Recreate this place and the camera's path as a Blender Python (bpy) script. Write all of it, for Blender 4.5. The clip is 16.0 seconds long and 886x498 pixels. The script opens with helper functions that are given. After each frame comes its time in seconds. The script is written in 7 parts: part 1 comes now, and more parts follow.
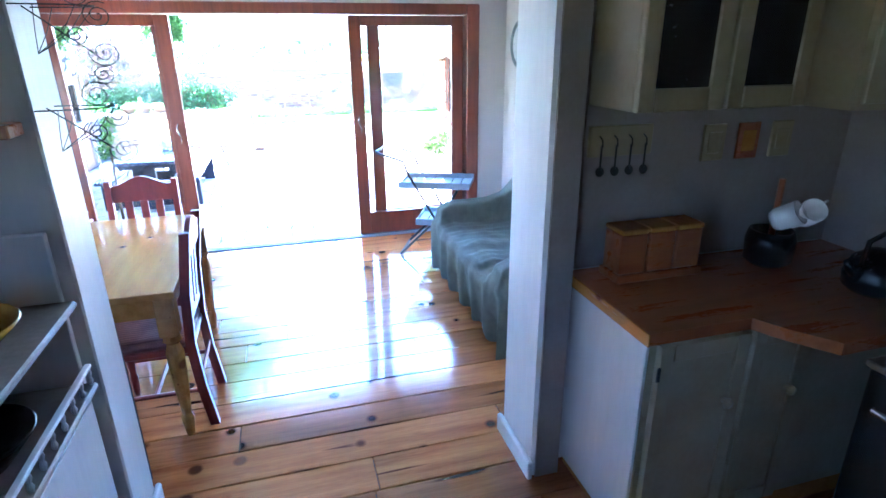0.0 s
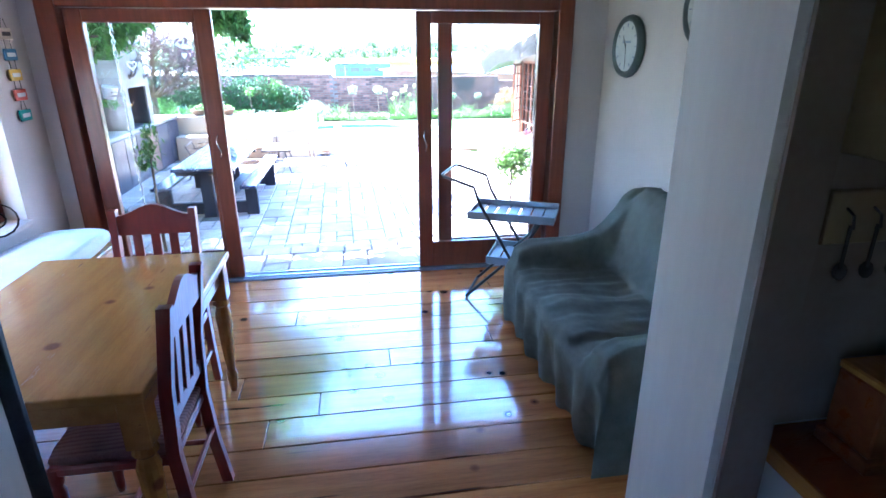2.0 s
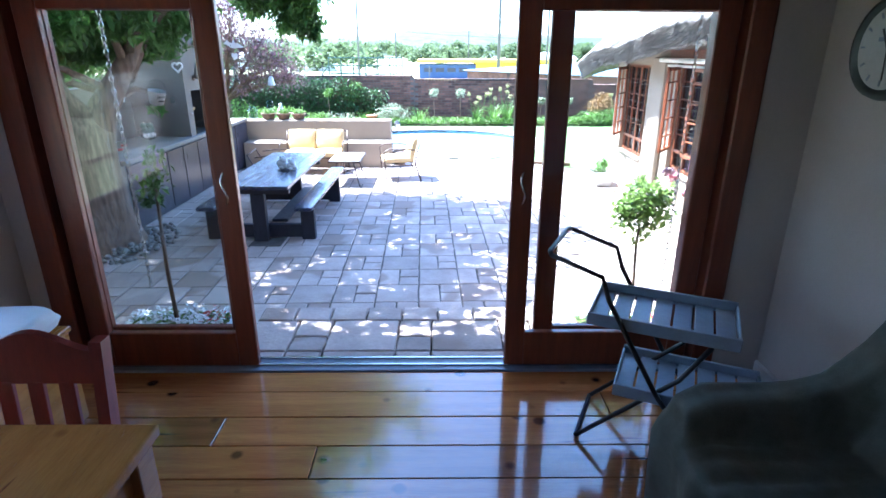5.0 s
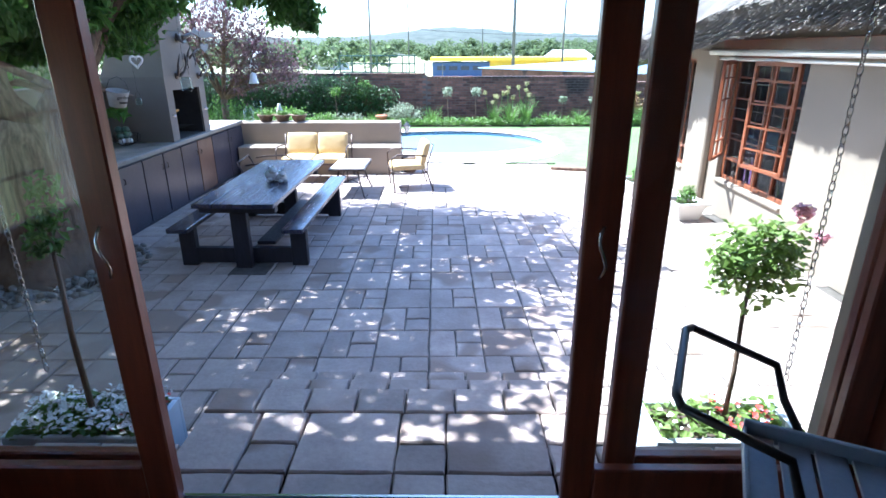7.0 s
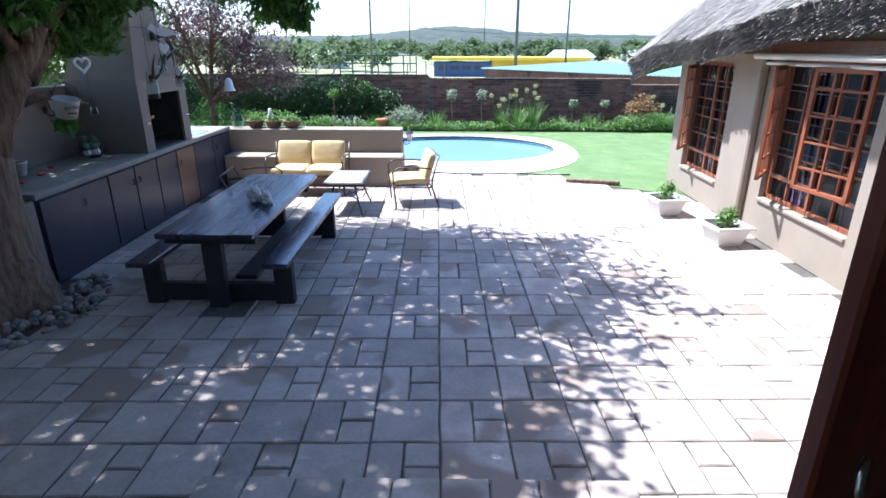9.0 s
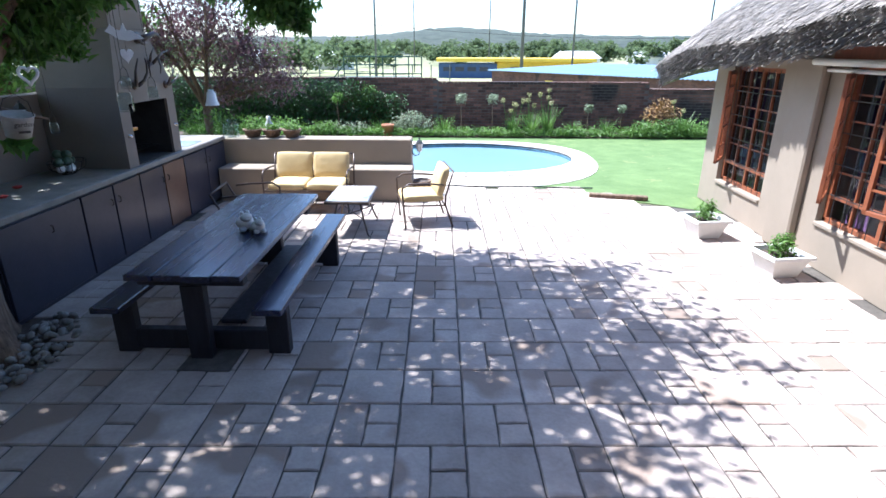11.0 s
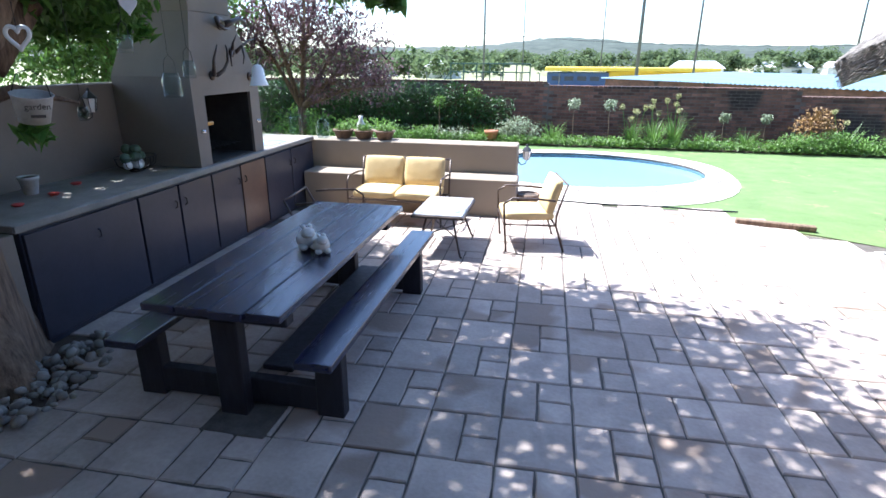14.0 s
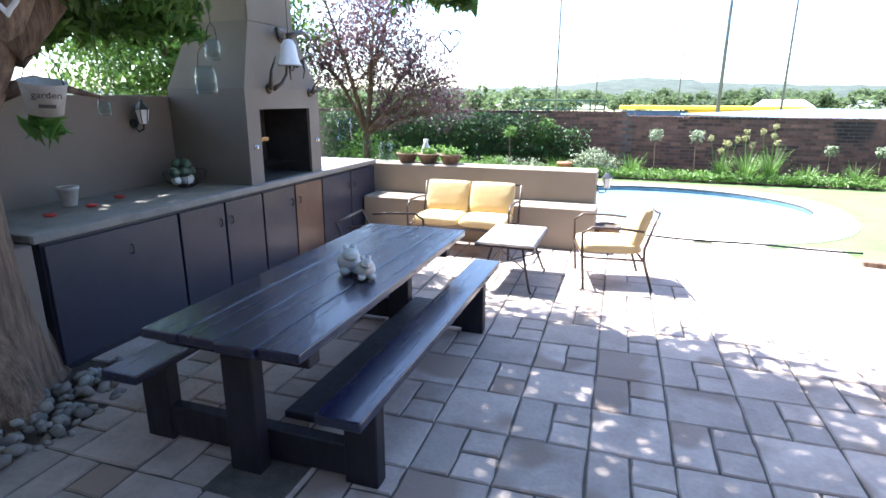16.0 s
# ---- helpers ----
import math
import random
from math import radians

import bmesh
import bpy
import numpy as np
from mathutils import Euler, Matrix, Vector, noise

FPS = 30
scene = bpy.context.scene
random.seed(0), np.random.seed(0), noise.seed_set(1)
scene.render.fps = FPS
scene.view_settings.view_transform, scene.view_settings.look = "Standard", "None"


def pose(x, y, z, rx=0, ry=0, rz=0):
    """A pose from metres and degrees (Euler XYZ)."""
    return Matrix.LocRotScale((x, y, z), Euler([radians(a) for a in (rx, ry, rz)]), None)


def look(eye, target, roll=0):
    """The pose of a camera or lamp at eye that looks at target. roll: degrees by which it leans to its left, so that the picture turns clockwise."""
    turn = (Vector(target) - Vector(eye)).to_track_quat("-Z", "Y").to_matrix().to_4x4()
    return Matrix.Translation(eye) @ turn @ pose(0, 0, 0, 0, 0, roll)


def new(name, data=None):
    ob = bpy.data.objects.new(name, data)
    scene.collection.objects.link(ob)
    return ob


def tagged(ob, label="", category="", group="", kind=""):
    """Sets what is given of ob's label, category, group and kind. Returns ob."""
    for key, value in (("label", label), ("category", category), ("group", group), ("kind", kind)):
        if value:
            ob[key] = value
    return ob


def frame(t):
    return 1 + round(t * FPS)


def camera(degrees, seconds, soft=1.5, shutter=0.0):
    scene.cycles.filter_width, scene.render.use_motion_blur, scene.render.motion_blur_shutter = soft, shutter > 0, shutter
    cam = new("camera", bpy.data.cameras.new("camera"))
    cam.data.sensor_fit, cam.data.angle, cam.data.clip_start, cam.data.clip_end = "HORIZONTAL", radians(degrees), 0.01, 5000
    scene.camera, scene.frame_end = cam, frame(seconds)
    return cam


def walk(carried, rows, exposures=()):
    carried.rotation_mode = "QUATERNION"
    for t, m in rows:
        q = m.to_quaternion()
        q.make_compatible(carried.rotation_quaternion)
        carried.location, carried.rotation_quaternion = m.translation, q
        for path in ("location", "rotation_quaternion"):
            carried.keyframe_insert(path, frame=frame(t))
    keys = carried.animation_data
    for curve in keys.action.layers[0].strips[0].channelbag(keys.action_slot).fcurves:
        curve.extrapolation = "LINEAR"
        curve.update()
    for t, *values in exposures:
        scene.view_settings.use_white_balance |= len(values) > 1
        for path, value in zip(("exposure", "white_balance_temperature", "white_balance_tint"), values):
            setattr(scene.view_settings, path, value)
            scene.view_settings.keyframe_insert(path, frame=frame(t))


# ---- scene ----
cam = camera(77.5, 16.0, soft=1.6)
ROWS = [  # seconds, x, y, z, yaw, pitch, roll
    (0.0, 0.052, 0.016, 1.739, -15.94, -20.26, 0.50),
    (0.5, 0.119, 0.186, 1.731, -14.12, -20.21, 0.54),
    (1.0, 0.136, 0.411, 1.744, -12.57, -20.15, 0.41),
    (1.5, 0.128, 0.632, 1.720, -11.70, -19.92, 0.23),
    (2.0, 0.196, 0.867, 1.720, -8.90, -19.81, 0.13),
    (2.5, 0.242, 1.047, 1.705, -6.01, -19.73, 0.06),
    (3.0, 0.242, 1.275, 1.726, -4.82, -19.71, -0.05),
    (3.5, 0.245, 1.498, 1.719, -4.00, -19.76, -0.15),
    (4.0, 0.288, 1.769, 1.734, -2.65, -19.76, -0.18),
    (6.5, 0.275, 3.251, 1.666, 0.68, -19.86, 0.13),
    (7.0, 0.264, 3.537, 1.645, 0.75, -19.92, 0.19),
    (7.5, 0.274, 3.826, 1.667, 0.83, -19.92, 0.12),
    (8.0, 0.249, 4.047, 1.671, 0.90, -20.02, 0.04),
    (8.5, 0.180, 4.265, 1.675, 0.84, -19.97, -0.05),
    (9.0, 0.154, 4.493, 1.668, 0.84, -19.99, -0.14),
    (11.5, -0.026, 5.502, 1.707, 1.57, -19.84, -0.27),
    (12.0, -0.032, 5.697, 1.676, 2.79, -19.73, -0.22),
    (12.5, -0.117, 5.945, 1.683, 4.24, -19.59, -0.36),
    (13.0, -0.159, 6.152, 1.639, 6.42, -19.30, -0.38),
    (13.5, -0.158, 6.348, 1.529, 9.01, -19.08, -0.41),
    (14.0, -0.152, 6.510, 1.464, 11.77, -18.99, -0.29),
    (14.5, -0.205, 6.646, 1.389, 14.37, -18.54, -0.52),
    (15.0, -0.228, 6.763, 1.339, 15.72, -16.55, -0.41),
    (15.5, -0.256, 6.962, 1.235, 17.28, -15.77, -0.29),
    (16.0, -0.294, 7.135, 1.195, 18.89, -15.17, -0.23),
]
EXPOSURES = [(t, e, k, 10) for t, e, k in ((0.0, 6.5, 4450), (1.0, 6.1, 4450), (1.5, 5.55, 4550), (2.5, 4.7, 4650), (3.5, 4.1, 4700), (4.2, 3.7, 4900), (6.3, 2.9, 5050), (7.5, 2.25, 5150), (9.0, 1.7, 5250), (12.5, 1.7, 5450), (14.0, 1.95, 5550), (14.5, 2.15, 5650), (16.0, 2.55, 5800))]
walk(cam, [(t, pose(x, y, z, 90 + pitch, roll, yaw)) for t, x, y, z, yaw, pitch, roll in ROWS], EXPOSURES)

# ---- light: sky and one sun, high in front of the walk and to its left ----
SUN_WAY = Vector((0.50, -0.18, -1.0)).normalized()
world = bpy.data.worlds.new("sky")
scene.world = world
world.use_nodes = True
wn = world.node_tree
sky = wn.nodes.new("ShaderNodeTexSky")
sky.sky_type = "NISHITA"
sky.sun_disc = False
sky.sun_elevation = math.asin(-SUN_WAY.z)
sky.sun_rotation = math.atan2(-SUN_WAY.x, -SUN_WAY.y)
sky.air_density = 1.0
sky.dust_density = 1.2
sky.ozone_density = 2.0
wn.links.new(sky.outputs[0], wn.nodes["Background"].inputs[0])
wn.nodes["Background"].inputs[1].default_value = 0.12
sun_data = bpy.data.lights.new("sun", "SUN")
sun_data.energy = 5.0
sun_data.angle = radians(0.6)
sun_data.color = (1.0, 0.95, 0.87)
sun = new("sun", sun_data)
sun.matrix_world = look((-20, 20, 40), Vector((-20, 20, 40)) + SUN_WAY)


# ---- materials ----
def socket(node, name, value):
    node.inputs[name].default_value = value


def material(name, a, b=None, scale=6.0, rough=0.6, metal=0.0, bump=0.15, fine=60.0, stretch=(1, 1, 1), vary=0.0, spots=None, coat=0.0, island=False, wave=None):
    """A surface of two mottled colours with grain, relief, and variation from piece to piece."""
    m = bpy.data.materials.new(name)
    m.use_nodes = True
    nt, link = m.node_tree, m.node_tree.links.new
    bsdf = nt.nodes["Principled BSDF"]
    b = b or tuple(c * 0.75 for c in a)
    co = nt.nodes.new("ShaderNodeTexCoord")
    mp = nt.nodes.new("ShaderNodeMapping")
    socket(mp, "Scale", stretch)
    link(co.outputs["Object"], mp.inputs["Vector"])
    info = nt.nodes.new("ShaderNodeObjectInfo")
    shift = nt.nodes.new("ShaderNodeVectorMath")
    shift.operation = "MULTIPLY_ADD"
    comb = nt.nodes.new("ShaderNodeCombineXYZ")
    for k in range(3):
        link(info.outputs["Random"], comb.inputs[k])
    link(comb.outputs[0], shift.inputs[0])
    shift.inputs[1].default_value = (17.0, 31.0, 11.0)
    link(mp.outputs[0], shift.inputs[2])
    big = nt.nodes.new("ShaderNodeTexNoise")
    socket(big, "Scale", scale), socket(big, "Detail", 6.0), socket(big, "Roughness", 0.6)
    link(shift.outputs[0], big.inputs["Vector"])
    small = nt.nodes.new("ShaderNodeTexNoise")
    socket(small, "Scale", fine), socket(small, "Detail", 3.0)
    link(shift.outputs[0], small.inputs["Vector"])
    mixf = nt.nodes.new("ShaderNodeMath")
    mixf.operation = "MULTIPLY_ADD"
    link(small.outputs["Fac"], mixf.inputs[0])
    mixf.inputs[1].default_value = 0.35
    link(big.outputs["Fac"], mixf.inputs[2])
    last = mixf.outputs[0]
    if wave:
        wv = nt.nodes.new("ShaderNodeTexWave")
        wv.bands_direction = wave[0]
        socket(wv, "Scale", wave[1]), socket(wv, "Distortion", wave[2]), socket(wv, "Detail", 3.0), socket(wv, "Detail Scale", 1.2)
        link(shift.outputs[0], wv.inputs["Vector"])
        add = nt.nodes.new("ShaderNodeMath")
        add.operation = "MULTIPLY_ADD"
        link(wv.outputs["Fac"], add.inputs[0])
        add.inputs[1].default_value = 0.28
        link(last, add.inputs[2])
        sub = nt.nodes.new("ShaderNodeMath")
        sub.operation = "SUBTRACT"
        link(add.outputs[0], sub.inputs[0])
        sub.inputs[1].default_value = 0.14
        last = sub.outputs[0]
    ramp = nt.nodes.new("ShaderNodeValToRGB")
    ramp.color_ramp.elements[0].position, ramp.color_ramp.elements[1].position = 0.42, 0.92
    ramp.color_ramp.elements[0].color, ramp.color_ramp.elements[1].color = (*b, 1), (*a, 1)
    link(last, ramp.inputs[0])
    colour = ramp.outputs[0]
    if spots:
        vo = nt.nodes.new("ShaderNodeTexNoise")
        socket(vo, "Scale", spots[1]), socket(vo, "Detail", 2.0)
        link(shift.outputs[0], vo.inputs["Vector"])
        sr = nt.nodes.new("ShaderNodeValToRGB")
        sr.color_ramp.elements[0].position, sr.color_ramp.elements[1].position = spots[2], spots[2] + 0.05
        sr.color_ramp.elements[0].color, sr.color_ramp.elements[1].color = (0, 0, 0, 1), (1, 1, 1, 1)
        link(vo.outputs["Fac"], sr.inputs[0])
        mx = nt.nodes.new("ShaderNodeMix")
        mx.data_type = "RGBA"
        link(sr.outputs[0], mx.inputs["Factor"])
        link(colour, mx.inputs["A"])
        mx.inputs["B"].default_value = (*spots[0], 1)
        colour = mx.outputs["Result"]
    if vary:
        src = info.outputs["Random"]
        if island:
            src = nt.nodes.new("ShaderNodeNewGeometry").outputs["Random Per Island"]
        mr = nt.nodes.new("ShaderNodeMapRange")
        link(src, mr.inputs["Value"])
        socket(mr, "To Min", 1 - vary), socket(mr, "To Max", 1 + vary)
        hs = nt.nodes.new("ShaderNodeHueSaturation")
        link(mr.outputs[0], hs.inputs["Value"])
        link(colour, hs.inputs["Color"])
        colour = hs.outputs[0]
    link(colour, bsdf.inputs["Base Color"])
    socket(bsdf, "Metallic", metal), socket(bsdf, "Coat Weight", coat), socket(bsdf, "Coat Roughness", 0.06)
    rr = nt.nodes.new("ShaderNodeMapRange")
    link(last, rr.inputs["Value"])
    socket(rr, "From Min", 0.3), socket(rr, "From Max", 0.95)
    socket(rr, "To Min", min(1, rough * 1.2)), socket(rr, "To Max", rough * 0.8)
    link(rr.outputs[0], bsdf.inputs["Roughness"])
    if bump:
        bp = nt.nodes.new("ShaderNodeBump")
        socket(bp, "Strength", bump), socket(bp, "Distance", 0.01)
        link(last, bp.inputs["Height"])
        link(bp.outputs[0], bsdf.inputs["Normal"])
    return m


def glass_material(name, tint=(0.97, 0.98, 0.97), gloss_most=0.55):
    m = bpy.data.materials.new(name)
    m.use_nodes = True
    nt = m.node_tree
    out = nt.nodes["Material Output"]
    nt.nodes.remove(nt.nodes["Principled BSDF"])
    clear, gloss = nt.nodes.new("ShaderNodeBsdfTransparent"), nt.nodes.new("ShaderNodeBsdfGlossy")
    mix, face, power, scale = (nt.nodes.new("ShaderNode" + k) for k in ("MixShader", "LayerWeight", "Math", "Math"))
    clear.inputs[0].default_value = (*tint, 1)
    gloss.inputs["Roughness"].default_value = 0.02
    power.operation, scale.operation = "POWER", "MULTIPLY_ADD"
    power.inputs[1].default_value, scale.inputs[1].default_value, scale.inputs[2].default_value = 4.0, gloss_most, 0.02
    face.inputs[0].default_value = 0.5
    nt.links.new(face.outputs["Facing"], power.inputs[0])
    nt.links.new(power.outputs[0], scale.inputs[0])
    nt.links.new(scale.outputs[0], mix.inputs[0])
    nt.links.new(clear.outputs[0], mix.inputs[1])
    nt.links.new(gloss.outputs[0], mix.inputs[2])
    nt.links.new(mix.outputs[0], out.inputs[0])
    return m


def leaf_material(name, a, b, thin=0.35, rough=0.55):
    m = material(name, a, b, scale=1.2, rough=rough, bump=0.0, vary=0.35, island=True)
    nt = m.node_tree
    bsdf, out = nt.nodes["Principled BSDF"], nt.nodes["Material Output"]
    tr = nt.nodes.new("ShaderNodeBsdfTranslucent")
    src = bsdf.inputs["Base Color"].links[0].from_socket
    nt.links.new(src, tr.inputs[0])
    mix = nt.nodes.new("ShaderNodeMixShader")
    mix.inputs[0].default_value = thin
    nt.links.new(bsdf.outputs[0], mix.inputs[1])
    nt.links.new(tr.outputs[0], mix.inputs[2])
    nt.links.new(mix.outputs[0], out.inputs[0])
    return m


PLASTER = material("inner_plaster", (0.50, 0.455, 0.42), (0.44, 0.40, 0.37), scale=2, rough=0.8, bump=0.12, fine=90)
WHITE_PAINT = material("white_paint", (0.72, 0.72, 0.72), (0.60, 0.60, 0.61), scale=3, rough=0.5, bump=0.08, fine=40, stretch=(1, 1, 0.15))
CREAM_PAINT = material("cream_paint", (0.38, 0.31, 0.20), (0.29, 0.235, 0.15), scale=4, rough=0.45, bump=0.08, fine=50)
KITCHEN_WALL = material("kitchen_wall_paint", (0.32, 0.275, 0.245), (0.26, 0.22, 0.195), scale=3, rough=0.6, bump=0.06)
FLOOR_PINE = material("varnished_pine_floor", (0.50, 0.215, 0.07), (0.22, 0.075, 0.024), scale=2.2, rough=0.13, bump=0.07, fine=30, stretch=(0.5, 7, 7), vary=0.30, spots=((0.09, 0.022, 0.010), 2.6, 0.69), coat=1.0)
PINE = material("varnished_pine", (0.56, 0.29, 0.075), (0.38, 0.17, 0.04), scale=2.5, rough=0.25, bump=0.05, fine=40, stretch=(7, 0.7, 7), spots=((0.16, 0.05, 0.02), 5.0, 0.72), coat=0.4)
WORKTOP = material("oiled_worktop_wood", (0.37, 0.125, 0.04), (0.22, 0.067, 0.021), scale=3, rough=0.3, bump=0.05, stretch=(0.7, 6, 6), coat=0.2)
RED_WOOD = material("red_stained_wood", (0.26, 0.035, 0.025), (0.15, 0.018, 0.014), scale=5, rough=0.33, bump=0.05, stretch=(5, 5, 0.8), coat=0.2)
DOOR_WOOD = material("stained_meranti", (0.22, 0.058, 0.026), (0.12, 0.030, 0.016), scale=4, rough=0.35, bump=0.08, fine=60, stretch=(8, 8, 0.6), coat=0.15)
WINDOW_WOOD = material("orange_stained_wood", (0.27, 0.085, 0.034), (0.17, 0.048, 0.02), scale=4, rough=0.4, bump=0.06)
THROW = material("green_grey_throw", (0.110, 0.114, 0.088), (0.062, 0.065, 0.051), scale=10, rough=0.95, bump=0.25, fine=220)
STRIPED = material("striped_seat_fabric", (0.36, 0.18, 0.16), (0.14, 0.06, 0.07), scale=5, rough=0.9, bump=0.2, fine=150, wave=("X", 16, 0.3))
DAYBED = material("pale_blue_cushion_cloth", (0.70, 0.76, 0.80), (0.58, 0.65, 0.70), scale=5, rough=0.9, bump=0.2, fine=160)
BLACK_METAL = material("black_painted_metal", (0.025, 0.025, 0.028), (0.015, 0.015, 0.016), rough=0.4, bump=0.05)
CHROME = material("brushed_steel", (0.62, 0.62, 0.62), (0.5, 0.5, 0.5), rough=0.25, metal=1.0, bump=0.02)
SLATE_SLAT = material("grey_painted_slat", (0.26, 0.30, 0.36), (0.19, 0.22, 0.27), scale=5, rough=0.45, bump=0.08)
WIRE = material("dark_iron_wire", (0.03, 0.028, 0.027), (0.018, 0.016, 0.015), rough=0.5, metal=0.6, bump=0.0)
GLASS = glass_material("clear_pane", gloss_most=0.32)
# grey tint stands in for the unlit room behind the house windows
DARK_GLASS = glass_material("room_dark_pane", (0.62, 0.62, 0.64), 0.3)


def add_knots(m, colour, scale, size):
    """Round dark knots, a few to a board."""
    nt = m.node_tree
    bsdf = nt.nodes["Principled BSDF"]
    src = bsdf.inputs["Base Color"].links[0].from_socket
    co, info, warp, vo, ramp, mx = (nt.nodes.new("ShaderNode" + k) for k in ("TexCoord", "ObjectInfo", "VectorMath", "TexVoronoi", "ValToRGB", "Mix"))
    warp.operation = "MULTIPLY_ADD"
    nt.links.new(info.outputs["Random"], warp.inputs[0])
    warp.inputs[1].default_value = (23.0, 41.0, 13.0)
    nt.links.new(co.outputs["Object"], warp.inputs[2])
    nt.links.new(warp.outputs[0], vo.inputs["Vector"])
    socket(vo, "Scale", scale)
    ramp.color_ramp.elements[0].position, ramp.color_ramp.elements[1].position = size * 0.6, size
    ramp.color_ramp.elements[0].color, ramp.color_ramp.elements[1].color = (0.9, 0.9, 0.9, 1), (0, 0, 0, 1)
    nt.links.new(vo.outputs["Distance"], ramp.inputs[0])
    mx.data_type = "RGBA"
    nt.links.new(ramp.outputs[0], mx.inputs["Factor"])
    nt.links.new(src, mx.inputs["A"])
    mx.inputs["B"].default_value = (*colour, 1)
    nt.links.new(mx.outputs["Result"], bsdf.inputs["Base Color"])


add_knots(FLOOR_PINE, (0.07, 0.018, 0.010), 4.6, 0.17)
add_knots(PINE, (0.15, 0.045, 0.018), 4.0, 0.13)
PAVER = material("sandstone_paver", (0.44, 0.355, 0.30), (0.27, 0.215, 0.185), scale=3.0, rough=0.85, bump=0.7, fine=38, vary=0.16, spots=((0.24, 0.175, 0.135), 1.3, 0.585))
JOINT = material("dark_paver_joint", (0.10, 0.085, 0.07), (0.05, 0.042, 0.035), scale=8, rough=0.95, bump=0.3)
STUCCO = material("taupe_stucco", (0.28, 0.225, 0.17), (0.235, 0.19, 0.143), scale=1.5, rough=0.9, bump=0.2, fine=120)
BRAAI_STUCCO = material("grey_brown_stucco", (0.205, 0.172, 0.14), (0.165, 0.138, 0.113), scale=1.5, rough=0.9, bump=0.2, fine=110)
COUNTER = material("cement_counter", (0.27, 0.245, 0.215), (0.16, 0.145, 0.13), scale=4, rough=0.6, bump=0.15)
CABINET_DARK = material("charcoal_blue_board", (0.040, 0.042, 0.062), (0.024, 0.026, 0.040), scale=2.5, rough=0.38, bump=0.06, fine=25)
DARK_BOARD = material("brown_cabinet_board", (0.16, 0.09, 0.06), (0.09, 0.05, 0.035), scale=2.5, rough=0.4, bump=0.06)
# dark worn stain; the strong blue in its colour stands in for reflected sky
TABLE_STAIN = material("stained_timber_sky_blue", (0.013, 0.016, 0.052), (0.005, 0.005, 0.014), scale=3.5, rough=0.26, bump=0.30, fine=35, stretch=(9, 0.6, 9), spots=((0.12, 0.09, 0.08), 7.5, 0.70), coat=0.35)
LEG_STAIN = material("dark_stained_post", (0.013, 0.012, 0.020), (0.006, 0.005, 0.009), scale=4, rough=0.6, bump=0.25, fine=40, stretch=(5, 5, 0.8))
THATCH = material("weathered_thatch", (0.20, 0.175, 0.16), (0.05, 0.043, 0.038), scale=14, rough=0.95, bump=0.9, fine=110, stretch=(1, 1, 0.35))
CUSHION = material("mustard_cushion_cloth", (0.56, 0.42, 0.21), (0.47, 0.34, 0.16), scale=6, rough=0.95, bump=0.2, fine=180)
BROWN_METAL = material("bronze_tube", (0.075, 0.05, 0.038), (0.05, 0.032, 0.025), rough=0.4, metal=0.3, bump=0.03)
LAWN = material("mown_lawn", (0.115, 0.170, 0.050), (0.070, 0.115, 0.033), scale=2.2, rough=0.95, bump=1.0, fine=28, spots=((0.15, 0.18, 0.065), 3.5, 0.66))
BARK = material("flaking_bark", (0.25, 0.165, 0.105), (0.045, 0.028, 0.019), scale=7, rough=0.95, bump=1.0, fine=34, stretch=(3.4, 3.4, 0.45))
LEAF = leaf_material("tree_leaf", (0.13, 0.25, 0.045), (0.06, 0.135, 0.025), 0.5)
PLUM_LEAF = leaf_material("plum_leaf", (0.23, 0.13, 0.145), (0.075, 0.035, 0.05), 0.35)
SHRUB_LEAF = leaf_material("shrub_leaf", (0.15, 0.26, 0.05), (0.075, 0.15, 0.028))
HEDGE_LEAF = leaf_material("hedge_leaf", (0.045, 0.10, 0.022), (0.02, 0.05, 0.012), 0.2)
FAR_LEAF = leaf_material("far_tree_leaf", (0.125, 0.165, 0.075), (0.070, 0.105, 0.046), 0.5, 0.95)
GREY_LEAF = leaf_material("silver_leaf", (0.30, 0.34, 0.22), (0.17, 0.21, 0.12), 0.2)
SEED_LEAF = leaf_material("pale_seed_head", (0.40, 0.38, 0.17), (0.26, 0.26, 0.10), 0.3)
ROSE_LEAF = leaf_material("rose_leaf", (0.26, 0.34, 0.085), (0.13, 0.21, 0.045), 0.5)
BROWN_LEAF = leaf_material("dry_brown_leaf", (0.36, 0.22, 0.08), (0.2, 0.11, 0.04), 0.2)
PETAL_WHITE = material("white_petal", (0.85, 0.84, 0.80), (0.75, 0.74, 0.70), rough=0.7, bump=0)
PETAL_RED = material("red_petal", (0.62, 0.07, 0.05), (0.45, 0.04, 0.04), rough=0.7, bump=0)
PETAL_PINK = leaf_material("pink_petal", (0.80, 0.52, 0.56), (0.70, 0.40, 0.46), 0.5)
STONE = material("river_stone", (0.27, 0.245, 0.215), (0.15, 0.135, 0.12), scale=6, rough=0.8, bump=0.15, vary=0.35, island=True)
SOIL = material("dark_soil", (0.075, 0.05, 0.035), (0.04, 0.027, 0.02), scale=12, rough=1.0, bump=0.8)
WHITE_POT = material("white_cement_pot", (0.72, 0.70, 0.66), (0.60, 0.58, 0.54), scale=4, rough=0.7, bump=0.1)
TERRACOTTA = material("terracotta", (0.42, 0.17, 0.085), (0.30, 0.11, 0.055), scale=6, rough=0.8, bump=0.2)
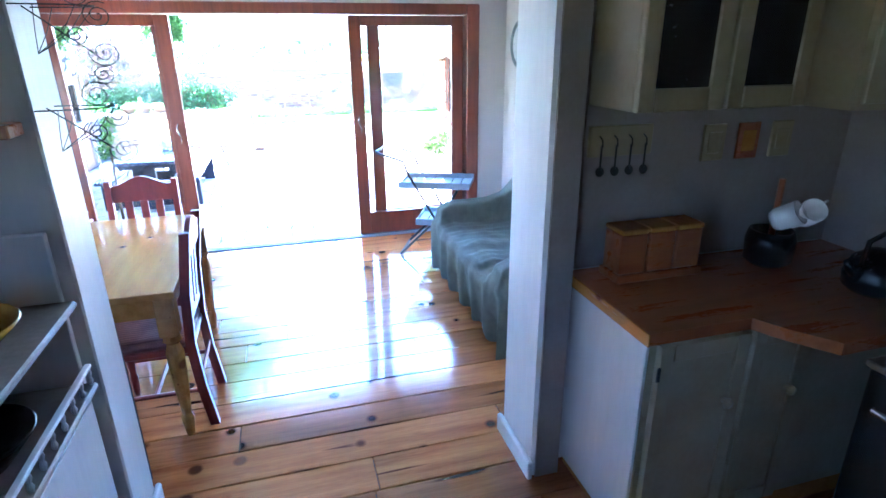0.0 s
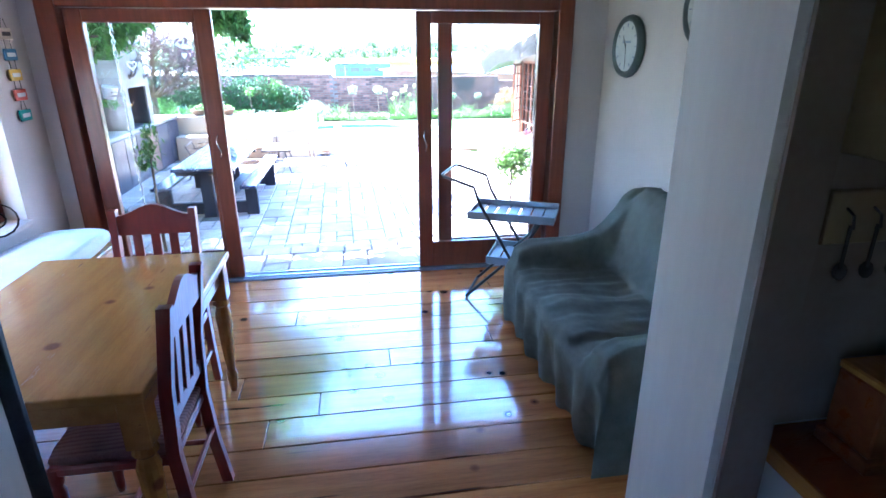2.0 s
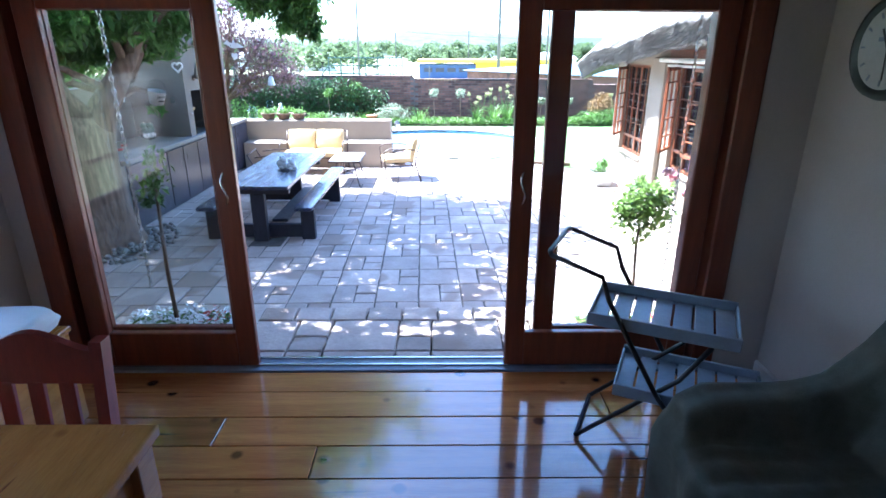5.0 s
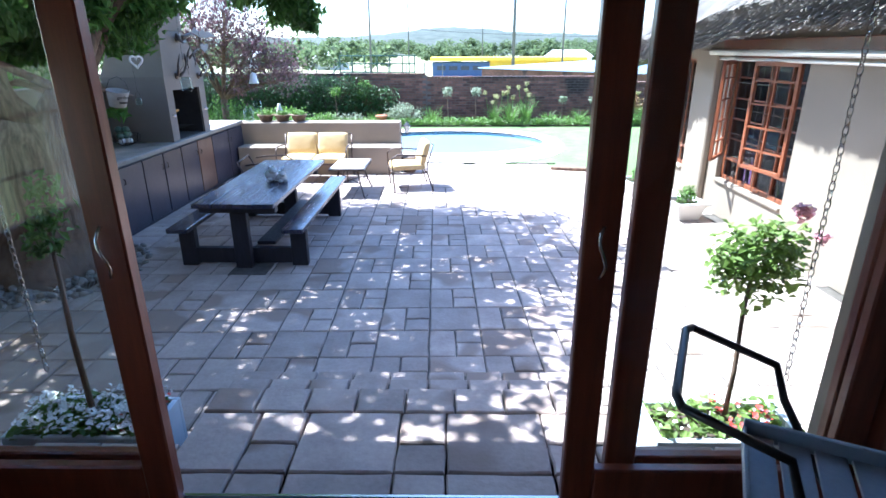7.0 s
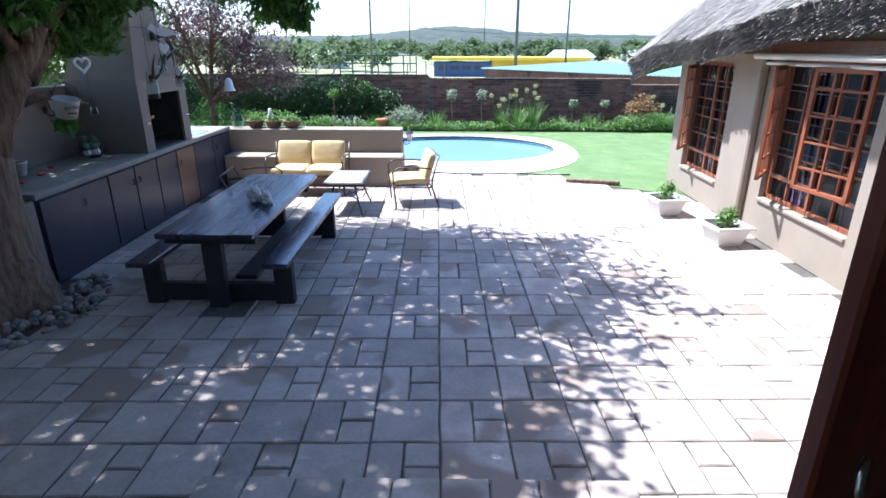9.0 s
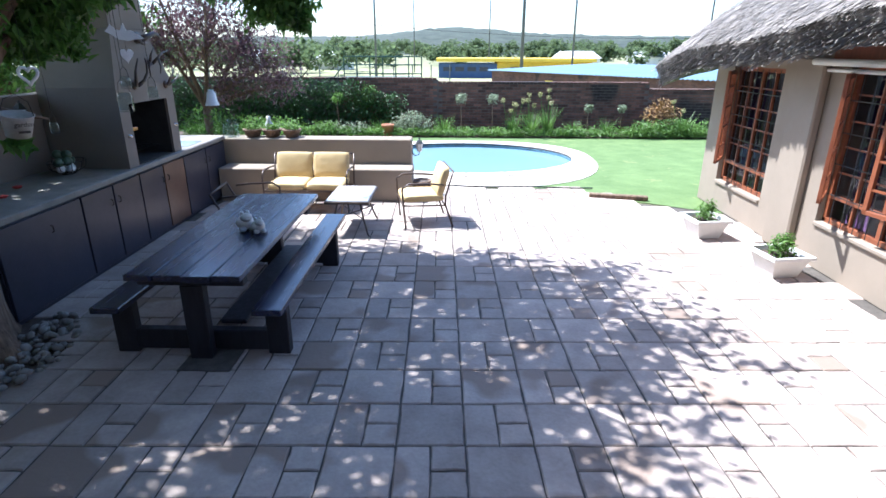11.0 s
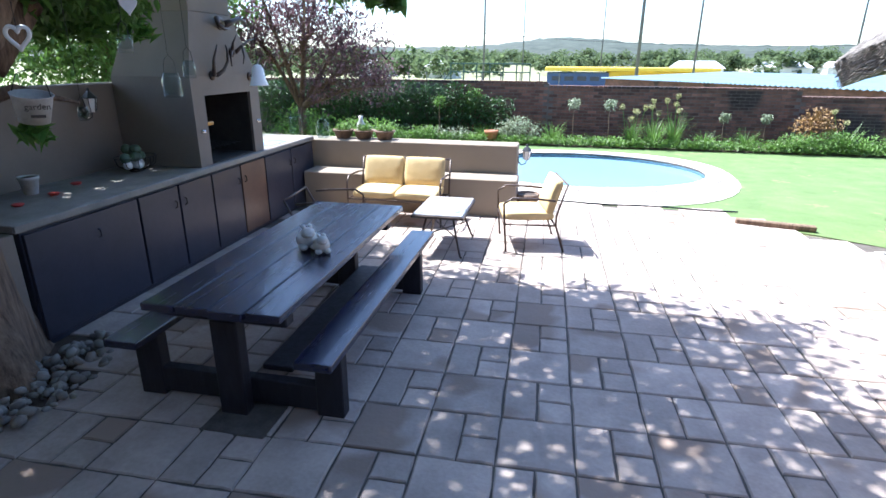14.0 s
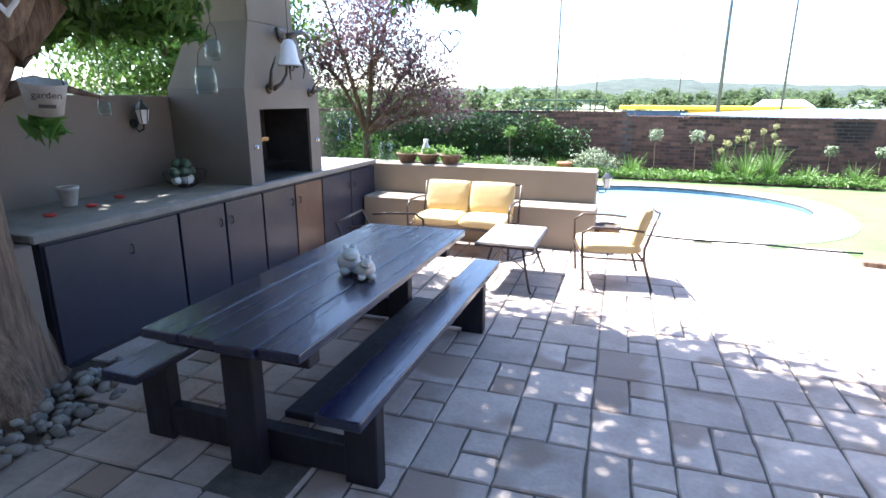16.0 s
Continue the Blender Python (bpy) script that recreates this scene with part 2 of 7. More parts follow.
COPING = material("pale_pool_coping", (0.55, 0.49, 0.42), (0.45, 0.40, 0.34), scale=3, rough=0.85, bump=0.3, vary=0.1)
POOL_SHELL = material("pale_blue_pool_plaster", (0.34, 0.60, 0.75), (0.26, 0.52, 0.68), rough=0.6, bump=0.05)
CHARRED = material("sooty_firebox", (0.035, 0.03, 0.027), (0.015, 0.013, 0.012), scale=5, rough=0.9, bump=0.2)
BONE = material("horn", (0.12, 0.08, 0.055), (0.06, 0.04, 0.03), rough=0.5, bump=0.1)
FROSTED = material("frosted_white_glass", (0.82, 0.82, 0.80), (0.74, 0.74, 0.72), rough=0.25, bump=0.02)
GALVANISED = material("worn_white_tin", (0.62, 0.61, 0.58), (0.38, 0.36, 0.33), scale=7, rough=0.5, metal=0.2, bump=0.1)
BLACK = material("black_gloss", (0.015, 0.015, 0.016), (0.010, 0.010, 0.011), rough=0.25, bump=0.02)


def brick_material():
    m = material("old_brick_wall", (0.15, 0.075, 0.052), (0.075, 0.040, 0.031), scale=1.2, rough=0.9, bump=0.2, fine=30, spots=((0.035, 0.022, 0.018), 0.6, 0.56))
    nt = m.node_tree
    br = nt.nodes.new("ShaderNodeTexBrick")
    socket(br, "Scale", 1.0), socket(br, "Mortar Size", 0.006), socket(br, "Brick Width", 0.23), socket(br, "Row Height", 0.08)
    socket(br, "Color1", (0.75, 0.75, 0.75, 1)), socket(br, "Color2", (1.25, 1.15, 1.1, 1)), socket(br, "Mortar", (1.1, 1.2, 1.25, 1))
    co = nt.nodes.new("ShaderNodeTexCoord")
    mp = nt.nodes.new("ShaderNodeMapping")
    mp.inputs["Rotation"].default_value = (radians(-90), 0, 0)
    nt.links.new(co.outputs["Object"], mp.inputs[0])
    nt.links.new(mp.outputs[0], br.inputs["Vector"])
    bsdf = nt.nodes["Principled BSDF"]
    src = bsdf.inputs["Base Color"].links[0].from_socket
    mx = nt.nodes.new("ShaderNodeMix")
    mx.data_type, mx.blend_type = "RGBA", "MULTIPLY"
    mx.inputs["Factor"].default_value = 1.0
    nt.links.new(src, mx.inputs["A"])
    nt.links.new(br.outputs["Color"], mx.inputs["B"])
    nt.links.new(mx.outputs["Result"], bsdf.inputs["Base Color"])
    return m


BRICK_FAR = brick_material()
OLD_BRICK = material("weathered_brick", (0.17, 0.080, 0.054), (0.070, 0.036, 0.028), scale=2.5, rough=0.9, bump=0.3, fine=45, vary=0.45, stretch=(1, 1, 0.5))
OLD_BRICK_FAR = material("weathered_brick_far", (0.17, 0.080, 0.054), (0.070, 0.036, 0.028), scale=2.5, rough=0.9, bump=0.3, fine=45, vary=0.45, stretch=(1, 1, 0.5), spots=((0.032, 0.020, 0.017), 0.55, 0.57), island=True)
MORTAR = material("grey_mortar", (0.13, 0.105, 0.09), (0.07, 0.055, 0.05), scale=5, rough=0.95, bump=0.3)


def water_material():
    m = bpy.data.materials.new("pool_water")
    m.use_nodes = True
    nt = m.node_tree
    bsdf = nt.nodes["Principled BSDF"]
    socket(bsdf, "Base Color", (0.17, 0.27, 0.35, 1)), socket(bsdf, "Roughness", 0.02), socket(bsdf, "IOR", 1.33)
    no = nt.nodes.new("ShaderNodeTexNoise")
    socket(no, "Scale", 5.0)
    bp = nt.nodes.new("ShaderNodeBump")
    socket(bp, "Strength", 0.05)
    nt.links.new(no.outputs["Fac"], bp.inputs["Height"])
    nt.links.new(bp.outputs[0], bsdf.inputs["Normal"])
    return m


WATER = water_material()


# ---- builders ----
def finish(bm, name, mat, smooth=False):
    me = bpy.data.meshes.new(name)
    bmesh.ops.recalc_face_normals(bm, faces=bm.faces[:])
    bm.to_mesh(me)
    bm.free()
    me.materials.append(mat)
    if smooth:
        me.polygons.foreach_set("use_smooth", [True] * len(me.polygons))
    return me


def part(name, bm, mat, parent=None, label="", smooth=False, at=None):
    """One mesh object from a bmesh, under a thing or at top level."""
    ob = new(name, finish(bm, name, mat, smooth))
    if parent is not None:
        ob.parent = parent
    if at is not None:
        ob.matrix_basis = at
    if label:
        tagged(ob, label)
    return ob


def thing(name, m, label, category, group="", kind=""):
    ob = new(name)
    ob.matrix_basis = m
    ob.empty_display_size = 0.1
    return tagged(ob, label, category, group, kind)


def sub(name, m, label, parent):
    """A part that has parts of its own."""
    ob = new(name)
    ob.empty_display_size = 0.1
    ob.parent = parent
    ob.matrix_basis = m
    return tagged(ob, label)


def add_box(bm, x0, x1, y0, y1, z0, z1, bevel=0.0, m=None, seg=1):
    made = bmesh.ops.create_cube(bm, size=1.0)["verts"]
    for v in made:
        v.co = Vector(((x0 + x1) / 2 + v.co.x * (x1 - x0), (y0 + y1) / 2 + v.co.y * (y1 - y0), (z0 + z1) / 2 + v.co.z * (z1 - z0)))
    if bevel:
        edges = list({e for v in made for e in v.link_edges})
        r = bmesh.ops.bevel(bm, geom=edges, offset=bevel, segments=seg, affect="EDGES", profile=0.5)
        made = list({v for f in r["faces"] for v in f.verts} | {v for v in made if v.is_valid})
    if m is not None:
        bmesh.ops.transform(bm, matrix=m, verts=made)
    return made


def box(x0, x1, y0, y1, z0, z1, bevel=0.0, m=None, seg=1):
    bm = bmesh.new()
    add_box(bm, x0, x1, y0, y1, z0, z1, bevel, m, seg)
    return bm


def add_tube(bm, pts, radii, sides=8, caps=True, closed=False):
    """A tube along points; radii: one number or one for each point."""
    pts = [Vector(p) for p in pts]
    if not isinstance(radii, (list, tuple)):
        radii = [radii] * len(pts)
    rings, n, up = [], len(pts), None
    for i, p in enumerate(pts):
        a, b = pts[max(i - 1, 0)], pts[min(i + 1, n - 1)]
        if closed:
            a, b = pts[i - 1], pts[(i + 1) % n]
        d = (b - a).normalized() if (b - a).length > 1e-9 else Vector((0, 0, 1))
        if up is None:
            up = d.orthogonal().normalized()
        side = d.cross(up)
        side = side.normalized() if side.length > 1e-6 else d.orthogonal().normalized()
        up = side.cross(d).normalized()
        rings.append([bm.verts.new(p + (side * math.cos(k * 2 * math.pi / sides) + up * math.sin(k * 2 * math.pi / sides)) * radii[i]) for k in range(sides)])
    pairs = list(zip(rings, rings[1:])) + ([(rings[-1], rings[0])] if closed else [])
    for r0, r1 in pairs:
        for k in range(sides):
            bm.faces.new((r0[k], r0[(k + 1) % sides], r1[(k + 1) % sides], r1[k]))
    if caps and not closed:
        bm.faces.new(rings[0]), bm.faces.new(rings[-1])
    return bm


def tube(pts, radii, sides=8, closed=False):
    return add_tube(bmesh.new(), pts, radii, sides, True, closed)


def add_lathe(bm, profile, sides=16, at=(0, 0, 0)):
    """A turned shape from (radius, height) pairs."""
    at = Vector(at)
    rings = []
    for r, z in profile:
        rings.append([bm.verts.new(at + Vector((max(r, 1e-4) * math.cos(k * 2 * math.pi / sides), max(r, 1e-4) * math.sin(k * 2 * math.pi / sides), z))) for k in range(sides)])
    for r0, r1 in zip(rings, rings[1:]):
        for k in range(sides):
            bm.faces.new((r0[k], r0[(k + 1) % sides], r1[(k + 1) % sides], r1[k]))
    bm.faces.new(rings[0]), bm.faces.new(rings[-1])
    return bm


def lathe(profile, sides=16, at=(0, 0, 0)):
    return add_lathe(bmesh.new(), profile, sides, at)


def prism(outline, z0, z1):
    """An upright slab over a flat outline of (x, y)."""
    bm = bmesh.new()
    low = [bm.verts.new((x, y, z0)) for x, y in outline]
    high = [bm.verts.new((x, y, z1)) for x, y in outline]
    n = len(outline)
    bm.faces.new(low[::-1]), bm.faces.new(high)
    for k in range(n):
        bm.faces.new((low[k], low[(k + 1) % n], high[(k + 1) % n], high[k]))
    return bm


def pillow(w, d, h, puff=0.35, nx=10, ny=10):
    """A stuffed cushion, its middle at the origin."""
    bm = bmesh.new()
    made = bmesh.ops.create_cube(bm, size=1.0)["verts"]
    bmesh.ops.subdivide_edges(bm, edges=bm.edges[:], cuts=nx, use_grid_fill=True)
    for v in bm.verts:
        x, y, z = v.co * 2
        k = (1 - abs(x) ** 4 * puff) * (1 - abs(y) ** 4 * puff)
        rx, ry = 1 - 0.04 * abs(y) ** 6 - 0.03 * abs(z), 1 - 0.04 * abs(x) ** 6 - 0.03 * abs(z)
        v.co = Vector((x * w / 2 * rx, y * d / 2 * ry, z * h / 2 * k + 0.006 * noise.noise(v.co * 5)))
    return bm


def leaves_mesh(name, mat, points, size, seed, droop=0.4, ratio=0.5):
    """Many small folded leaves at points, one mesh."""
    rng = np.random.default_rng(seed)
    n = len(points)
    pts = np.array(points, dtype=float)
    a, tilt, s = rng.uniform(0, 2 * np.pi, n), rng.uniform(-0.9, 0.7, n) - droop, size * rng.uniform(0.6, 1.35, n)
    d = np.stack([np.cos(a) * np.cos(tilt), np.sin(a) * np.cos(tilt), np.sin(tilt)], 1)
    side = np.stack([-np.sin(a), np.cos(a), rng.uniform(-0.6, 0.6, n)], 1)
    side /= np.linalg.norm(side, axis=1)[:, None]
    up = np.cross(d, side)
    s1 = s[:, None]
    root, tip = pts - d * s1 * 0.5, pts + d * s1 * 0.5 - up * s1 * 0.1
    left, right = pts + side * s1 * ratio * 0.5 + up * s1 * 0.08, pts - side * s1 * ratio * 0.5 + up * s1 * 0.08
    verts = np.stack([root, left, tip, right], 1).reshape(-1, 3)
    faces = np.arange(4 * n).reshape(-1, 4)
    me = bpy.data.meshes.new(name)
    me.from_pydata(verts.tolist(), [], faces.tolist())
    me.materials.append(mat)
    return me


def cloud(rng, n, blobs, shell=0.55):
    """Points in and on ragged blobs (x, y, z, rx, ry, rz)."""
    out = []
    vol = np.array([b[3] * b[4] * b[5] for b in blobs]) ** 0.75
    for b, k in zip(blobs, (vol / vol.sum() * n).astype(int)):
        v = rng.normal(size=(k, 3))
        v /= np.linalg.norm(v, axis=1)[:, None]
        r = shell + (1 - shell) * rng.random(k) ** 0.6
        lump = 1 + 0.22 * np.sin(v[:, 0] * 7 + b[0]) * np.cos(v[:, 1] * 6 + b[1]) + 0.15 * np.sin(v[:, 2] * 9 + b[2] * 3)
        out.append(np.array(b[:3]) + v * (r * lump)[:, None] * np.array(b[3:]))
    return np.concatenate(out)


PATIO = -0.57
LANDING = -0.06

# ---- the large structure ----
def structure(name, bm, mat, label, category, smooth=False):
    return tagged(part(name, bm, mat, smooth=smooth), label, category, kind="structure")


# rooms: floor bed, walls, ceiling
floor = structure("floor", box(-3.2, 3.4, -3.0, 5.232, -0.30, -0.022), JOINT, "varnished knotty pine plank floor of the room", "floor")
structure("ceiling", box(-3.2, 3.4, -3.0, 5.45, 2.55, 2.70), PLASTER, "plain pale plaster ceiling over the rooms", "ceiling")
bm = box(2.10, 2.35, 2.03, 5.45, -0.3, 2.55)
structure("wall_east", bm, PLASTER, "pale plastered dining room wall with two round clocks", "wall")
bm = bmesh.new()
WX0, WX1, WY0, WY1, WZ0, WZ1 = -2.15, -1.90, 3.10, 4.61, 0.71, 1.62
add_box(bm, WX0, WX1, 2.03, WY0, -0.3, 2.55), add_box(bm, WX0, WX1, WY1, 5.45, -0.3, 2.55)
add_box(bm, WX0, WX1, WY0, WY1, -0.3, WZ0), add_box(bm, WX0, WX1, WY0, WY1, WZ1, 2.55)
structure("wall_west", bm, PLASTER, "pale plastered dining room wall with a low window", "wall")
# door wall, with its wide opening, and the facade above it
bm = bmesh.new()
add_box(bm, -1.90, -1.80, 5.08, 5.42, -0.3, 2.55), add_box(bm, 1.84, 2.10, 5.08, 5.42, -0.3, 2.55), add_box(bm, -1.80, 1.84, 5.08, 5.42, 2.08, 2.55)
structure("wall_north", bm, PLASTER, "plastered wall around the wide sliding doors", "wall")
bm = bmesh.new()
add_box(bm, -6.5, -1.82, 5.425, 5.60, -0.6, 3.2), add_box(bm, 1.86, 4.0, 5.425, 5.60, -0.6, 3.2), add_box(bm, -1.82, 1.86, 5.425, 5.60, 2.10, 3.2)
structure("wall_facade", bm, STUCCO, "taupe stucco outer wall of the house", "wall")
# partition between kitchen and dining room
bm = bmesh.new()
add_box(bm, -3.2, -0.60, 1.80, 2.03, -0.02, 2.55, 0.006), add_box(bm, 1.041, 3.2, 1.80, 2.06, -0.02, 2.55), add_box(bm, 0.92, 1.04, 1.732, 2.06, -0.02, 2.55, 0.012), add_box(bm, -0.60, 0.92, 1.80, 2.03, 2.25, 2.55)
structure("wall_partition", bm, WHITE_PAINT, "white painted partition with a wide opening to the kitchen", "wall")
structure("wall_kitchen_east", box(2.30, 2.5, -3.0, 1.80, -0.02, 2.55), KITCHEN_WALL, "grey painted kitchen side wall", "wall")
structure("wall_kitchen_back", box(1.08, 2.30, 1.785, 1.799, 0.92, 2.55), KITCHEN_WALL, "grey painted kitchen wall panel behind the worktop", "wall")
# unseen window opening, sized for the fill light it lets into the kitchen
bm = bmesh.new()
add_box(bm, -1.55, -1.40, -3.0, -0.8, -0.02, 2.55), add_box(bm, -1.55, -1.40, 0.0, 1.80, -0.02, 2.55), add_box(bm, -1.55, -1.40, -0.8, 0.0, -0.02, 1.36), add_box(bm, -1.55, -1.40, -0.8, 0.0, 1.58, 2.55)
structure("wall_kitchen_west", bm, KITCHEN_WALL, "grey painted kitchen side wall with an unseen opening for fill light", "wall")
structure("wall_kitchen_south", box(-1.40, 2.30, -3.1, -2.9, -0.02, 2.55), KITCHEN_WALL, "grey painted kitchen end wall", "wall")
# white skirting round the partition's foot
# panel in the kitchen grey, added to darken the pier's shaded face
structure("wall_kitchen_pier", box(0.934, 1.038, 1.720, 1.730, 0.0, 2.55), KITCHEN_WALL, "kitchen-grey panel that darkens the partition's shaded kitchen face", "wall")
structure("baseboard_1", box(0.895, 0.918, 1.715, 2.075, -0.018, 0.085, 0.006), WHITE_PAINT, "white painted skirting board on the opening's side", "skirting board")
structure("baseboard_2", box(-0.598, -0.575, 1.785, 2.045, -0.018, 0.085, 0.006), WHITE_PAINT, "white painted skirting board on the opening's side", "skirting board")
structure("baseboard_3", box(2.075, 2.098, 2.065, 5.07, -0.018, 0.085, 0.006), WHITE_PAINT, "white painted skirting board along the wall", "skirting board")
structure("baseboard_4", box(-1.898, -1.875, 2.04, 5.07, -0.018, 0.085, 0.006), WHITE_PAINT, "white painted skirting board along the wall", "skirting board")

# sliding doors: frame, two leaves each side
frame_thing = thing("door_1", pose(0, 5.17, 0), "red-brown stained wooden sliding doors, slid open at the middle", "sliding door", kind="structure")
part("jamb", box(-1.80, -1.68, -0.10, 0.14, 0.0, 2.08, 0.008), DOOR_WOOD, frame_thing)
part("jamb", box(1.72, 1.84, -0.10, 0.14, 0.0, 2.08, 0.008), DOOR_WOOD, frame_thing)
part("head", box(-1.68, 1.72, -0.10, 0.14, 1.99, 2.08, 0.008), DOOR_WOOD, frame_thing)
part("threshold", box(-1.68, 1.72, -0.08, 0.065, -0.02, 0.012, 0.004), SLATE_SLAT, frame_thing)
for y in (-0.03, 0.045):
    part("track", box(-1.66, 1.70, y - 0.006, y + 0.006, 0.012, 0.022), CHROME, frame_thing, "thin metal sliding track")


def door_leaf(x0, x1, y, handle, wide=0.11):
    leaf = sub("leaf", pose(0, y, 0), "stained wooden sliding leaf with one tall pane", frame_thing)
    t = 0.022
    for a, b in ((x0, x0 + wide), (x1 - wide, x1)):
        part("stile", box(a, b, -t, t, 0.024, 1.985, 0.006), DOOR_WOOD, leaf)
    part("rail", box(x0 + wide, x1 - wide, -t, t, 1.90, 1.985, 0.006), DOOR_WOOD, leaf)
    part("rail", box(x0 + wide, x1 - wide, -t, t, 0.024, 0.235, 0.006), DOOR_WOOD, leaf)
    pane = part("pane", box(x0 + wide, x1 - wide, -0.003, 0.003, 0.235, 1.90), GLASS, leaf, "clear glass pane")
    pane.visible_shadow = False
    if handle is not None:
        pts = [(handle + 0.012 * math.sin(k * 0.8), -t - 0.012 - 0.022 * math.sin(math.pi * k / 8), 0.98 + 0.021 * k) for k in range(9)]
        part("handle", tube(pts, 0.006, 6), CHROME, leaf, "curved steel pull handle", smooth=True)
    return leaf


door_leaf(-1.66, -0.735, -0.03, -0.79)
door_leaf(-1.68, -0.775, 0.045, None)
door_leaf(0.665, 1.70, -0.03, 0.72)
door_leaf(0.835, 1.72, 0.045, None)

# low window in the west wall
win = thing("window_1", pose(-2.05, 3.855, 1.165), "dark wooden window frame with bars in a deep reveal", "window", kind="structure")
for a, b, c, d in ((-0.755, 0.755, -0.455, -0.40), (-0.755, 0.755, 0.40, 0.455), (-0.755, -0.69, -0.40, 0.40), (0.69, 0.755, -0.40, 0.40), (-0.03, 0.03, -0.40, 0.40)):
    part("window_frame", box(-0.03, 0.03, a, b, c, d, 0.004), DOOR_WOOD, win)
for y0, y1 in ((-0.69, -0.03), (0.03, 0.69)):
    pane = part("pane", box(-0.003, 0.003, y0, y1, -0.40, 0.40), GLASS, win)
    pane.visible_shadow = False
    for z in (-0.15, 0.15):
        part("bar", box(-0.008, 0.008, y0, y1, z - 0.008, z + 0.008), DOOR_WOOD, win)
structure("trim", box(-2.12, -1.87, 3.08, 4.63, 0.675, 0.708, 0.006), PLASTER, "plastered window sill", "window sill")

# ground with the pool's hole, reaching the horizon
POOL = [(0.22 + 2.38 * math.cos(a), 17.72 + 1.82 * math.sin(a)) for a in [k * 2 * math.pi / 40 for k in range(40)]]
bm = bmesh.new()
outer = [bm.verts.new(c) for c in ((-900, -600, -0.60), (900, -600, -0.60), (900, 23, -0.60), (-900, 23, -0.60))]
inner = [bm.verts.new((x, y, -0.60)) for x, y in POOL]
edges = [bm.edges.new((r[k], r[(k + 1) % len(r)])) for r in (outer, inner) for k in range(len(r))]
bmesh.ops.triangle_fill(bm, use_beauty=True, edges=edges)
near_edge = [outer[3], outer[2]]
for y, z in ((40, -1.4), (62, -2.4), (2500, -2.4)):
    far_edge = [bm.verts.new((-900, y, z)), bm.verts.new((900, y, z))]
    bm.faces.new((near_edge[0], near_edge[1], far_edge[1], far_edge[0]))
    near_edge = far_edge
DRY = material("dry_veld_grass", (0.24, 0.22, 0.12), (0.14, 0.16, 0.065), scale=0.15, rough=1.0, bump=0.3, fine=4)
structure("ground", bm, DRY, "open dry grassy ground reaching the horizon", "ground")
bm = bmesh.new()
rim = [bm.verts.new((x, y, -0.60)) for x, y in POOL]
foot = [bm.verts.new((x, y, -1.7)) for x, y in POOL]
for k in range(len(POOL)):
    bm.faces.new((rim[k], rim[(k + 1) % 40], foot[(k + 1) % 40], foot[k]))
bm.faces.new(foot)
structure("pool_basin", bm, POOL_SHELL, "pale blue plastered swimming pool basin", "swimming pool")
structure("water", prism(POOL, -0.72, -0.66), WATER, "clear blue pool water", "water")

# lawn sheet round the pool, above the ground
bm = bmesh.new()
outer = [bm.verts.new((x, y, -0.585)) for x, y in ((-8, 14.0), (2.0, 14.0), (2.3, 14.2), (3.1, 13.85), (4.0, 13.3), (16, 13.3), (16, 21.6), (-8, 21.6))]
inner = [bm.verts.new((x, y, -0.585)) for x, y in POOL]
edges = [bm.edges.new((r[k], r[(k + 1) % len(r)])) for r in (outer, inner) for k in range(len(r))]
bmesh.ops.triangle_fill(bm, use_beauty=True, edges=edges)
structure("lawn", bm, LAWN, "short green mown lawn beyond the paving", "lawn")

# patio bed, and steps up to the doors
pavement = structure("pavement", prism([(-7.0, 5.6), (4.2, 5.6), (4.2, 13.2), (3.1, 13.75), (2.2, 14.1), (1.9, 14.5), (1.6, 14.78), (-0.72, 14.78), (-0.72, 14.6), (-7.0, 14.6)], -0.62, PATIO - 0.012), JOINT, "sandstone pavers in mixed sizes laid over the patio", "paving")
STEPS = ((5.60, 6.06, LANDING, -0.98, 1.05), (6.06, 6.40, -0.225, -1.05, 1.08), (6.40, 6.75, -0.395, -1.12, 1.10))
bm = bmesh.new()
add_box(bm, -1.9, 1.9, 5.425, 5.62, -0.6, LANDING - 0.03), add_box(bm, -1.78, 1.82, 5.235, 5.424, -0.6, LANDING - 0.03)
for y0, y1, z, x0, x1 in STEPS:
    add_box(bm, x0, x1, y0 - 0.3, y1 - 0.012, -0.6, z - 0.03)
steps = structure("steps", bm, JOINT, "low paved steps down from the doors to the patio", "steps")

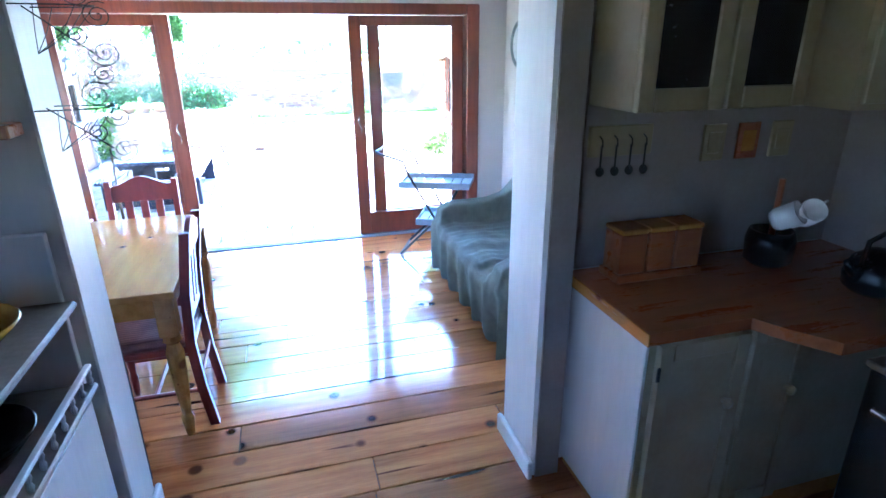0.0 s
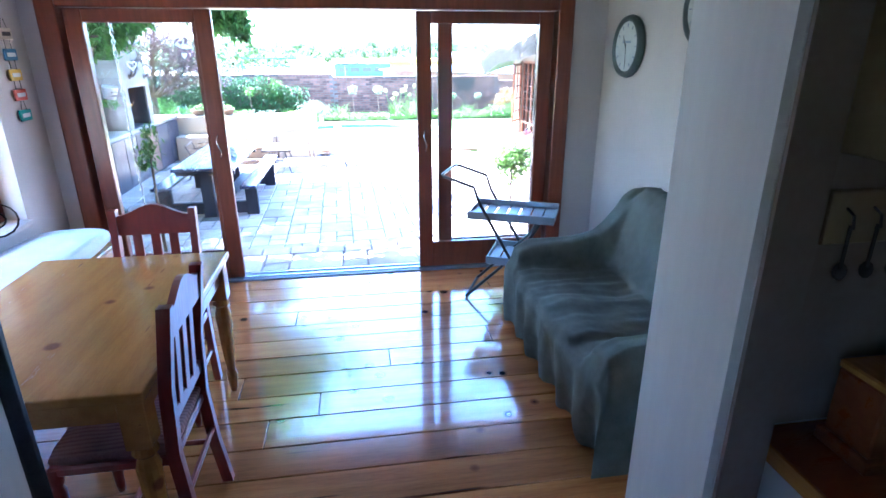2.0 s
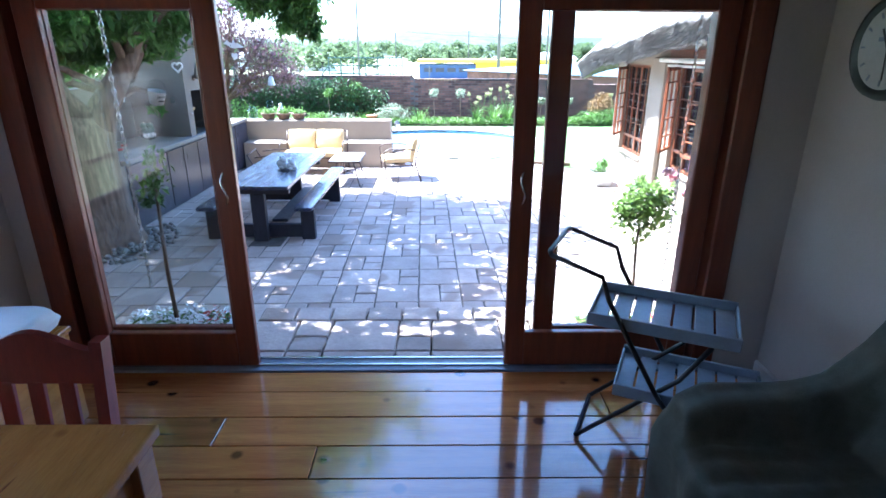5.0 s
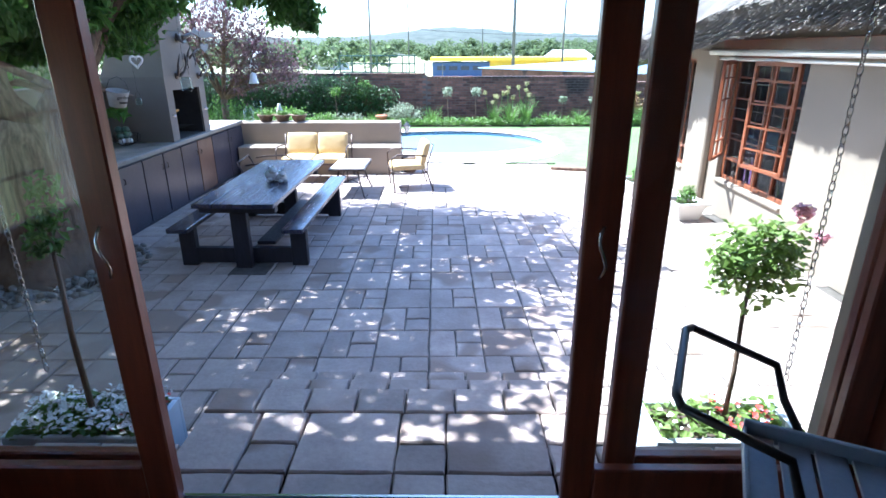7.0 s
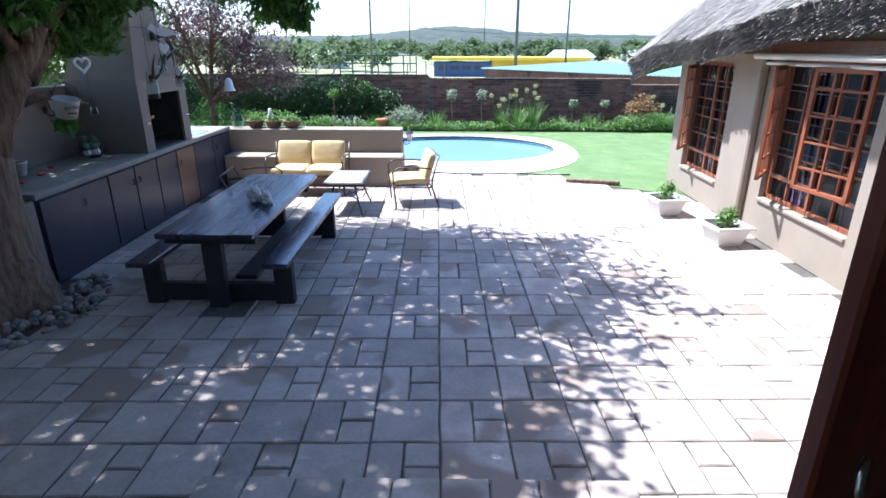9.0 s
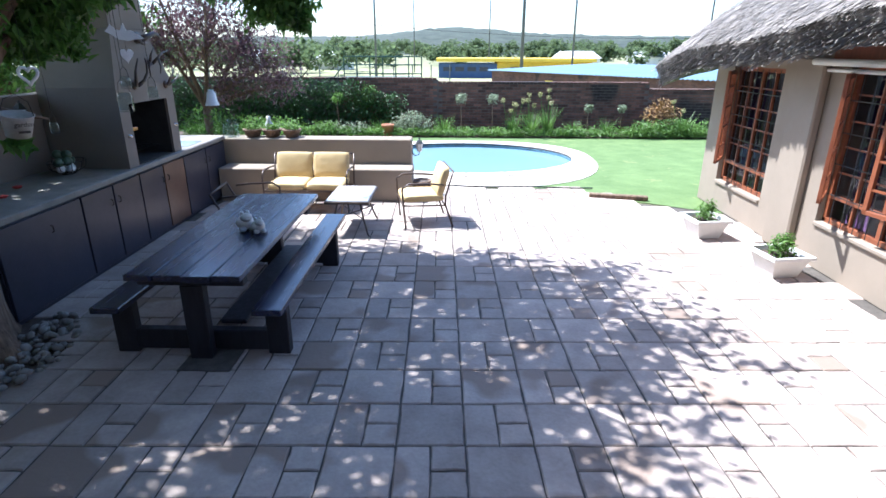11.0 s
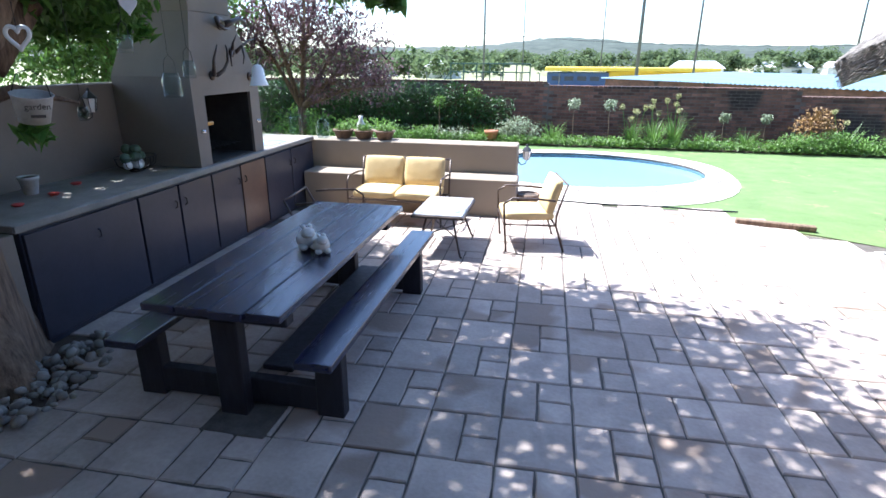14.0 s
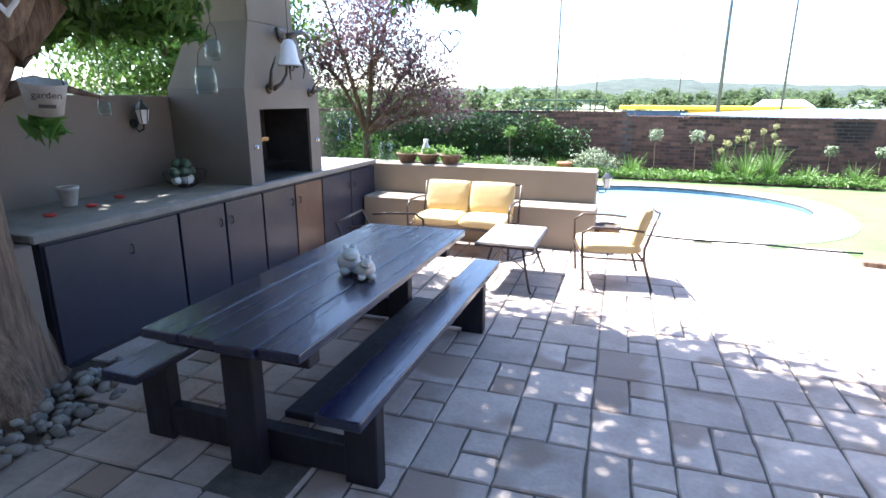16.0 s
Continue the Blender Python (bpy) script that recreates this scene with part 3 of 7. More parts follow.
# ---- thatched house beside the patio ----
def thatched_house():
    h = thing("house", pose(4.0, 0, PATIO), "taupe stucco house with a thick grey thatched roof", "house")
    # wall with two window openings and a door opening; local y runs along the wall
    openings = [(12.43, 13.72, 0.42, 2.06), (9.62, 11.27, 0.50, 2.12), (6.9, 8.35, 0.05, 2.10)]
    ys = [5.6, 6.9, 8.35, 9.62, 11.27, 12.43, 13.72, 14.25]
    for a, b in zip(ys, ys[1:]):
        o = [q for q in openings if q[0] == a]
        for z0, z1 in ((0, o[0][2]), (o[0][3], 2.45)) if o else ((0, 2.45),):
            part("wall", box(0, 0.28, a, b, z0, z1), STUCCO, h)
    part("buttress", box(-0.10, -0.002, 11.55, 12.05, 0, 2.2, 0.02), STUCCO, h)
    for x0, x1, y0, y1 in ((0.281, 5.5, 14.0, 14.25), (0.281, 5.5, 5.6, 5.8), (5.3, 5.5, 5.8, 14.0)):
        part("wall", box(x0, x1, y0, y1, 0, 2.45), STUCCO, h)
    part("floor_slab", box(0.281, 5.3, 5.8, 14.0, -0.05, 0.03), STUCCO, h)
    # roof: thick thatch sloping up from a wavy eave
    bm = bmesh.new()
    n, rows = 60, 16
    def point(i, j, low):
        y = 4.6 + 10.6 * i / n
        s = j / rows
        eave = np.interp(y, (4.0, 8.0, 9.0, 10.4, 11.4, 12.3, 13.5, 14.8, 15.3), (2.40, 2.42, 2.44, 2.38, 2.24, 2.15, 2.10, 2.03, 1.98))
        x = -0.62 + 4.4 * s
        inset = 1.1 * max(0.0, s) * (1 if i == n else 0)
        z = eave * (1 - s) + 2.3 * s + 0.26 + 2.9 * s ** 0.92
        hip = max(0.0, (y - 13.0) / 2.2)
        z -= hip ** 2 * 0.25 * (1 - s) + max(0.0, s * 2.9 - (15.2 - y) * 1.1) * 0.9
        z += 0.035 * noise.noise(Vector((y * 2.5, s * 9, 0.0))) + 0.02 * noise.noise(Vector((y * 9, s * 22, 3.0)))
        if low:
            z -= 0.30 * (1 - 0.4 * s)
            x += 0.16 * (1 - s)
        return Vector((x, y, z))
    top = [[bm.verts.new(point(i, j, False)) for j in range(rows + 1)] for i in range(n + 1)]
    bot = [[bm.verts.new(point(i, j, True)) for j in range(rows + 1)] for i in range(n + 1)]
    for i in range(n):
        for j in range(rows):
            bm.faces.new((top[i][j], top[i + 1][j], top[i + 1][j + 1], top[i][j + 1]))
            bm.faces.new((bot[i][j], bot[i][j + 1], bot[i + 1][j + 1], bot[i + 1][j]))
        bm.faces.new((top[i][0], bot[i][0], bot[i + 1][0], top[i + 1][0]))
    for i in (0, n):
        for j in range(rows):
            bm.faces.new((top[i][j], top[i][j + 1], bot[i][j + 1], bot[i][j]))
    roof = part("roof", bm, THATCH, h, "thick weathered grey thatch", smooth=True)
    rng = np.random.default_rng(14)
    verts, faces = [], []
    for k in range(34000):
        i, j = rng.uniform(0, n), abs(rng.normal(0, 1)) * rows * 0.45 if k % 3 else 0.0
        if j > rows:
            continue
        p, q = point(i, j, False), point(i, max(j - 0.45, -0.25), False)
        lift = Vector((-0.012, 0, 0.03 * rng.random()))
        if j == 0.0:
            drop = rng.random()
            p = point(i, 0.25, False).lerp(point(i, 0.1, True), drop)
            q = p + Vector((-0.07 - 0.03 * rng.random(), rng.normal(0, 0.012), -0.05 - 0.05 * rng.random()))
        d = Vector((0, 0.005, 0))
        base = len(verts)
        verts += [tuple(p - d), tuple(p + d), tuple(q + lift + d * 0.5 + Vector((0, rng.normal(0, 0.015), 0))), tuple(q + lift - d * 0.5)]
        faces.append((base, base + 1, base + 2, base + 3))
    me = bpy.data.meshes.new("straw")
    me.from_pydata(verts, [], faces)
    me.materials.append(STRAW)
    straw = new("straw", me)
    straw.parent = roof
    tagged(straw, "loose grey straw ends", kind="stuff")
    part("beam", box(-0.06, 0.0, 5.6, 11.5, 2.18, 2.32, 0.01), DOOR_WOOD, h, "dark wooden wall plate under the eave")
    part("gutter", tube([(-0.12, 6.0, 2.16), (-0.12, 11.7, 2.16)], 0.035, 8), WHITE_POT, h, "pale pipe under the eave", smooth=True)
    part("gutter", tube([(-0.05, 6.0, 2.08), (-0.05, 11.7, 2.08)], 0.02, 8), WHITE_POT, h, "pale pipe under the eave", smooth=True)

    def house_window(y0, y1, z0, z1, cols, rows, sash):
        w = sub("window", pose(0.10, 0, 0), "orange stained wooden window with small panes and bars", h)
        part("sill", box(-0.13, 0.12, y0 + 0.01, y1 - 0.01, z0 - 0.04, z0 + 0.004, 0.008), STUCCO, w)
        for a, b, c, d in ((y0, y1, z0, z0 + 0.055), (y0, y1, z1 - 0.055, z1), (y0, y0 + 0.055, z0, z1), (y1 - 0.055, y1, z0, z1)):
            part("frame", box(-0.03, 0.04, a, b, c, d, 0.004), WINDOW_WOOD, w)
        zt = z0 + (z1 - z0) * 0.18
        part("transom", box(-0.028, 0.038, y0, y1, zt - 0.02, zt + 0.02, 0.003), WINDOW_WOOD, w)
        for k in range(1, cols):
            y = y0 + (y1 - y0) * k / cols
            wide = 0.028 if k % 2 == 0 or cols < 4 else 0.012
            part("mullion", box(-0.025, 0.035, y - wide, y + wide, z0, z1, 0.003), WINDOW_WOOD, w)
        for k in range(1, rows):
            z = zt + (z1 - zt) * k / rows
            part("glazing_bar", box(-0.012, 0.02, y0, y1, z - 0.009, z + 0.009), WINDOW_WOOD, w)
        pane = part("pane", box(0.002, 0.006, y0 + 0.05, y1 - 0.05, z0 + 0.05, z1 - 0.05), DARK_GLASS, w, "reflecting glass tinted for the dark room behind")
        for k in range(1, 9):
            y = y0 + (y1 - y0) * k / 9
            part("burglar_bar", tube([(-0.07, y, z0 + 0.02), (-0.07, y, z1 - 0.02)], 0.005, 5), BLACK_METAL, w)
        for k in range(1, 5):
            z = z0 + (z1 - z0) * k / 5
            part("burglar_bar", tube([(-0.07, y0 + 0.02, z), (-0.07, y1 - 0.02, z)], 0.006, 5), BLACK_METAL, w)
        for ya, yb, angle in sash:
            s = part("casement", box(-0.02, 0.02, 0, yb - ya, zt + 0.03, zt + 0.07, 0.003), WINDOW_WOOD, w)
            s.matrix_basis = pose(-0.09, ya, 0, 0, 0, angle)
            bm = bmesh.new()
            n = 5
            for a, b, c, d in ((0, yb - ya, z1 - 0.10, z1 - 0.05), (0, 0.045, zt + 0.03, z1 - 0.05), (yb - ya - 0.045, yb - ya, zt + 0.03, z1 - 0.05)):
                add_box(bm, -0.02, 0.02, a, b, c, d, 0.003)
            for k in range(1, n):
                z = zt + (z1 - zt) * k / n
                add_box(bm, -0.014, 0.014, 0.04, yb - ya - 0.04, z - 0.009, z + 0.009)
            add_box(bm, -0.014, 0.014, (yb - ya) / 2 - 0.009, (yb - ya) / 2 + 0.009, zt + 0.05, z1 - 0.06)
            part("casement_frame", bm, WINDOW_WOOD, s)
        # curtains inside
        for k, (ya, yb, mat) in enumerate(((y0 + 0.02, y0 + 0.35, CURTAIN), (y1 - 0.35, y1 - 0.02, CURTAIN))):
            bm = bmesh.new()
            m = 24
            col = [[bm.verts.new((0.22 + 0.025 * math.sin(i * 1.9), ya + (yb - ya) * i / m, z)) for z in (z0 - 0.1, z1 + 0.1)] for i in range(m + 1)]
            for i in range(m):
                bm.faces.new((col[i][0], col[i + 1][0], col[i + 1][1], col[i][1]))
            bmesh.ops.solidify(bm, geom=bm.faces[:], thickness=0.004)
            part("curtain", bm, mat, w, "purple curtain drawn aside", smooth=True)
    house_window(12.43, 13.72, 0.42, 2.06, 4, 5, ((13.68, 14.20, 146),))
    house_window(9.62, 11.27, 0.50, 2.12, 4, 5, ((9.75, 10.45, 12), (11.23, 11.80, 142)))
    d = sub("door", pose(0.05, 0, 0), "dark stained wooden glazed door", h)
    for a, b, c, e in ((6.9, 8.35, 2.03, 2.10), (6.9, 6.98, 0.05, 2.03), (8.27, 8.35, 0.05, 2.03), (7.6, 7.68, 0.05, 2.03)):
        part("frame", box(-0.04, 0.06, a, b, c, e, 0.005), DOOR_WOOD, d)
    part("pane", box(0.0, 0.005, 6.98, 8.27, 0.1, 2.03), GLASS, d)
    return h


STRAW = material("loose_straw", (0.26, 0.225, 0.19), (0.12, 0.10, 0.085), scale=3, rough=0.95, bump=0.0, vary=0.5, island=True)
CURTAIN = material("purple_curtain", (0.22, 0.10, 0.26), (0.12, 0.05, 0.15), scale=4, rough=0.9, bump=0.1)
thatched_house()

# ---- cooking corner: back wall, counter, cabinet units, fireplace ----
bm = box(-4.85, -4.65, 6.2, 12.8, -0.62, 1.22, 0.01)
structure("wall_garden", bm, BRAAI_STUCCO, "grey-brown stucco garden wall behind the counter", "wall")
outdoor_top = part("worktop", box(-4.645, -3.712, 9.40, 14.20, 0.33, 0.385, 0.006), COUNTER)
tagged(outdoor_top, "long grey cement worktop on dark cabinets", "worktop")
part("front_edge", box(-3.711, -3.695, 9.40, 14.20, 0.327, 0.384, 0.006), COUNTER, outdoor_top, "rounded cement front edge")


def outdoor_unit(y0, y1, brown=False, doors=2):
    u = thing("cabinet", pose(-3.72, (y0 + y1) / 2, PATIO), "charcoal outdoor cabinet unit with flush board doors", "cabinet", "cabinets under the worktop")
    w = (y1 - y0) / 2
    part("body", box(-0.66, -0.035, -w + 0.002, w - 0.002, 0.0, 0.90), CABINET_DARK, u)
    for k in range(doors):
        a, b = -w + 2 * w * k / doors + 0.012, -w + 2 * w * (k + 1) / doors - 0.012
        d = part("door", box(-0.035, -0.006, a, b, 0.05, 0.865, 0.004), DARK_BOARD if brown and k == 1 else CABINET_DARK, u, "flush painted board door")
        y = (a + b) / 2 + 0.08 if doors == 1 else b - 0.06 if k == 0 else a + 0.06
        part("handle", tube([(-0.008, y, 0.66), (0.016, y, 0.67), (0.016, y, 0.72), (-0.008, y, 0.73)], 0.006, 6), BLACK_METAL, d)
    return u


outdoor_unit(9.47, 10.58, doors=1)
outdoor_unit(10.58, 11.67)
outdoor_unit(11.67, 12.79, True)
outdoor_unit(12.79, 14.2)
tagged(part("wall_counter_end", box(-4.645, -3.71, 9.25, 9.40, PATIO, 0.33, 0.008), BRAAI_STUCCO), "stucco end cheek of the counter", "wall", kind="structure")


def fireplace():
    f = thing("fireplace", pose(-3.75, 12.18, 0.385), "stucco outdoor fireplace with an open firebox and tapered chimney", "fireplace")
    # hollow body round the opening
    part("pier", box(-0.895, 0.0, -0.62, -0.42, 0.0, 0.90), BRAAI_STUCCO, f), part("pier", box(-0.895, 0.0, 0.46, 0.66, 0.0, 0.90), BRAAI_STUCCO, f)
    part("lintel", box(-0.895, 0.0, -0.42, 0.46, 0.71, 0.90), BRAAI_STUCCO, f), part("back", box(-0.895, -0.60, -0.42, 0.46, 0.0, 0.71), BRAAI_STUCCO, f)
    bm = bmesh.new()
    low = [(0.0, -0.62), (0.0, 0.66), (-0.895, 0.66), (-0.895, -0.62)]
    high = [(-0.10, -0.36), (-0.10, 0.38), (-0.78, 0.38), (-0.78, -0.36)]
    a = [bm.verts.new((x, y, 0.90)) for x, y in low]
    b = [bm.verts.new((x, y, 1.52)) for x, y in high]
    bm.faces.new(a), bm.faces.new(b)
    for k in range(4):
        bm.faces.new((a[k], a[(k + 1) % 4], b[(k + 1) % 4], b[k]))
    part("hood", bm, BRAAI_STUCCO, f)
    part("chimney", box(-0.78, -0.10, -0.36, 0.38, 1.52, 3.6, 0.008), BRAAI_STUCCO, f)
    part("firebox", box(-0.598, -0.59, -0.42, 0.46, 0.0, 0.71), CHARRED, f, "soot-black firebox lining")
    part("hearth", box(-0.59, -0.02, -0.42, 0.46, 0.0, 0.012), CHARRED, f)
    for y in (-0.418, 0.452):
        part("lining", box(-0.59, -0.03, y, y + 0.006, 0.012, 0.71), CHARRED, f)
    for k in range(7):
        part("grate_bar", tube([(-0.55, -0.30 + 0.1 * k, 0.14), (-0.10, -0.30 + 0.1 * k, 0.14)], 0.006, 5), BLACK_METAL, f)
    for y in (-0.53, 0.57):
        part("knob", lathe([(0.0, 0), (0.022, 0.0), (0.022, 0.01), (0.012, 0.02), (0.018, 0.035), (0.0, 0.045)], 10), CHROME, f, "steel winder knob", at=pose(0.0, y, 0.36, 0, 90, 0))
    part("shelf_board", box(-0.45, -0.02, -0.40, -0.28, 0.40, 0.44, 0.006), PINE, f, "pale wooden board end")
    return f


fireplace()


# ---- seat ledge and planter wall at the patio's end ----
bm = bmesh.new()
add_box(bm, -4.40, -0.70, 14.21, 14.55, -0.62, 0.34, 0.015)
add_box(bm, -3.70, -0.66, 13.78, 14.22, -0.62, -0.06, 0.015)
structure("wall_planter", bm, STUCCO, "taupe stucco planter wall with a low seat ledge", "wall")


# ---- picnic table with fixed benches ----
def picnic_table():
    t = thing("picnic_table", pose(-1.95, 10.12, PATIO), "dark stained timber picnic table with two fixed benches", "picnic table")
    rng = random.Random(4)
    for k in range(4):
        x = -0.425 + 0.2125 * k
        y0, y1 = -1.20 - rng.uniform(0, 0.03), 1.18 + rng.uniform(0, 0.03)
        part("plank", box(x + 0.003, x + 0.2085, y0, y1, 0.695, 0.742 + rng.uniform(0, 0.004), 0.007, seg=2), TABLE_STAIN, t)
    for s in (-1, 1):
        x0, x1 = (0.47, 0.69) if s > 0 else (-0.73, -0.51)
        part("bench_plank", box(x0, x1, -1.20, 1.32, 0.425, 0.475, 0.008, seg=2), TABLE_STAIN, t)
        for y in (-0.96, 0.92):
            part("bench_post", box((x0 + x1) / 2 - 0.085, (x0 + x1) / 2 + 0.085, y - 0.045, y + 0.045, 0.0, 0.425, 0.006), LEG_STAIN, t)
    for y in (-0.96, 0.92):
        part("leg", box(-0.085, 0.085, y - 0.14, y - 0.05, 0.0, 0.62, 0.006), LEG_STAIN, t)
        part("foot_beam", box(-0.70, 0.66, y - 0.038, y + 0.038, 0.03, 0.20, 0.006), LEG_STAIN, t)
        part("top_beam", box(-0.40, 0.40, y - 0.14, y - 0.05, 0.62, 0.695, 0.006), LEG_STAIN, t)
    part("stretcher", box(0.10, 0.30, -0.90, 0.88, 0.205, 0.245, 0.006), LEG_STAIN, t)
    return t


picnic_table()


# ---- garden seats ----
def cushion(parent, w, d, h, m, name="cushion"):
    c = part(name, pillow(w, d, h), CUSHION, parent, "mustard cloth cushion", smooth=True)
    c.matrix_basis = m
    return c


def garden_seat(m, places, label, category, name, padded=True, back=0.76):
    """Tube-framed garden seat; it faces local -y, its feet at z 0."""
    s = thing(name, m, label, category)
    w = 0.56 * places / 2 + 0.05
    for x in (-w, w):
        part("arm_frame", tube([(x, -0.30, 0), (x, -0.33, 0.35), (x, -0.34, 0.55), (x, -0.25, 0.61), (x, 0.05, 0.60), (x, 0.22, 0.58)], 0.013, 8), BROWN_METAL, s, smooth=True)
        part("back_frame", tube([(x, 0.34, 0), (x, 0.24, 0.30), (x, 0.24, 0.42), (x, 0.34, back)], 0.013, 8), BROWN_METAL, s, smooth=True)
        part("side_rail", tube([(x, -0.33, 0.32), (x, 0.24, 0.30)], 0.012, 6), BROWN_METAL, s, smooth=True)
    part("front_rail", tube([(-w, -0.33, 0.32), (w, -0.33, 0.32)], 0.012, 6), BROWN_METAL, s, smooth=True)
    part("back_rail", tube([(-w, 0.24, 0.30), (w, 0.24, 0.30)], 0.012, 6), BROWN_METAL, s, smooth=True)
    part("top_rail", tube([(-w, 0.34, back), (w, 0.34, back)], 0.013, 6), BROWN_METAL, s, smooth=True)
    for k in range(places if padded else 0):
        x = (k - (places - 1) / 2) * 0.56
        cushion(s, 0.55, 0.58, 0.12, pose(x, -0.05, 0.385), "seat_cushion")
        cushion(s, 0.55, 0.40, 0.13, pose(x, 0.225, 0.60, 74, 0, 0), "back_cushion")
    return s


garden_seat(pose(-2.16, 13.42, PATIO), 2, "bronze tube garden sofa with mustard cushions on paving", "sofa", "garden_sofa")
garden_seat(pose(-0.42, 12.75, PATIO, 0, 0, -78), 1, "bronze tube garden armchair with mustard cushions", "armchair", "garden_armchair")


def coffee_table():
    t = thing("coffee_table", pose(-1.36, 12.45, PATIO), "square bronze patio table with a polished grey top", "coffee table")
    part("tabletop", box(-0.27, 0.27, -0.42, 0.42, 0.44, 0.47, 0.008), TILETOP, t, "polished grey stone top")
    part("edge", box(-0.285, 0.285, -0.435, 0.435, 0.425, 0.455, 0.006), BROWN_METAL, t)
    for x in (-1, 1):
        for y in (-1, 1):
            part("leg", tube([(0.14 * x, 0.26 * y, 0.43), (0.19 * x, 0.33 * y, 0.22), (0.25 * x, 0.40 * y, 0.02), (0.27 * x, 0.42 * y, 0.0)], 0.012, 6), BROWN_METAL, t, smooth=True)
    part("brace", tube([(-0.20, -0.34, 0.20), (0.20, 0.34, 0.20)], 0.008, 6), BROWN_METAL, t)
    part("brace", tube([(0.20, -0.34, 0.20), (-0.20, 0.34, 0.20)], 0.008, 6), BROWN_METAL, t)


TILETOP = material("grey_stone_tile", (0.36, 0.34, 0.33), (0.26, 0.25, 0.25), scale=8, rough=0.16, bump=0.05)
coffee_table()


# ---- the shade tree ----
def big_tree():
    t = thing("tree", pose(-3.95, 8.95, PATIO), "large shade tree with flaking brown bark beside the counter", "tree")
    bm = bmesh.new()
    rng = random.Random(11)
    add_tube(bm, [(0, 0, -0.05), (0.02, 0.02, 0.12), (0.0, 0.08, 0.5), (0.0, 0.10, 1.0), (0.02, 0.12, 1.35), (0.0, 0.12, 1.62)], [0.62, 0.49, 0.38, 0.34, 0.31, 0.19], 24)
    limbs = [((0.10, 0.12, 1.15), (0.26, 0.20, 1.65), (0.56, 0.30, 2.15), (0.80, 0.45, 2.6), 0.19), ((0.78, 0.43, 2.55), (0.95, 0.6, 3.0), (1.1, 0.9, 3.6), (1.4, 1.3, 4.3), 0.11), ((-0.02, 0.10, 1.2), (-0.26, 0.1, 1.9), (-0.45, 0.5, 3.1), (-0.5, 1.2, 4.6), 0.21),
             ((0.50, 0.30, 2.0), (0.62, 0.8, 2.6), (0.8, 1.7, 3.3), (1.0, 3.0, 4.3), 0.13), ((0.1, 0.08, 1.5), (-0.5, -0.3, 2.4), (-1.2, -0.9, 3.4), (-1.8, -1.2, 4.2), 0.14),
             ((0.72, 0.42, 2.45), (1.3, 0.3, 3.0), (2.2, 0.2, 3.5), (3.2, 0.6, 4.0), 0.10), ((0.7, 1.7, 3.3), (1.2, 2.2, 3.35), (1.7, 2.5, 3.1), (2.1, 2.6, 2.75), 0.06)]
    for a, b, c, d, r in limbs:
        add_tube(bm, [a, b, c, d], [r, r * 0.8, r * 0.55, r * 0.25], 10)
        for _ in range(7):
            k = rng.random()
            p = Vector(b).lerp(Vector(d), k)
            q = p + Vector((rng.uniform(-0.9, 0.9), rng.uniform(-0.9, 0.9), rng.uniform(0.0, 0.7)))
            add_tube(bm, [p, (p + q) / 2 + Vector((0, 0, 0.1)), q], [r * 0.3, r * 0.2, 0.008], 5)
    for v in bm.verts:
        n = noise.noise(Vector((v.co.x * 3, v.co.y * 3, v.co.z * 1.2)))
        ang = math.atan2(v.co.y, v.co.x)
        flare = max(0.0, 0.6 - v.co.z) * 0.14 * math.sin(ang * 5 + 1.0)
        v.co.x += math.cos(ang) * (flare + 0.05 * n) if v.co.z < 1.7 else 0.03 * n
        v.co.y += math.sin(ang) * (flare + 0.05 * n) if v.co.z < 1.7 else 0.0
    part("trunk", bm, BARK, t, smooth=True)
    nr = np.random.default_rng(5)
    blobs = [(0.8, 0.2, 4.6, 2.1, 2.1, 1.3), (1.8, -0.3, 4.3, 1.3, 1.3, 0.9), (2.9, 1.2, 4.5, 1.45, 0.95, 0.7), (1.1, 2.2, 4.4, 1.8, 1.5, 1.0), (-1.4, -0.7, 4.4, 1.8, 2.0, 1.3),
             (-0.4, -2.2, 4.2, 1.7, 1.3, 1.0), (1.5, -1.7, 4.1, 1.3, 1.0, 0.8), (2.4, -1.0, 4.2, 0.8, 0.5, 0.5), (-0.8, 1.8, 4.7, 1.6, 1.6, 1.2), (2.2, 2.5, 4.7, 1.3, 1.0, 0.8), (1.9, -2.0, 4.2, 1.1, 0.8, 0.6), (-1.0, 3.3, 4.7, 1.5, 1.2, 0.9), (-2.0, 2.2, 4.6, 1.3, 1.2, 0.9), (-2.1, 0.8, 4.5, 1.5, 1.5, 1.1), (0.7, -2.8, 4.6, 1.4, 0.7, 0.6)]
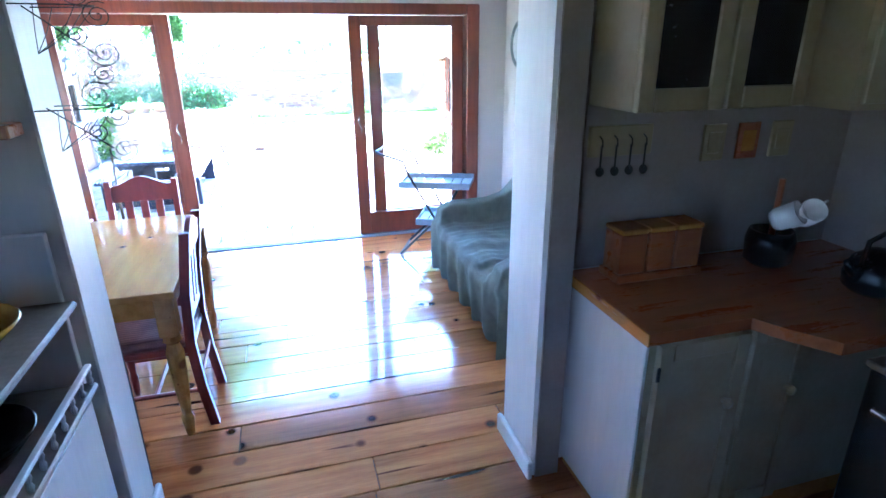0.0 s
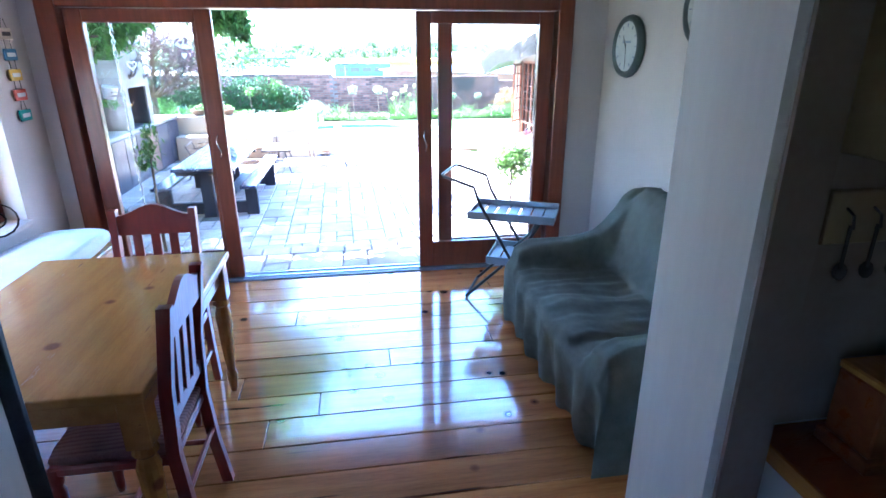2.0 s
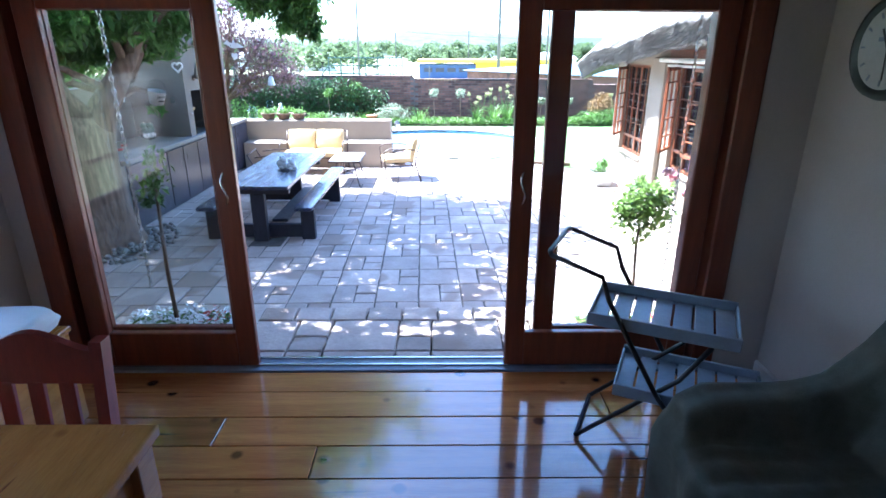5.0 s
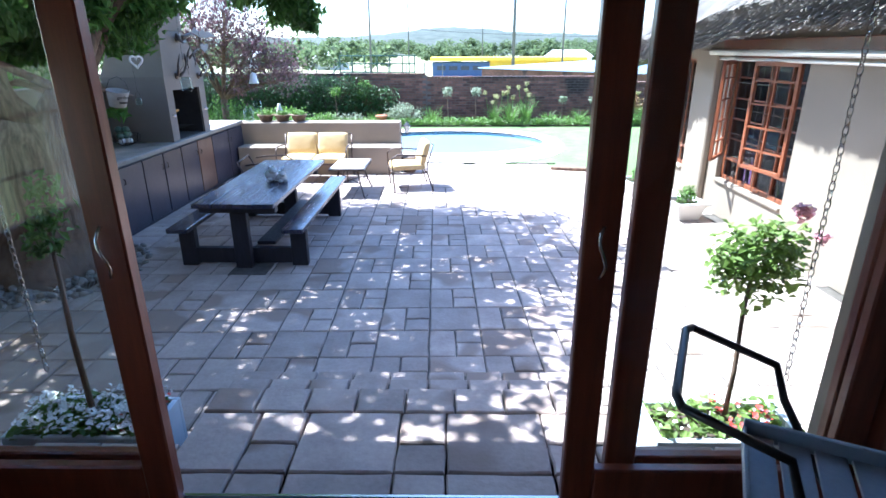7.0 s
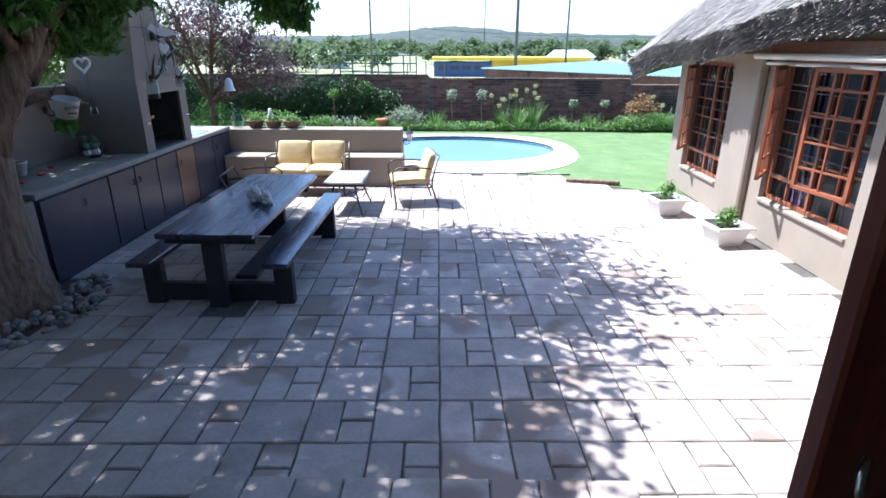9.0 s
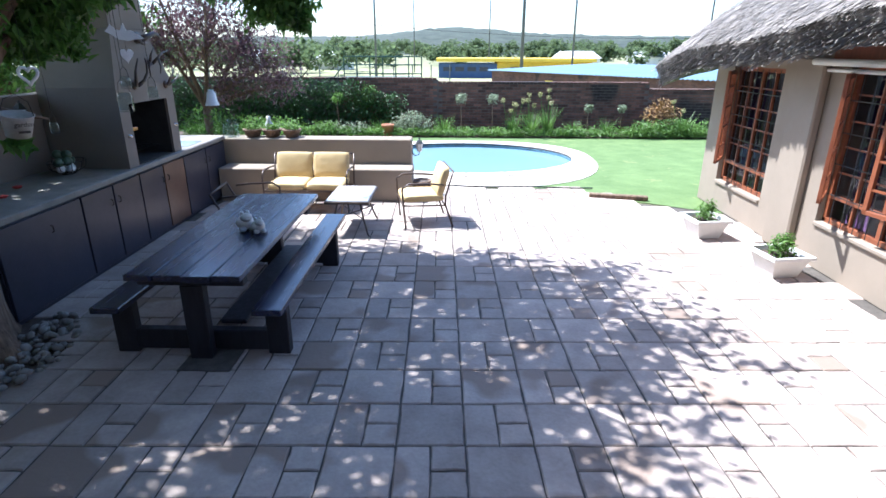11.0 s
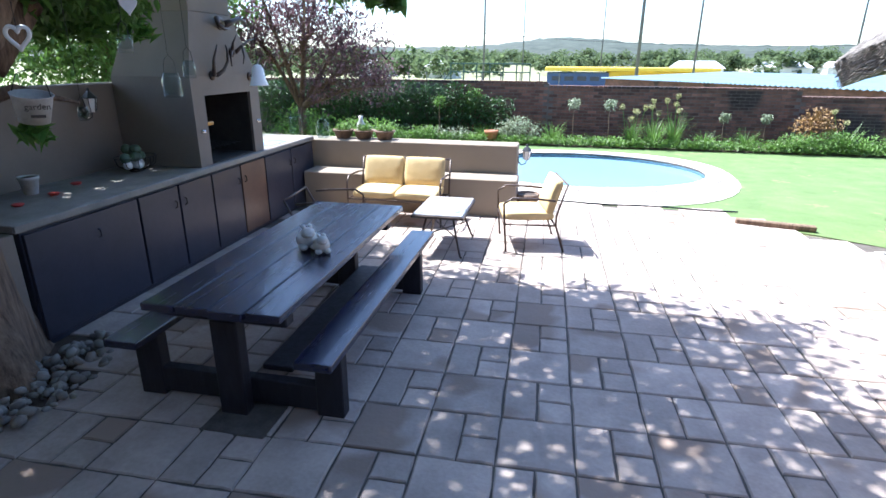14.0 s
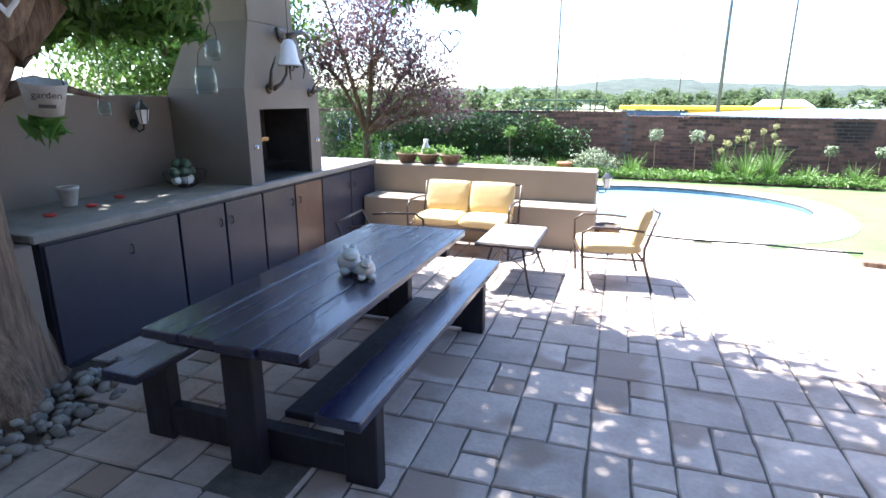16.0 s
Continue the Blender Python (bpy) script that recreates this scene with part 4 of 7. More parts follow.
    low = [(2.0, 2.55, 3.0, 0.42, 0.42, 0.5), (2.25, 2.5, 2.72, 0.25, 0.3, 0.28), (1.75, 2.6, 3.4, 0.5, 0.5, 0.4), (2.5, 2.2, 3.3, 0.4, 0.4, 0.3), (2.35, 2.5, 2.55, 0.12, 0.15, 0.16), (1.45, 2.6, 3.0, 0.3, 0.3, 0.25),
           (0.65, 0.8, 2.5, 0.45, 0.45, 0.26), (0.1, 1.1, 2.4, 0.5, 0.5, 0.3), (-0.3, 0.7, 2.35, 0.5, 0.5, 0.35), (0.3, 0.2, 2.65, 0.45, 0.4, 0.25), (0.5, 0.6, 2.35, 0.22, 0.25, 0.14), (1.0, 0.7, 2.6, 0.3, 0.3, 0.2), (-0.2, 0.2, 2.3, 0.4, 0.3, 0.25), (0.2, 1.6, 2.4, 0.4, 0.4, 0.25), (0.8, 0.3, 2.9, 0.5, 0.5, 0.3),
           (0.3, -0.4, 2.5, 0.4, 0.4, 0.22), (0.75, 0.0, 2.55, 0.35, 0.35, 0.2), (1.0, 1.1, 2.75, 0.4, 0.35, 0.2), (0.88, 0.2, 1.62, 0.10, 0.08, 0.05), (0.9, 1.4, 3.2, 0.5, 0.5, 0.3)]
    tufts = cloud(nr, 2180, blobs, 0.2)
    tufts = np.repeat(tufts, 25, axis=0) + nr.normal(size=(len(tufts) * 25, 3)) * np.array((0.15, 0.15, 0.11))
    pts = np.concatenate([tufts, cloud(nr, 19000, low, 0.15)])
    crown = new("crown", leaves_mesh("crown", LEAF, pts, 0.13, 6))
    crown.parent = t
    return t


big_tree()

# ---- garden beyond the patio ----
def shrub(name, m, blobs, count, size, mat, seed, label, category="shrub", group="", extra=None, droop=0.2, ratio=0.45):
    t = thing(name, m, label, category, group)
    c = new("foliage", leaves_mesh("foliage", mat, cloud(np.random.default_rng(seed), count, blobs, 0.2), size, seed, droop, ratio))
    c.parent = t
    return t


def blades(name, m, n, h, spread, mat, seed, label, category="plant", heads=0, head_mat=None):
    """A tuft of long arching blades, with seed heads or flowers on stalks."""
    rng = random.Random(seed)
    t = thing(name, m, label, category)
    bm = bmesh.new()
    for _ in range(n):
        a, r, hh = rng.uniform(0, 6.283), rng.uniform(0, spread * 0.35), h * rng.uniform(0.6, 1.1)
        d = Vector((math.cos(a), math.sin(a), 0))
        side = Vector((-d.y, d.x, 0)) * 0.010
        base, lean = d * r, spread * rng.uniform(0.3, 1.0)
        prev = None
        for k in range(4):
            s = k / 3
            p = base + d * lean * s * s + Vector((0, 0, hh * (s - 0.35 * s * s * rng.uniform(0.2, 1.2))))
            w = side * (1.15 - s)
            cur = (bm.verts.new(p - w), bm.verts.new(p + w))
            if prev:
                bm.faces.new((prev[0], prev[1], cur[1], cur[0]))
            prev = cur
    part("foliage", bm, mat, t)
    for _ in range(heads):
        a, r, hh = rng.uniform(0, 6.283), rng.uniform(0.05, spread), h * rng.uniform(0.9, 1.3)
        x, y = math.cos(a) * r, math.sin(a) * r
        part("stalk", tube([(x * 0.3, y * 0.3, 0), (x, y, hh)], 0.006, 5), SHRUB_LEAF, t)
        f = new("flower_head", leaves_mesh("flower_head", head_mat, cloud(np.random.default_rng(seed + int(hh * 1000)), 60, [(x, y, hh, 0.07, 0.07, 0.07)], 0.3), 0.05, seed))
        f.parent = t
    return t


def topiary(x, y, h, r, mat, seed, z=PATIO, stem=0.014, label="small standard topiary with a round clipped head", leaf=0.05, count=420, flowers=None):
    t = thing("topiary", pose(x, y, z), label, "topiary", "standard topiaries")
    part("stem", tube([(0, 0, 0), (0.012, 0.01, h * 0.35), (-0.008, 0, h * 0.7), (0, 0, h)], [stem, stem * 0.9, stem * 0.8, stem * 0.6], 6), BARK, t, smooth=True)
    c = new("head", leaves_mesh("head", mat, cloud(np.random.default_rng(seed), count, [(0, 0, h, r, r, r * 0.95), (r * 0.4, 0.1 * r, h + r * 0.4, r * 0.55, r * 0.55, r * 0.5), (-r * 0.4, 0, h - 0.2 * r, r * 0.55, r * 0.6, r * 0.5)], 0.2), leaf, seed, 0.2, 0.6))
    tagged(c, kind="stuff")
    c.parent = t
    return t


bm = bmesh.new()
rng = random.Random(3)
for a, b, top in ((-14.0, -0.5, 0.86), (-0.5, 5.6, 0.76), (5.6, 18.0, 0.58)):
    add_box(bm, a, b, 22.0, 22.24, -0.7, top)
wall_back = structure("wall_brick", bm, MORTAR, "old red-brown brick garden wall with stains", "wall")
for a, b, top in ((-14.0, -0.5, 0.86), (-0.5, 5.6, 0.76), (5.6, 18.0, 0.58)):
    n = int((b - a) / 0.115)
    bm = bmesh.new()
    for k in range(n):
        add_box(bm, a + k * 0.115 + 0.006, a + (k + 1) * 0.115 - 0.006, 21.98, 22.26, top, top + 0.055 + 0.008 * rng.random())
    tagged(part("coping_bricks", bm, BRICK_FAR, wall_back), kind="stuff")
structure("bed", box(-8.0, 13.0, 20.7, 22.0, -0.7, -0.555, 0.02), SOIL, "dark soil flower bed along the brick wall", "flower bed")
structure("wall_east_garden", box(12.8, 13.0, 13.0, 22.0, -0.7, 0.8), BRICK_FAR, "brick garden wall at the side", "wall")

# creeper over the wall, and low planting
nr = np.random.default_rng(31)
hedge = thing("hedge", pose(-5.0, 21.7, PATIO), "dark green creeper hedge grown over the brick wall", "hedge")
blobs = [(-3.6 + 0.62 * k, -0.05, 0.25 + 0.32 * j + 0.05 * math.sin(k * 2.1), 0.45, 0.24, 0.30) for k in range(12) for j in range(4 if k < 10 else 3)]
part_ob = new("foliage", leaves_mesh("foliage", HEDGE_LEAF, cloud(nr, 15000, blobs, 0.4), 0.09, 32))
part_ob.parent = hedge
tagged(part_ob, kind="stuff")
ivy = shrub("creeper", pose(-2.6, 21.75, PATIO), [(0, 0, 0.9, 0.30, 0.2, 0.4), (0.15, 0, 1.15, 0.2, 0.2, 0.2)], 500, 0.08, SHRUB_LEAF, 33, "light green creeper climbing the brick wall", "creeper")
ground_cover = new("ground_cover", leaves_mesh("ground_cover", SHRUB_LEAF, np.column_stack([nr.uniform(-7.5, 12.5, 14000), 20.55 + np.abs(nr.normal(0, 0.45, 14000)).clip(0, 1.2), PATIO + 0.05 + nr.random(14000) ** 2 * 0.17]), 0.11, 34, -0.3, 0.35))
tagged(ground_cover, "low green planting along the lawn's edge", "planting", kind="stuff")
for x, y, s in ((-3.3, 21.2, 35), (0.17, 21.2, 36), (1.04, 21.15, 37)):
    topiary(x, y, 0.98, 0.17, GREY_LEAF if s > 35 else SHRUB_LEAF, s, label="standard topiary with a round grey-green head on a thin stem")
for x, y, s in ((3.75, 21.3, 38), (4.67, 21.25, 39)):
    topiary(x, y, 0.72, 0.13, GREY_LEAF, s, label="small standard topiary with a pale round head")
shrub("silver_shrub", pose(-1.2, 21.0, PATIO), [(-0.3, 0, 0.28, 0.35, 0.3, 0.28), (0.25, 0, 0.3, 0.4, 0.3, 0.3), (0, 0.1, 0.45, 0.35, 0.3, 0.22)], 1300, 0.07, GREY_LEAF, 40, "loose silvery white-flowered shrub in the bed")
shrub("silver_shrub", pose(-3.0, 20.9, PATIO), [(-0.3, 0, 0.2, 0.35, 0.3, 0.2), (0.3, 0, 0.18, 0.4, 0.3, 0.2)], 700, 0.07, GREY_LEAF, 41, "loose silvery white-flowered shrub in the bed")
for x, y, h, sp, s, mat, hd in ((1.6, 21.0, 0.75, 0.35, 42, SHRUB_LEAF, 5), (2.1, 20.95, 0.85, 0.5, 43, SHRUB_LEAF, 3), (2.6, 21.05, 0.95, 0.45, 44, SHRUB_LEAF, 4), (-0.35, 21.2, 0.62, 0.4, 45, SHRUB_LEAF, 0), (-2.1, 21.2, 0.5, 0.35, 46, SHRUB_LEAF, 0),
                             (3.3, 20.95, 0.5, 0.35, 47, SHRUB_LEAF, 0), (4.2, 21.0, 0.55, 0.4, 48, SHRUB_LEAF, 0), (5.2, 20.9, 0.55, 0.45, 49, SHRUB_LEAF, 0), (6.3, 20.9, 0.75, 0.55, 50, SHRUB_LEAF, 2), (7.4, 20.9, 0.6, 0.5, 51, SHRUB_LEAF, 0)):
    blades("grass_clump", pose(x, y, PATIO), 90, h, sp, mat, s, "arching green grass clump with pale seed heads in the bed" if hd else "arching green grass clump in the bed", "grass", hd, SEED_LEAF)
shrub("shrub", pose(5.8, 21.35, PATIO), [(0, 0, 0.75, 0.38, 0.3, 0.3), (0.25, 0, 0.55, 0.3, 0.25, 0.25), (-0.25, 0, 0.5, 0.3, 0.25, 0.3)], 700, 0.09, BROWN_LEAF, 52, "brown and yellow flowering shrub before the wall")
shrub("shrub", pose(5.3, 20.7, PATIO), [(0, 0, 0.22, 0.6, 0.35, 0.25), (0.7, 0.1, 0.25, 0.5, 0.35, 0.28), (1.5, 0.1, 0.2, 0.6, 0.35, 0.22)], 2200, 0.07, SHRUB_LEAF, 53, "low green leafy shrubs at the lawn's edge")
shrub("shrub", pose(-4.6, 20.6, PATIO), [(0, 0, 0.2, 0.7, 0.3, 0.24), (1.0, 0.1, 0.2, 0.5, 0.3, 0.22), (-0.9, 0, 0.25, 0.5, 0.3, 0.3)], 2200, 0.08, SHRUB_LEAF, 54, "low green leafy shrubs at the lawn's edge")


def flowerpot(x, y, z, r, h, mat, name, label, profile=None):
    p = thing(name, pose(x, y, z), label, "flowerpot")
    part("pot", lathe(profile or [(r * 0.62, 0), (r * 0.7, 0.01), (r * 0.95, h * 0.82), (r * 1.05, h * 0.84), (r * 1.05, h), (r * 0.9, h), (r * 0.85, h * 0.9), (0.0, h * 0.88)], 18), mat, p, smooth=True)
    part("soil", lathe([(0.0, h * 0.885), (r * 0.86, h * 0.885), (r * 0.86, h * 0.93), (0, h * 0.94)], 14), SOIL, p)
    return p


flowerpot(-1.85, 20.75, PATIO, 0.17, 0.32, TERRACOTTA, "flowerpot", "terracotta flowerpot standing in the flower bed")

# pool coping: ring of pale slabs, and the patch of paving round it
ring0 = [(x, y) for x, y in POOL]
ring1 = [(0.22 + 2.68 * math.cos(a), 17.72 + 2.10 * math.sin(a)) for a in [k * 2 * math.pi / 40 for k in range(40)]]
ring2 = [(0.22 + 2.85 * math.copysign(abs(math.cos(a)) ** 0.8, math.cos(a)), 17.72 + (2.28 if math.sin(a) > 0 else 2.93) * math.copysign(abs(math.sin(a)) ** 0.85, math.sin(a))) for a in [k * 2 * math.pi / 40 for k in range(40)]]


def ring_mesh(inner, outer, z0, z1):
    bm = bmesh.new()
    n = len(inner)
    v = [[bm.verts.new((x, y, z)) for x, y in r] for r, z in ((inner, z0), (inner, z1), (outer, z1), (outer, z0))]
    for k in range(n):
        for i in range(4):
            a, b = v[i], v[(i + 1) % 4]
            bm.faces.new((a[k], a[(k + 1) % n], b[(k + 1) % n], b[k]))
    return bm
structure("pool_surround", ring_mesh(ring1, ring2, -0.62, -0.572), COPING, "pale paved surround of the swimming pool", "pool surround")
edge = structure("pool_edge", ring_mesh(ring0, ring1, -0.75, -0.572), JOINT, "pale bullnose coping stones round the pool", "pool edge")
for k in range(40):
    a, b, c, d = ring0[k], ring0[(k + 1) % 40], ring1[(k + 1) % 40], ring1[k]
    mid = ((a[0] + b[0] + c[0] + d[0]) / 4, (a[1] + b[1] + c[1] + d[1]) / 4)
    o = [(mid[0] + (x - mid[0]) * 0.95, mid[1] + (y - mid[1]) * 0.98) for x, y in (a, b, c, d)]
    part("coping_stone", prism(o, -0.60, -0.552), COPING, edge)
tagged(part("timber_sleeper", box(-0.46, 0.46, -0.05, 0.05, 0.0, 0.07, 0.012, pose(2.66, 14.10, -0.575, 0, 0, -12)), BARK), "weathered dark timber edging between paving and lawn", "timber edging")

# plum tree, and green tree behind the garden wall
def small_tree(name, m, label, limbs, blobs, count, size, mat, seed, trunk, twigs=6):
    t = thing(name, m, label, "tree")
    bm = bmesh.new()
    add_tube(bm, trunk[0], trunk[1], 10)
    rng = random.Random(seed)
    for b in limbs:
        base = Vector(trunk[0][-1])
        end = Vector(b)
        midp = base.lerp(end, 0.5) + Vector((rng.uniform(-0.1, 0.1), rng.uniform(-0.1, 0.1), 0.12))
        add_tube(bm, [base, midp, end], [trunk[1][-1] * 0.7, trunk[1][-1] * 0.45, 0.012], 7)
        for _ in range(twigs):
            p = base.lerp(end, rng.uniform(0.3, 1.0)) + Vector((0, 0, 0.05))
            d = Vector((rng.uniform(-0.7, 0.7), rng.uniform(-0.5, 0.5), rng.uniform(-0.3, 0.4)))
            add_tube(bm, [p, p + d * 0.45 + Vector((0, 0, 0.16)), p + d * 0.8 + Vector((0, 0, 0.17)), p + d * 1.1 + Vector((0, 0, 0.02))], [0.014, 0.010, 0.006, 0.003], 4)
    part("trunk", bm, BARK, t, smooth=True)
    c = new("crown", leaves_mesh("crown", mat, cloud(np.random.default_rng(seed), count, blobs, 0.05), size, seed))
    c.parent = t
    return t


small_tree("plum_tree", pose(-4.7, 15.9, PATIO), "purple-leaved plum tree with thin dark branches", [(-1.0, 0.2, 2.6), (0.9, 0.3, 2.5), (1.35, -0.2, 2.0), (0.2, 0.6, 3.2), (-0.4, -0.5, 3.3), (0.5, -0.6, 2.9), (1.6, 0.3, 1.6)],
           [(0.0, 0, 2.7, 1.1, 0.9, 0.8), (0.9, 0, 2.2, 0.8, 0.8, 0.7), (1.35, 0.1, 1.75, 0.55, 0.6, 0.5), (-0.8, 0, 2.4, 0.7, 0.7, 0.7), (0.3, 0.2, 3.4, 0.9, 0.8, 0.6), (0.5, 0, 1.6, 0.5, 0.5, 0.4)], 12000, 0.068, PLUM_LEAF, 61,
           ([(0, 0, -0.05), (0.03, 0, 0.6), (0.0, 0.05, 1.2)], [0.10, 0.08, 0.07]), 24)
small_tree("garden_tree", pose(-8.2, 15.5, PATIO), "large leafy green tree behind the garden wall", [(-1.5, 0, 4), (1.5, 0.5, 3.8), (0, -1, 4.5), (0.6, 1.2, 4.8)],
           [(0, 0, 3.6, 2.2, 2.0, 1.7), (1.7, -0.3, 2.8, 1.3, 1.4, 1.1), (-1.8, 0, 3.0, 1.6, 1.5, 1.3), (0.2, -0.8, 2.0, 1.7, 1.2, 0.8), (0.4, 0.3, 5.0, 1.6, 1.5, 1.0)], 26000, 0.12, SHRUB_LEAF, 62,
           ([(0, 0, -0.05), (0, 0, 1.0), (0.1, 0, 2.0)], [0.25, 0.2, 0.16]))
shrub("shrub", pose(-4.35, 15.9, PATIO), [(0, 0, 0.75, 0.4, 0.4, 0.45), (-0.6, 0.3, 0.8, 0.5, 0.4, 0.5), (0.7, 1.0, 0.6, 0.5, 0.5, 0.4)], 2200, 0.08, SHRUB_LEAF, 63, "bright green leafy shrub behind the counter")

# ---- distance ----
FIELD = material("dry_sports_field", (0.30, 0.28, 0.15), (0.19, 0.21, 0.08), scale=0.2, rough=1.0, bump=0.1, fine=3)
YELLOW = material("yellow_painted_wall", (0.72, 0.50, 0.05), (0.6, 0.42, 0.05), scale=1, rough=0.7, bump=0.05)
BLUE = material("blue_painted_wall", (0.05, 0.09, 0.20), (0.04, 0.07, 0.16), scale=1, rough=0.7, bump=0.05)
ROOF_BLUE = material("pale_blue_sheet_roof", (0.26, 0.36, 0.44), (0.21, 0.29, 0.36), scale=1, rough=0.4, metal=0.2, bump=0.1, wave=("X", 6, 0.0))
GREEN_METAL = material("green_painted_steel", (0.012, 0.055, 0.035), (0.008, 0.035, 0.022), rough=0.5, bump=0.02)
POLE = material("galvanised_pole", (0.11, 0.115, 0.125), (0.08, 0.085, 0.09), rough=0.6, metal=0.2, bump=0.02)
structure("sports_field", prism([(-60, 64), (70, 64), (70, 130), (-60, 130)], -2.42, -2.385), FIELD, "pale dry sports field beyond the wall", "field")


def far_building():
    b = thing("school_building", pose(0, 92, -2.4), "low blue and yellow painted building on the field", "building")
    part("wall", box(-2.5, 6.2, 0, 6, 0, 2.1), BLUE, b, "blue painted wall")
    part("wall", box(6.2, 20.4, 0.5, 6, 0, 2.3), YELLOW, b, "yellow painted wall")
    part("roof", box(-2.8, 20.8, -0.6, 6.6, 2.35, 2.85, 0.05), YELLOW, b, "yellow roof fascia")
    for x in (-1.8, 0.0, 1.8, 3.6, 8.2):
        part("window", box(x, x + 1.3, -0.06, 0.02, 1.0, 1.6), CABINET_DARK, b)


far_building()


def hall():
    b = thing("hall_building", pose(2.3, 44, -2.0, 0, 0, -51), "long brick hall with a pale blue corrugated metal roof", "building")
    part("wall", box(0.1, 26, 0.1, 0.35, -0.5, 2.36), BRICK_FAR, b)
    part("wall", box(0.1, 0.35, 0.35, 11.0, -0.5, 2.36), BRICK_FAR, b)
    bm = bmesh.new()
    n = 26 * 16
    rows = []
    for y, z in ((-0.15, 2.40), (11.2, 2.68)):
        rows.append([[bm.verts.new((26.2 * k / n - 0.1, y, z + dz + 0.035 * math.sin(k * math.pi / 2))) for k in range(n + 1)] for dz in (0.0, -0.02)])
    for k in range(n):
        bm.faces.new((rows[0][0][k], rows[0][0][k + 1], rows[1][0][k + 1], rows[1][0][k]))
        bm.faces.new((rows[0][1][k], rows[0][0][k], rows[0][0][k + 1], rows[0][1][k + 1]))
    part("roof", bm, ROOF_BLUE, b, "pale blue corrugated metal roof")
    part("sign", box(4.9, 5.5, 0.03, 0.09, 1.55, 1.95), YELLOW, b, "small yellow sign")


hall()


def stand():
    s = thing("spectator_stand", pose(-5.6, 50, -1.85), "green steel spectator stand beside the field", "grandstand")
    for k in range(7):
        x = -3.0 + k
        part("post", tube([(x, 0, 0), (x, 0, 3.0)], 0.05, 6), GREEN_METAL, s)
    for z in (1.45, 1.75, 2.4, 3.0):
        part("rail", tube([(-3.0, 0, z), (3.0, 0, z)], 0.045, 6), GREEN_METAL, s)
    part("bench", box(-3.0, 3.0, 0.1, 1.2, 1.15, 1.5), GREEN_METAL, s)
    part("brace", tube([(-3.0, 0, 1.2), (-1.9, 0, 0.4)], 0.05, 6), GREEN_METAL, s), part("brace", tube([(3.0, 0, 1.2), (1.9, 0, 0.4)], 0.05, 6), GREEN_METAL, s)
    part("ramp", tube([(-4.2, 0, 1.0), (-3.0, 0, 2.4)], 0.045, 6), GREEN_METAL, s)


stand()
for x, y, h, r in ((-9.5, 75, 22, 0.14), (7.9, 75, 24, 0.22), (13.9, 75, 22, 0.14), (-7.5, 112, 20, 0.12), (6.1, 112, 22, 0.12), (31.7, 80, 22, 0.14)):
    t = thing("floodlight_pole", pose(x, y, -2.4), "tall grey steel floodlight pole on the sports field", "pole", "floodlight poles")
    part("pole", tube([(0, 0, 0), (0, 0, h * 0.5), (0, 0, h)], [r, r * 0.75, r * 0.5], 8), POLE, t, smooth=True)
    part("lamp_bar", box(-0.9, 0.9, -0.08, 0.08, h, h + 0.35), POLE, t)
    if r == 0.22:
        t_cable = t
for k in range(16):
    x = -26 + 1.7 * k
    t = thing("fence_post", pose(x, 58, -2.25), "thin steel fence post along the field", "fence post", "fence posts")
    part("post", tube([(0, 0, 0), (0, 0, 2.6)], 0.05, 6), POLE, t)
part("cable", tube([(-27.5 + 2.95 * k, -0.1 + 0.17 * k, 5.4 + 0.012 * (k - 14) ** 2) for k in range(30)], 0.03, 4), BLACK_METAL, t_cable, "dark overhead cable")

# far trees: one uncountable belt, and the wooded ridge behind
nr = np.random.default_rng(70)
blobs = []
for k in range(560):
    y = nr.uniform(128, 400)
    x = nr.uniform(-0.75, 0.85) * y
    h = nr.uniform(2.4, 6.4) * (0.75 + y / 520)
    w = nr.uniform(0.55, 0.95)
    for q in range(5):
        a, r = nr.uniform(0, 6.283), nr.uniform(0.1, 0.5) * h * w
        blobs.append((x + r * math.cos(a), y + r * math.sin(a), -2.4 + h * nr.uniform(0.4, 0.85), h * w * nr.uniform(0.28, 0.5), h * w * nr.uniform(0.28, 0.5), h * nr.uniform(0.22, 0.36)))
for k in range(26):
    y = nr.uniform(95, 128)
    x = nr.uniform(-0.6, -0.03) * y
    h = nr.uniform(3.0, 6.0)
    blobs += [(x, y, -2.4 + h * 0.6, h * 0.5, h * 0.5, h * 0.42), (x + h * 0.3, y, -2.4 + h * 0.85, h * 0.3, h * 0.3, h * 0.28), (x - h * 0.35, y, -2.4 + h * 0.5, h * 0.3, h * 0.3, h * 0.3)]
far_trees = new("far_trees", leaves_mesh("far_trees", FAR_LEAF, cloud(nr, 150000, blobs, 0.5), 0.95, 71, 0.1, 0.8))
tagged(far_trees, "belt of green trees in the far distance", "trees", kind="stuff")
bm = bmesh.new()
nxx, nyy = 420, 16
grid = []
for j in range(nyy + 1):
    row = []
    for i in range(nxx + 1):
        x, y = -1050 + 2100 * i / nxx, 420 + 500 * j / nyy
        crest = float(np.interp(x, (-1050, -190, -60, 100, 290, 1050), (14, 13.5, 17.5, 17.8, 17.5, 15))) + 8.0 * math.exp(-((x + 8) / 62) ** 2) + 1.2 * math.sin(x / 47)
        z = -3 + math.sin(math.pi * 0.5 * min(1.0, j / 10)) * (crest + 3) + 1.8 * noise.noise(Vector((x / 30, y / 40, 0))) + 1.5 * noise.noise(Vector((x / 7, y / 9, 3)))
        row.append(bm.verts.new((x, y, z)))
    grid.append(row)
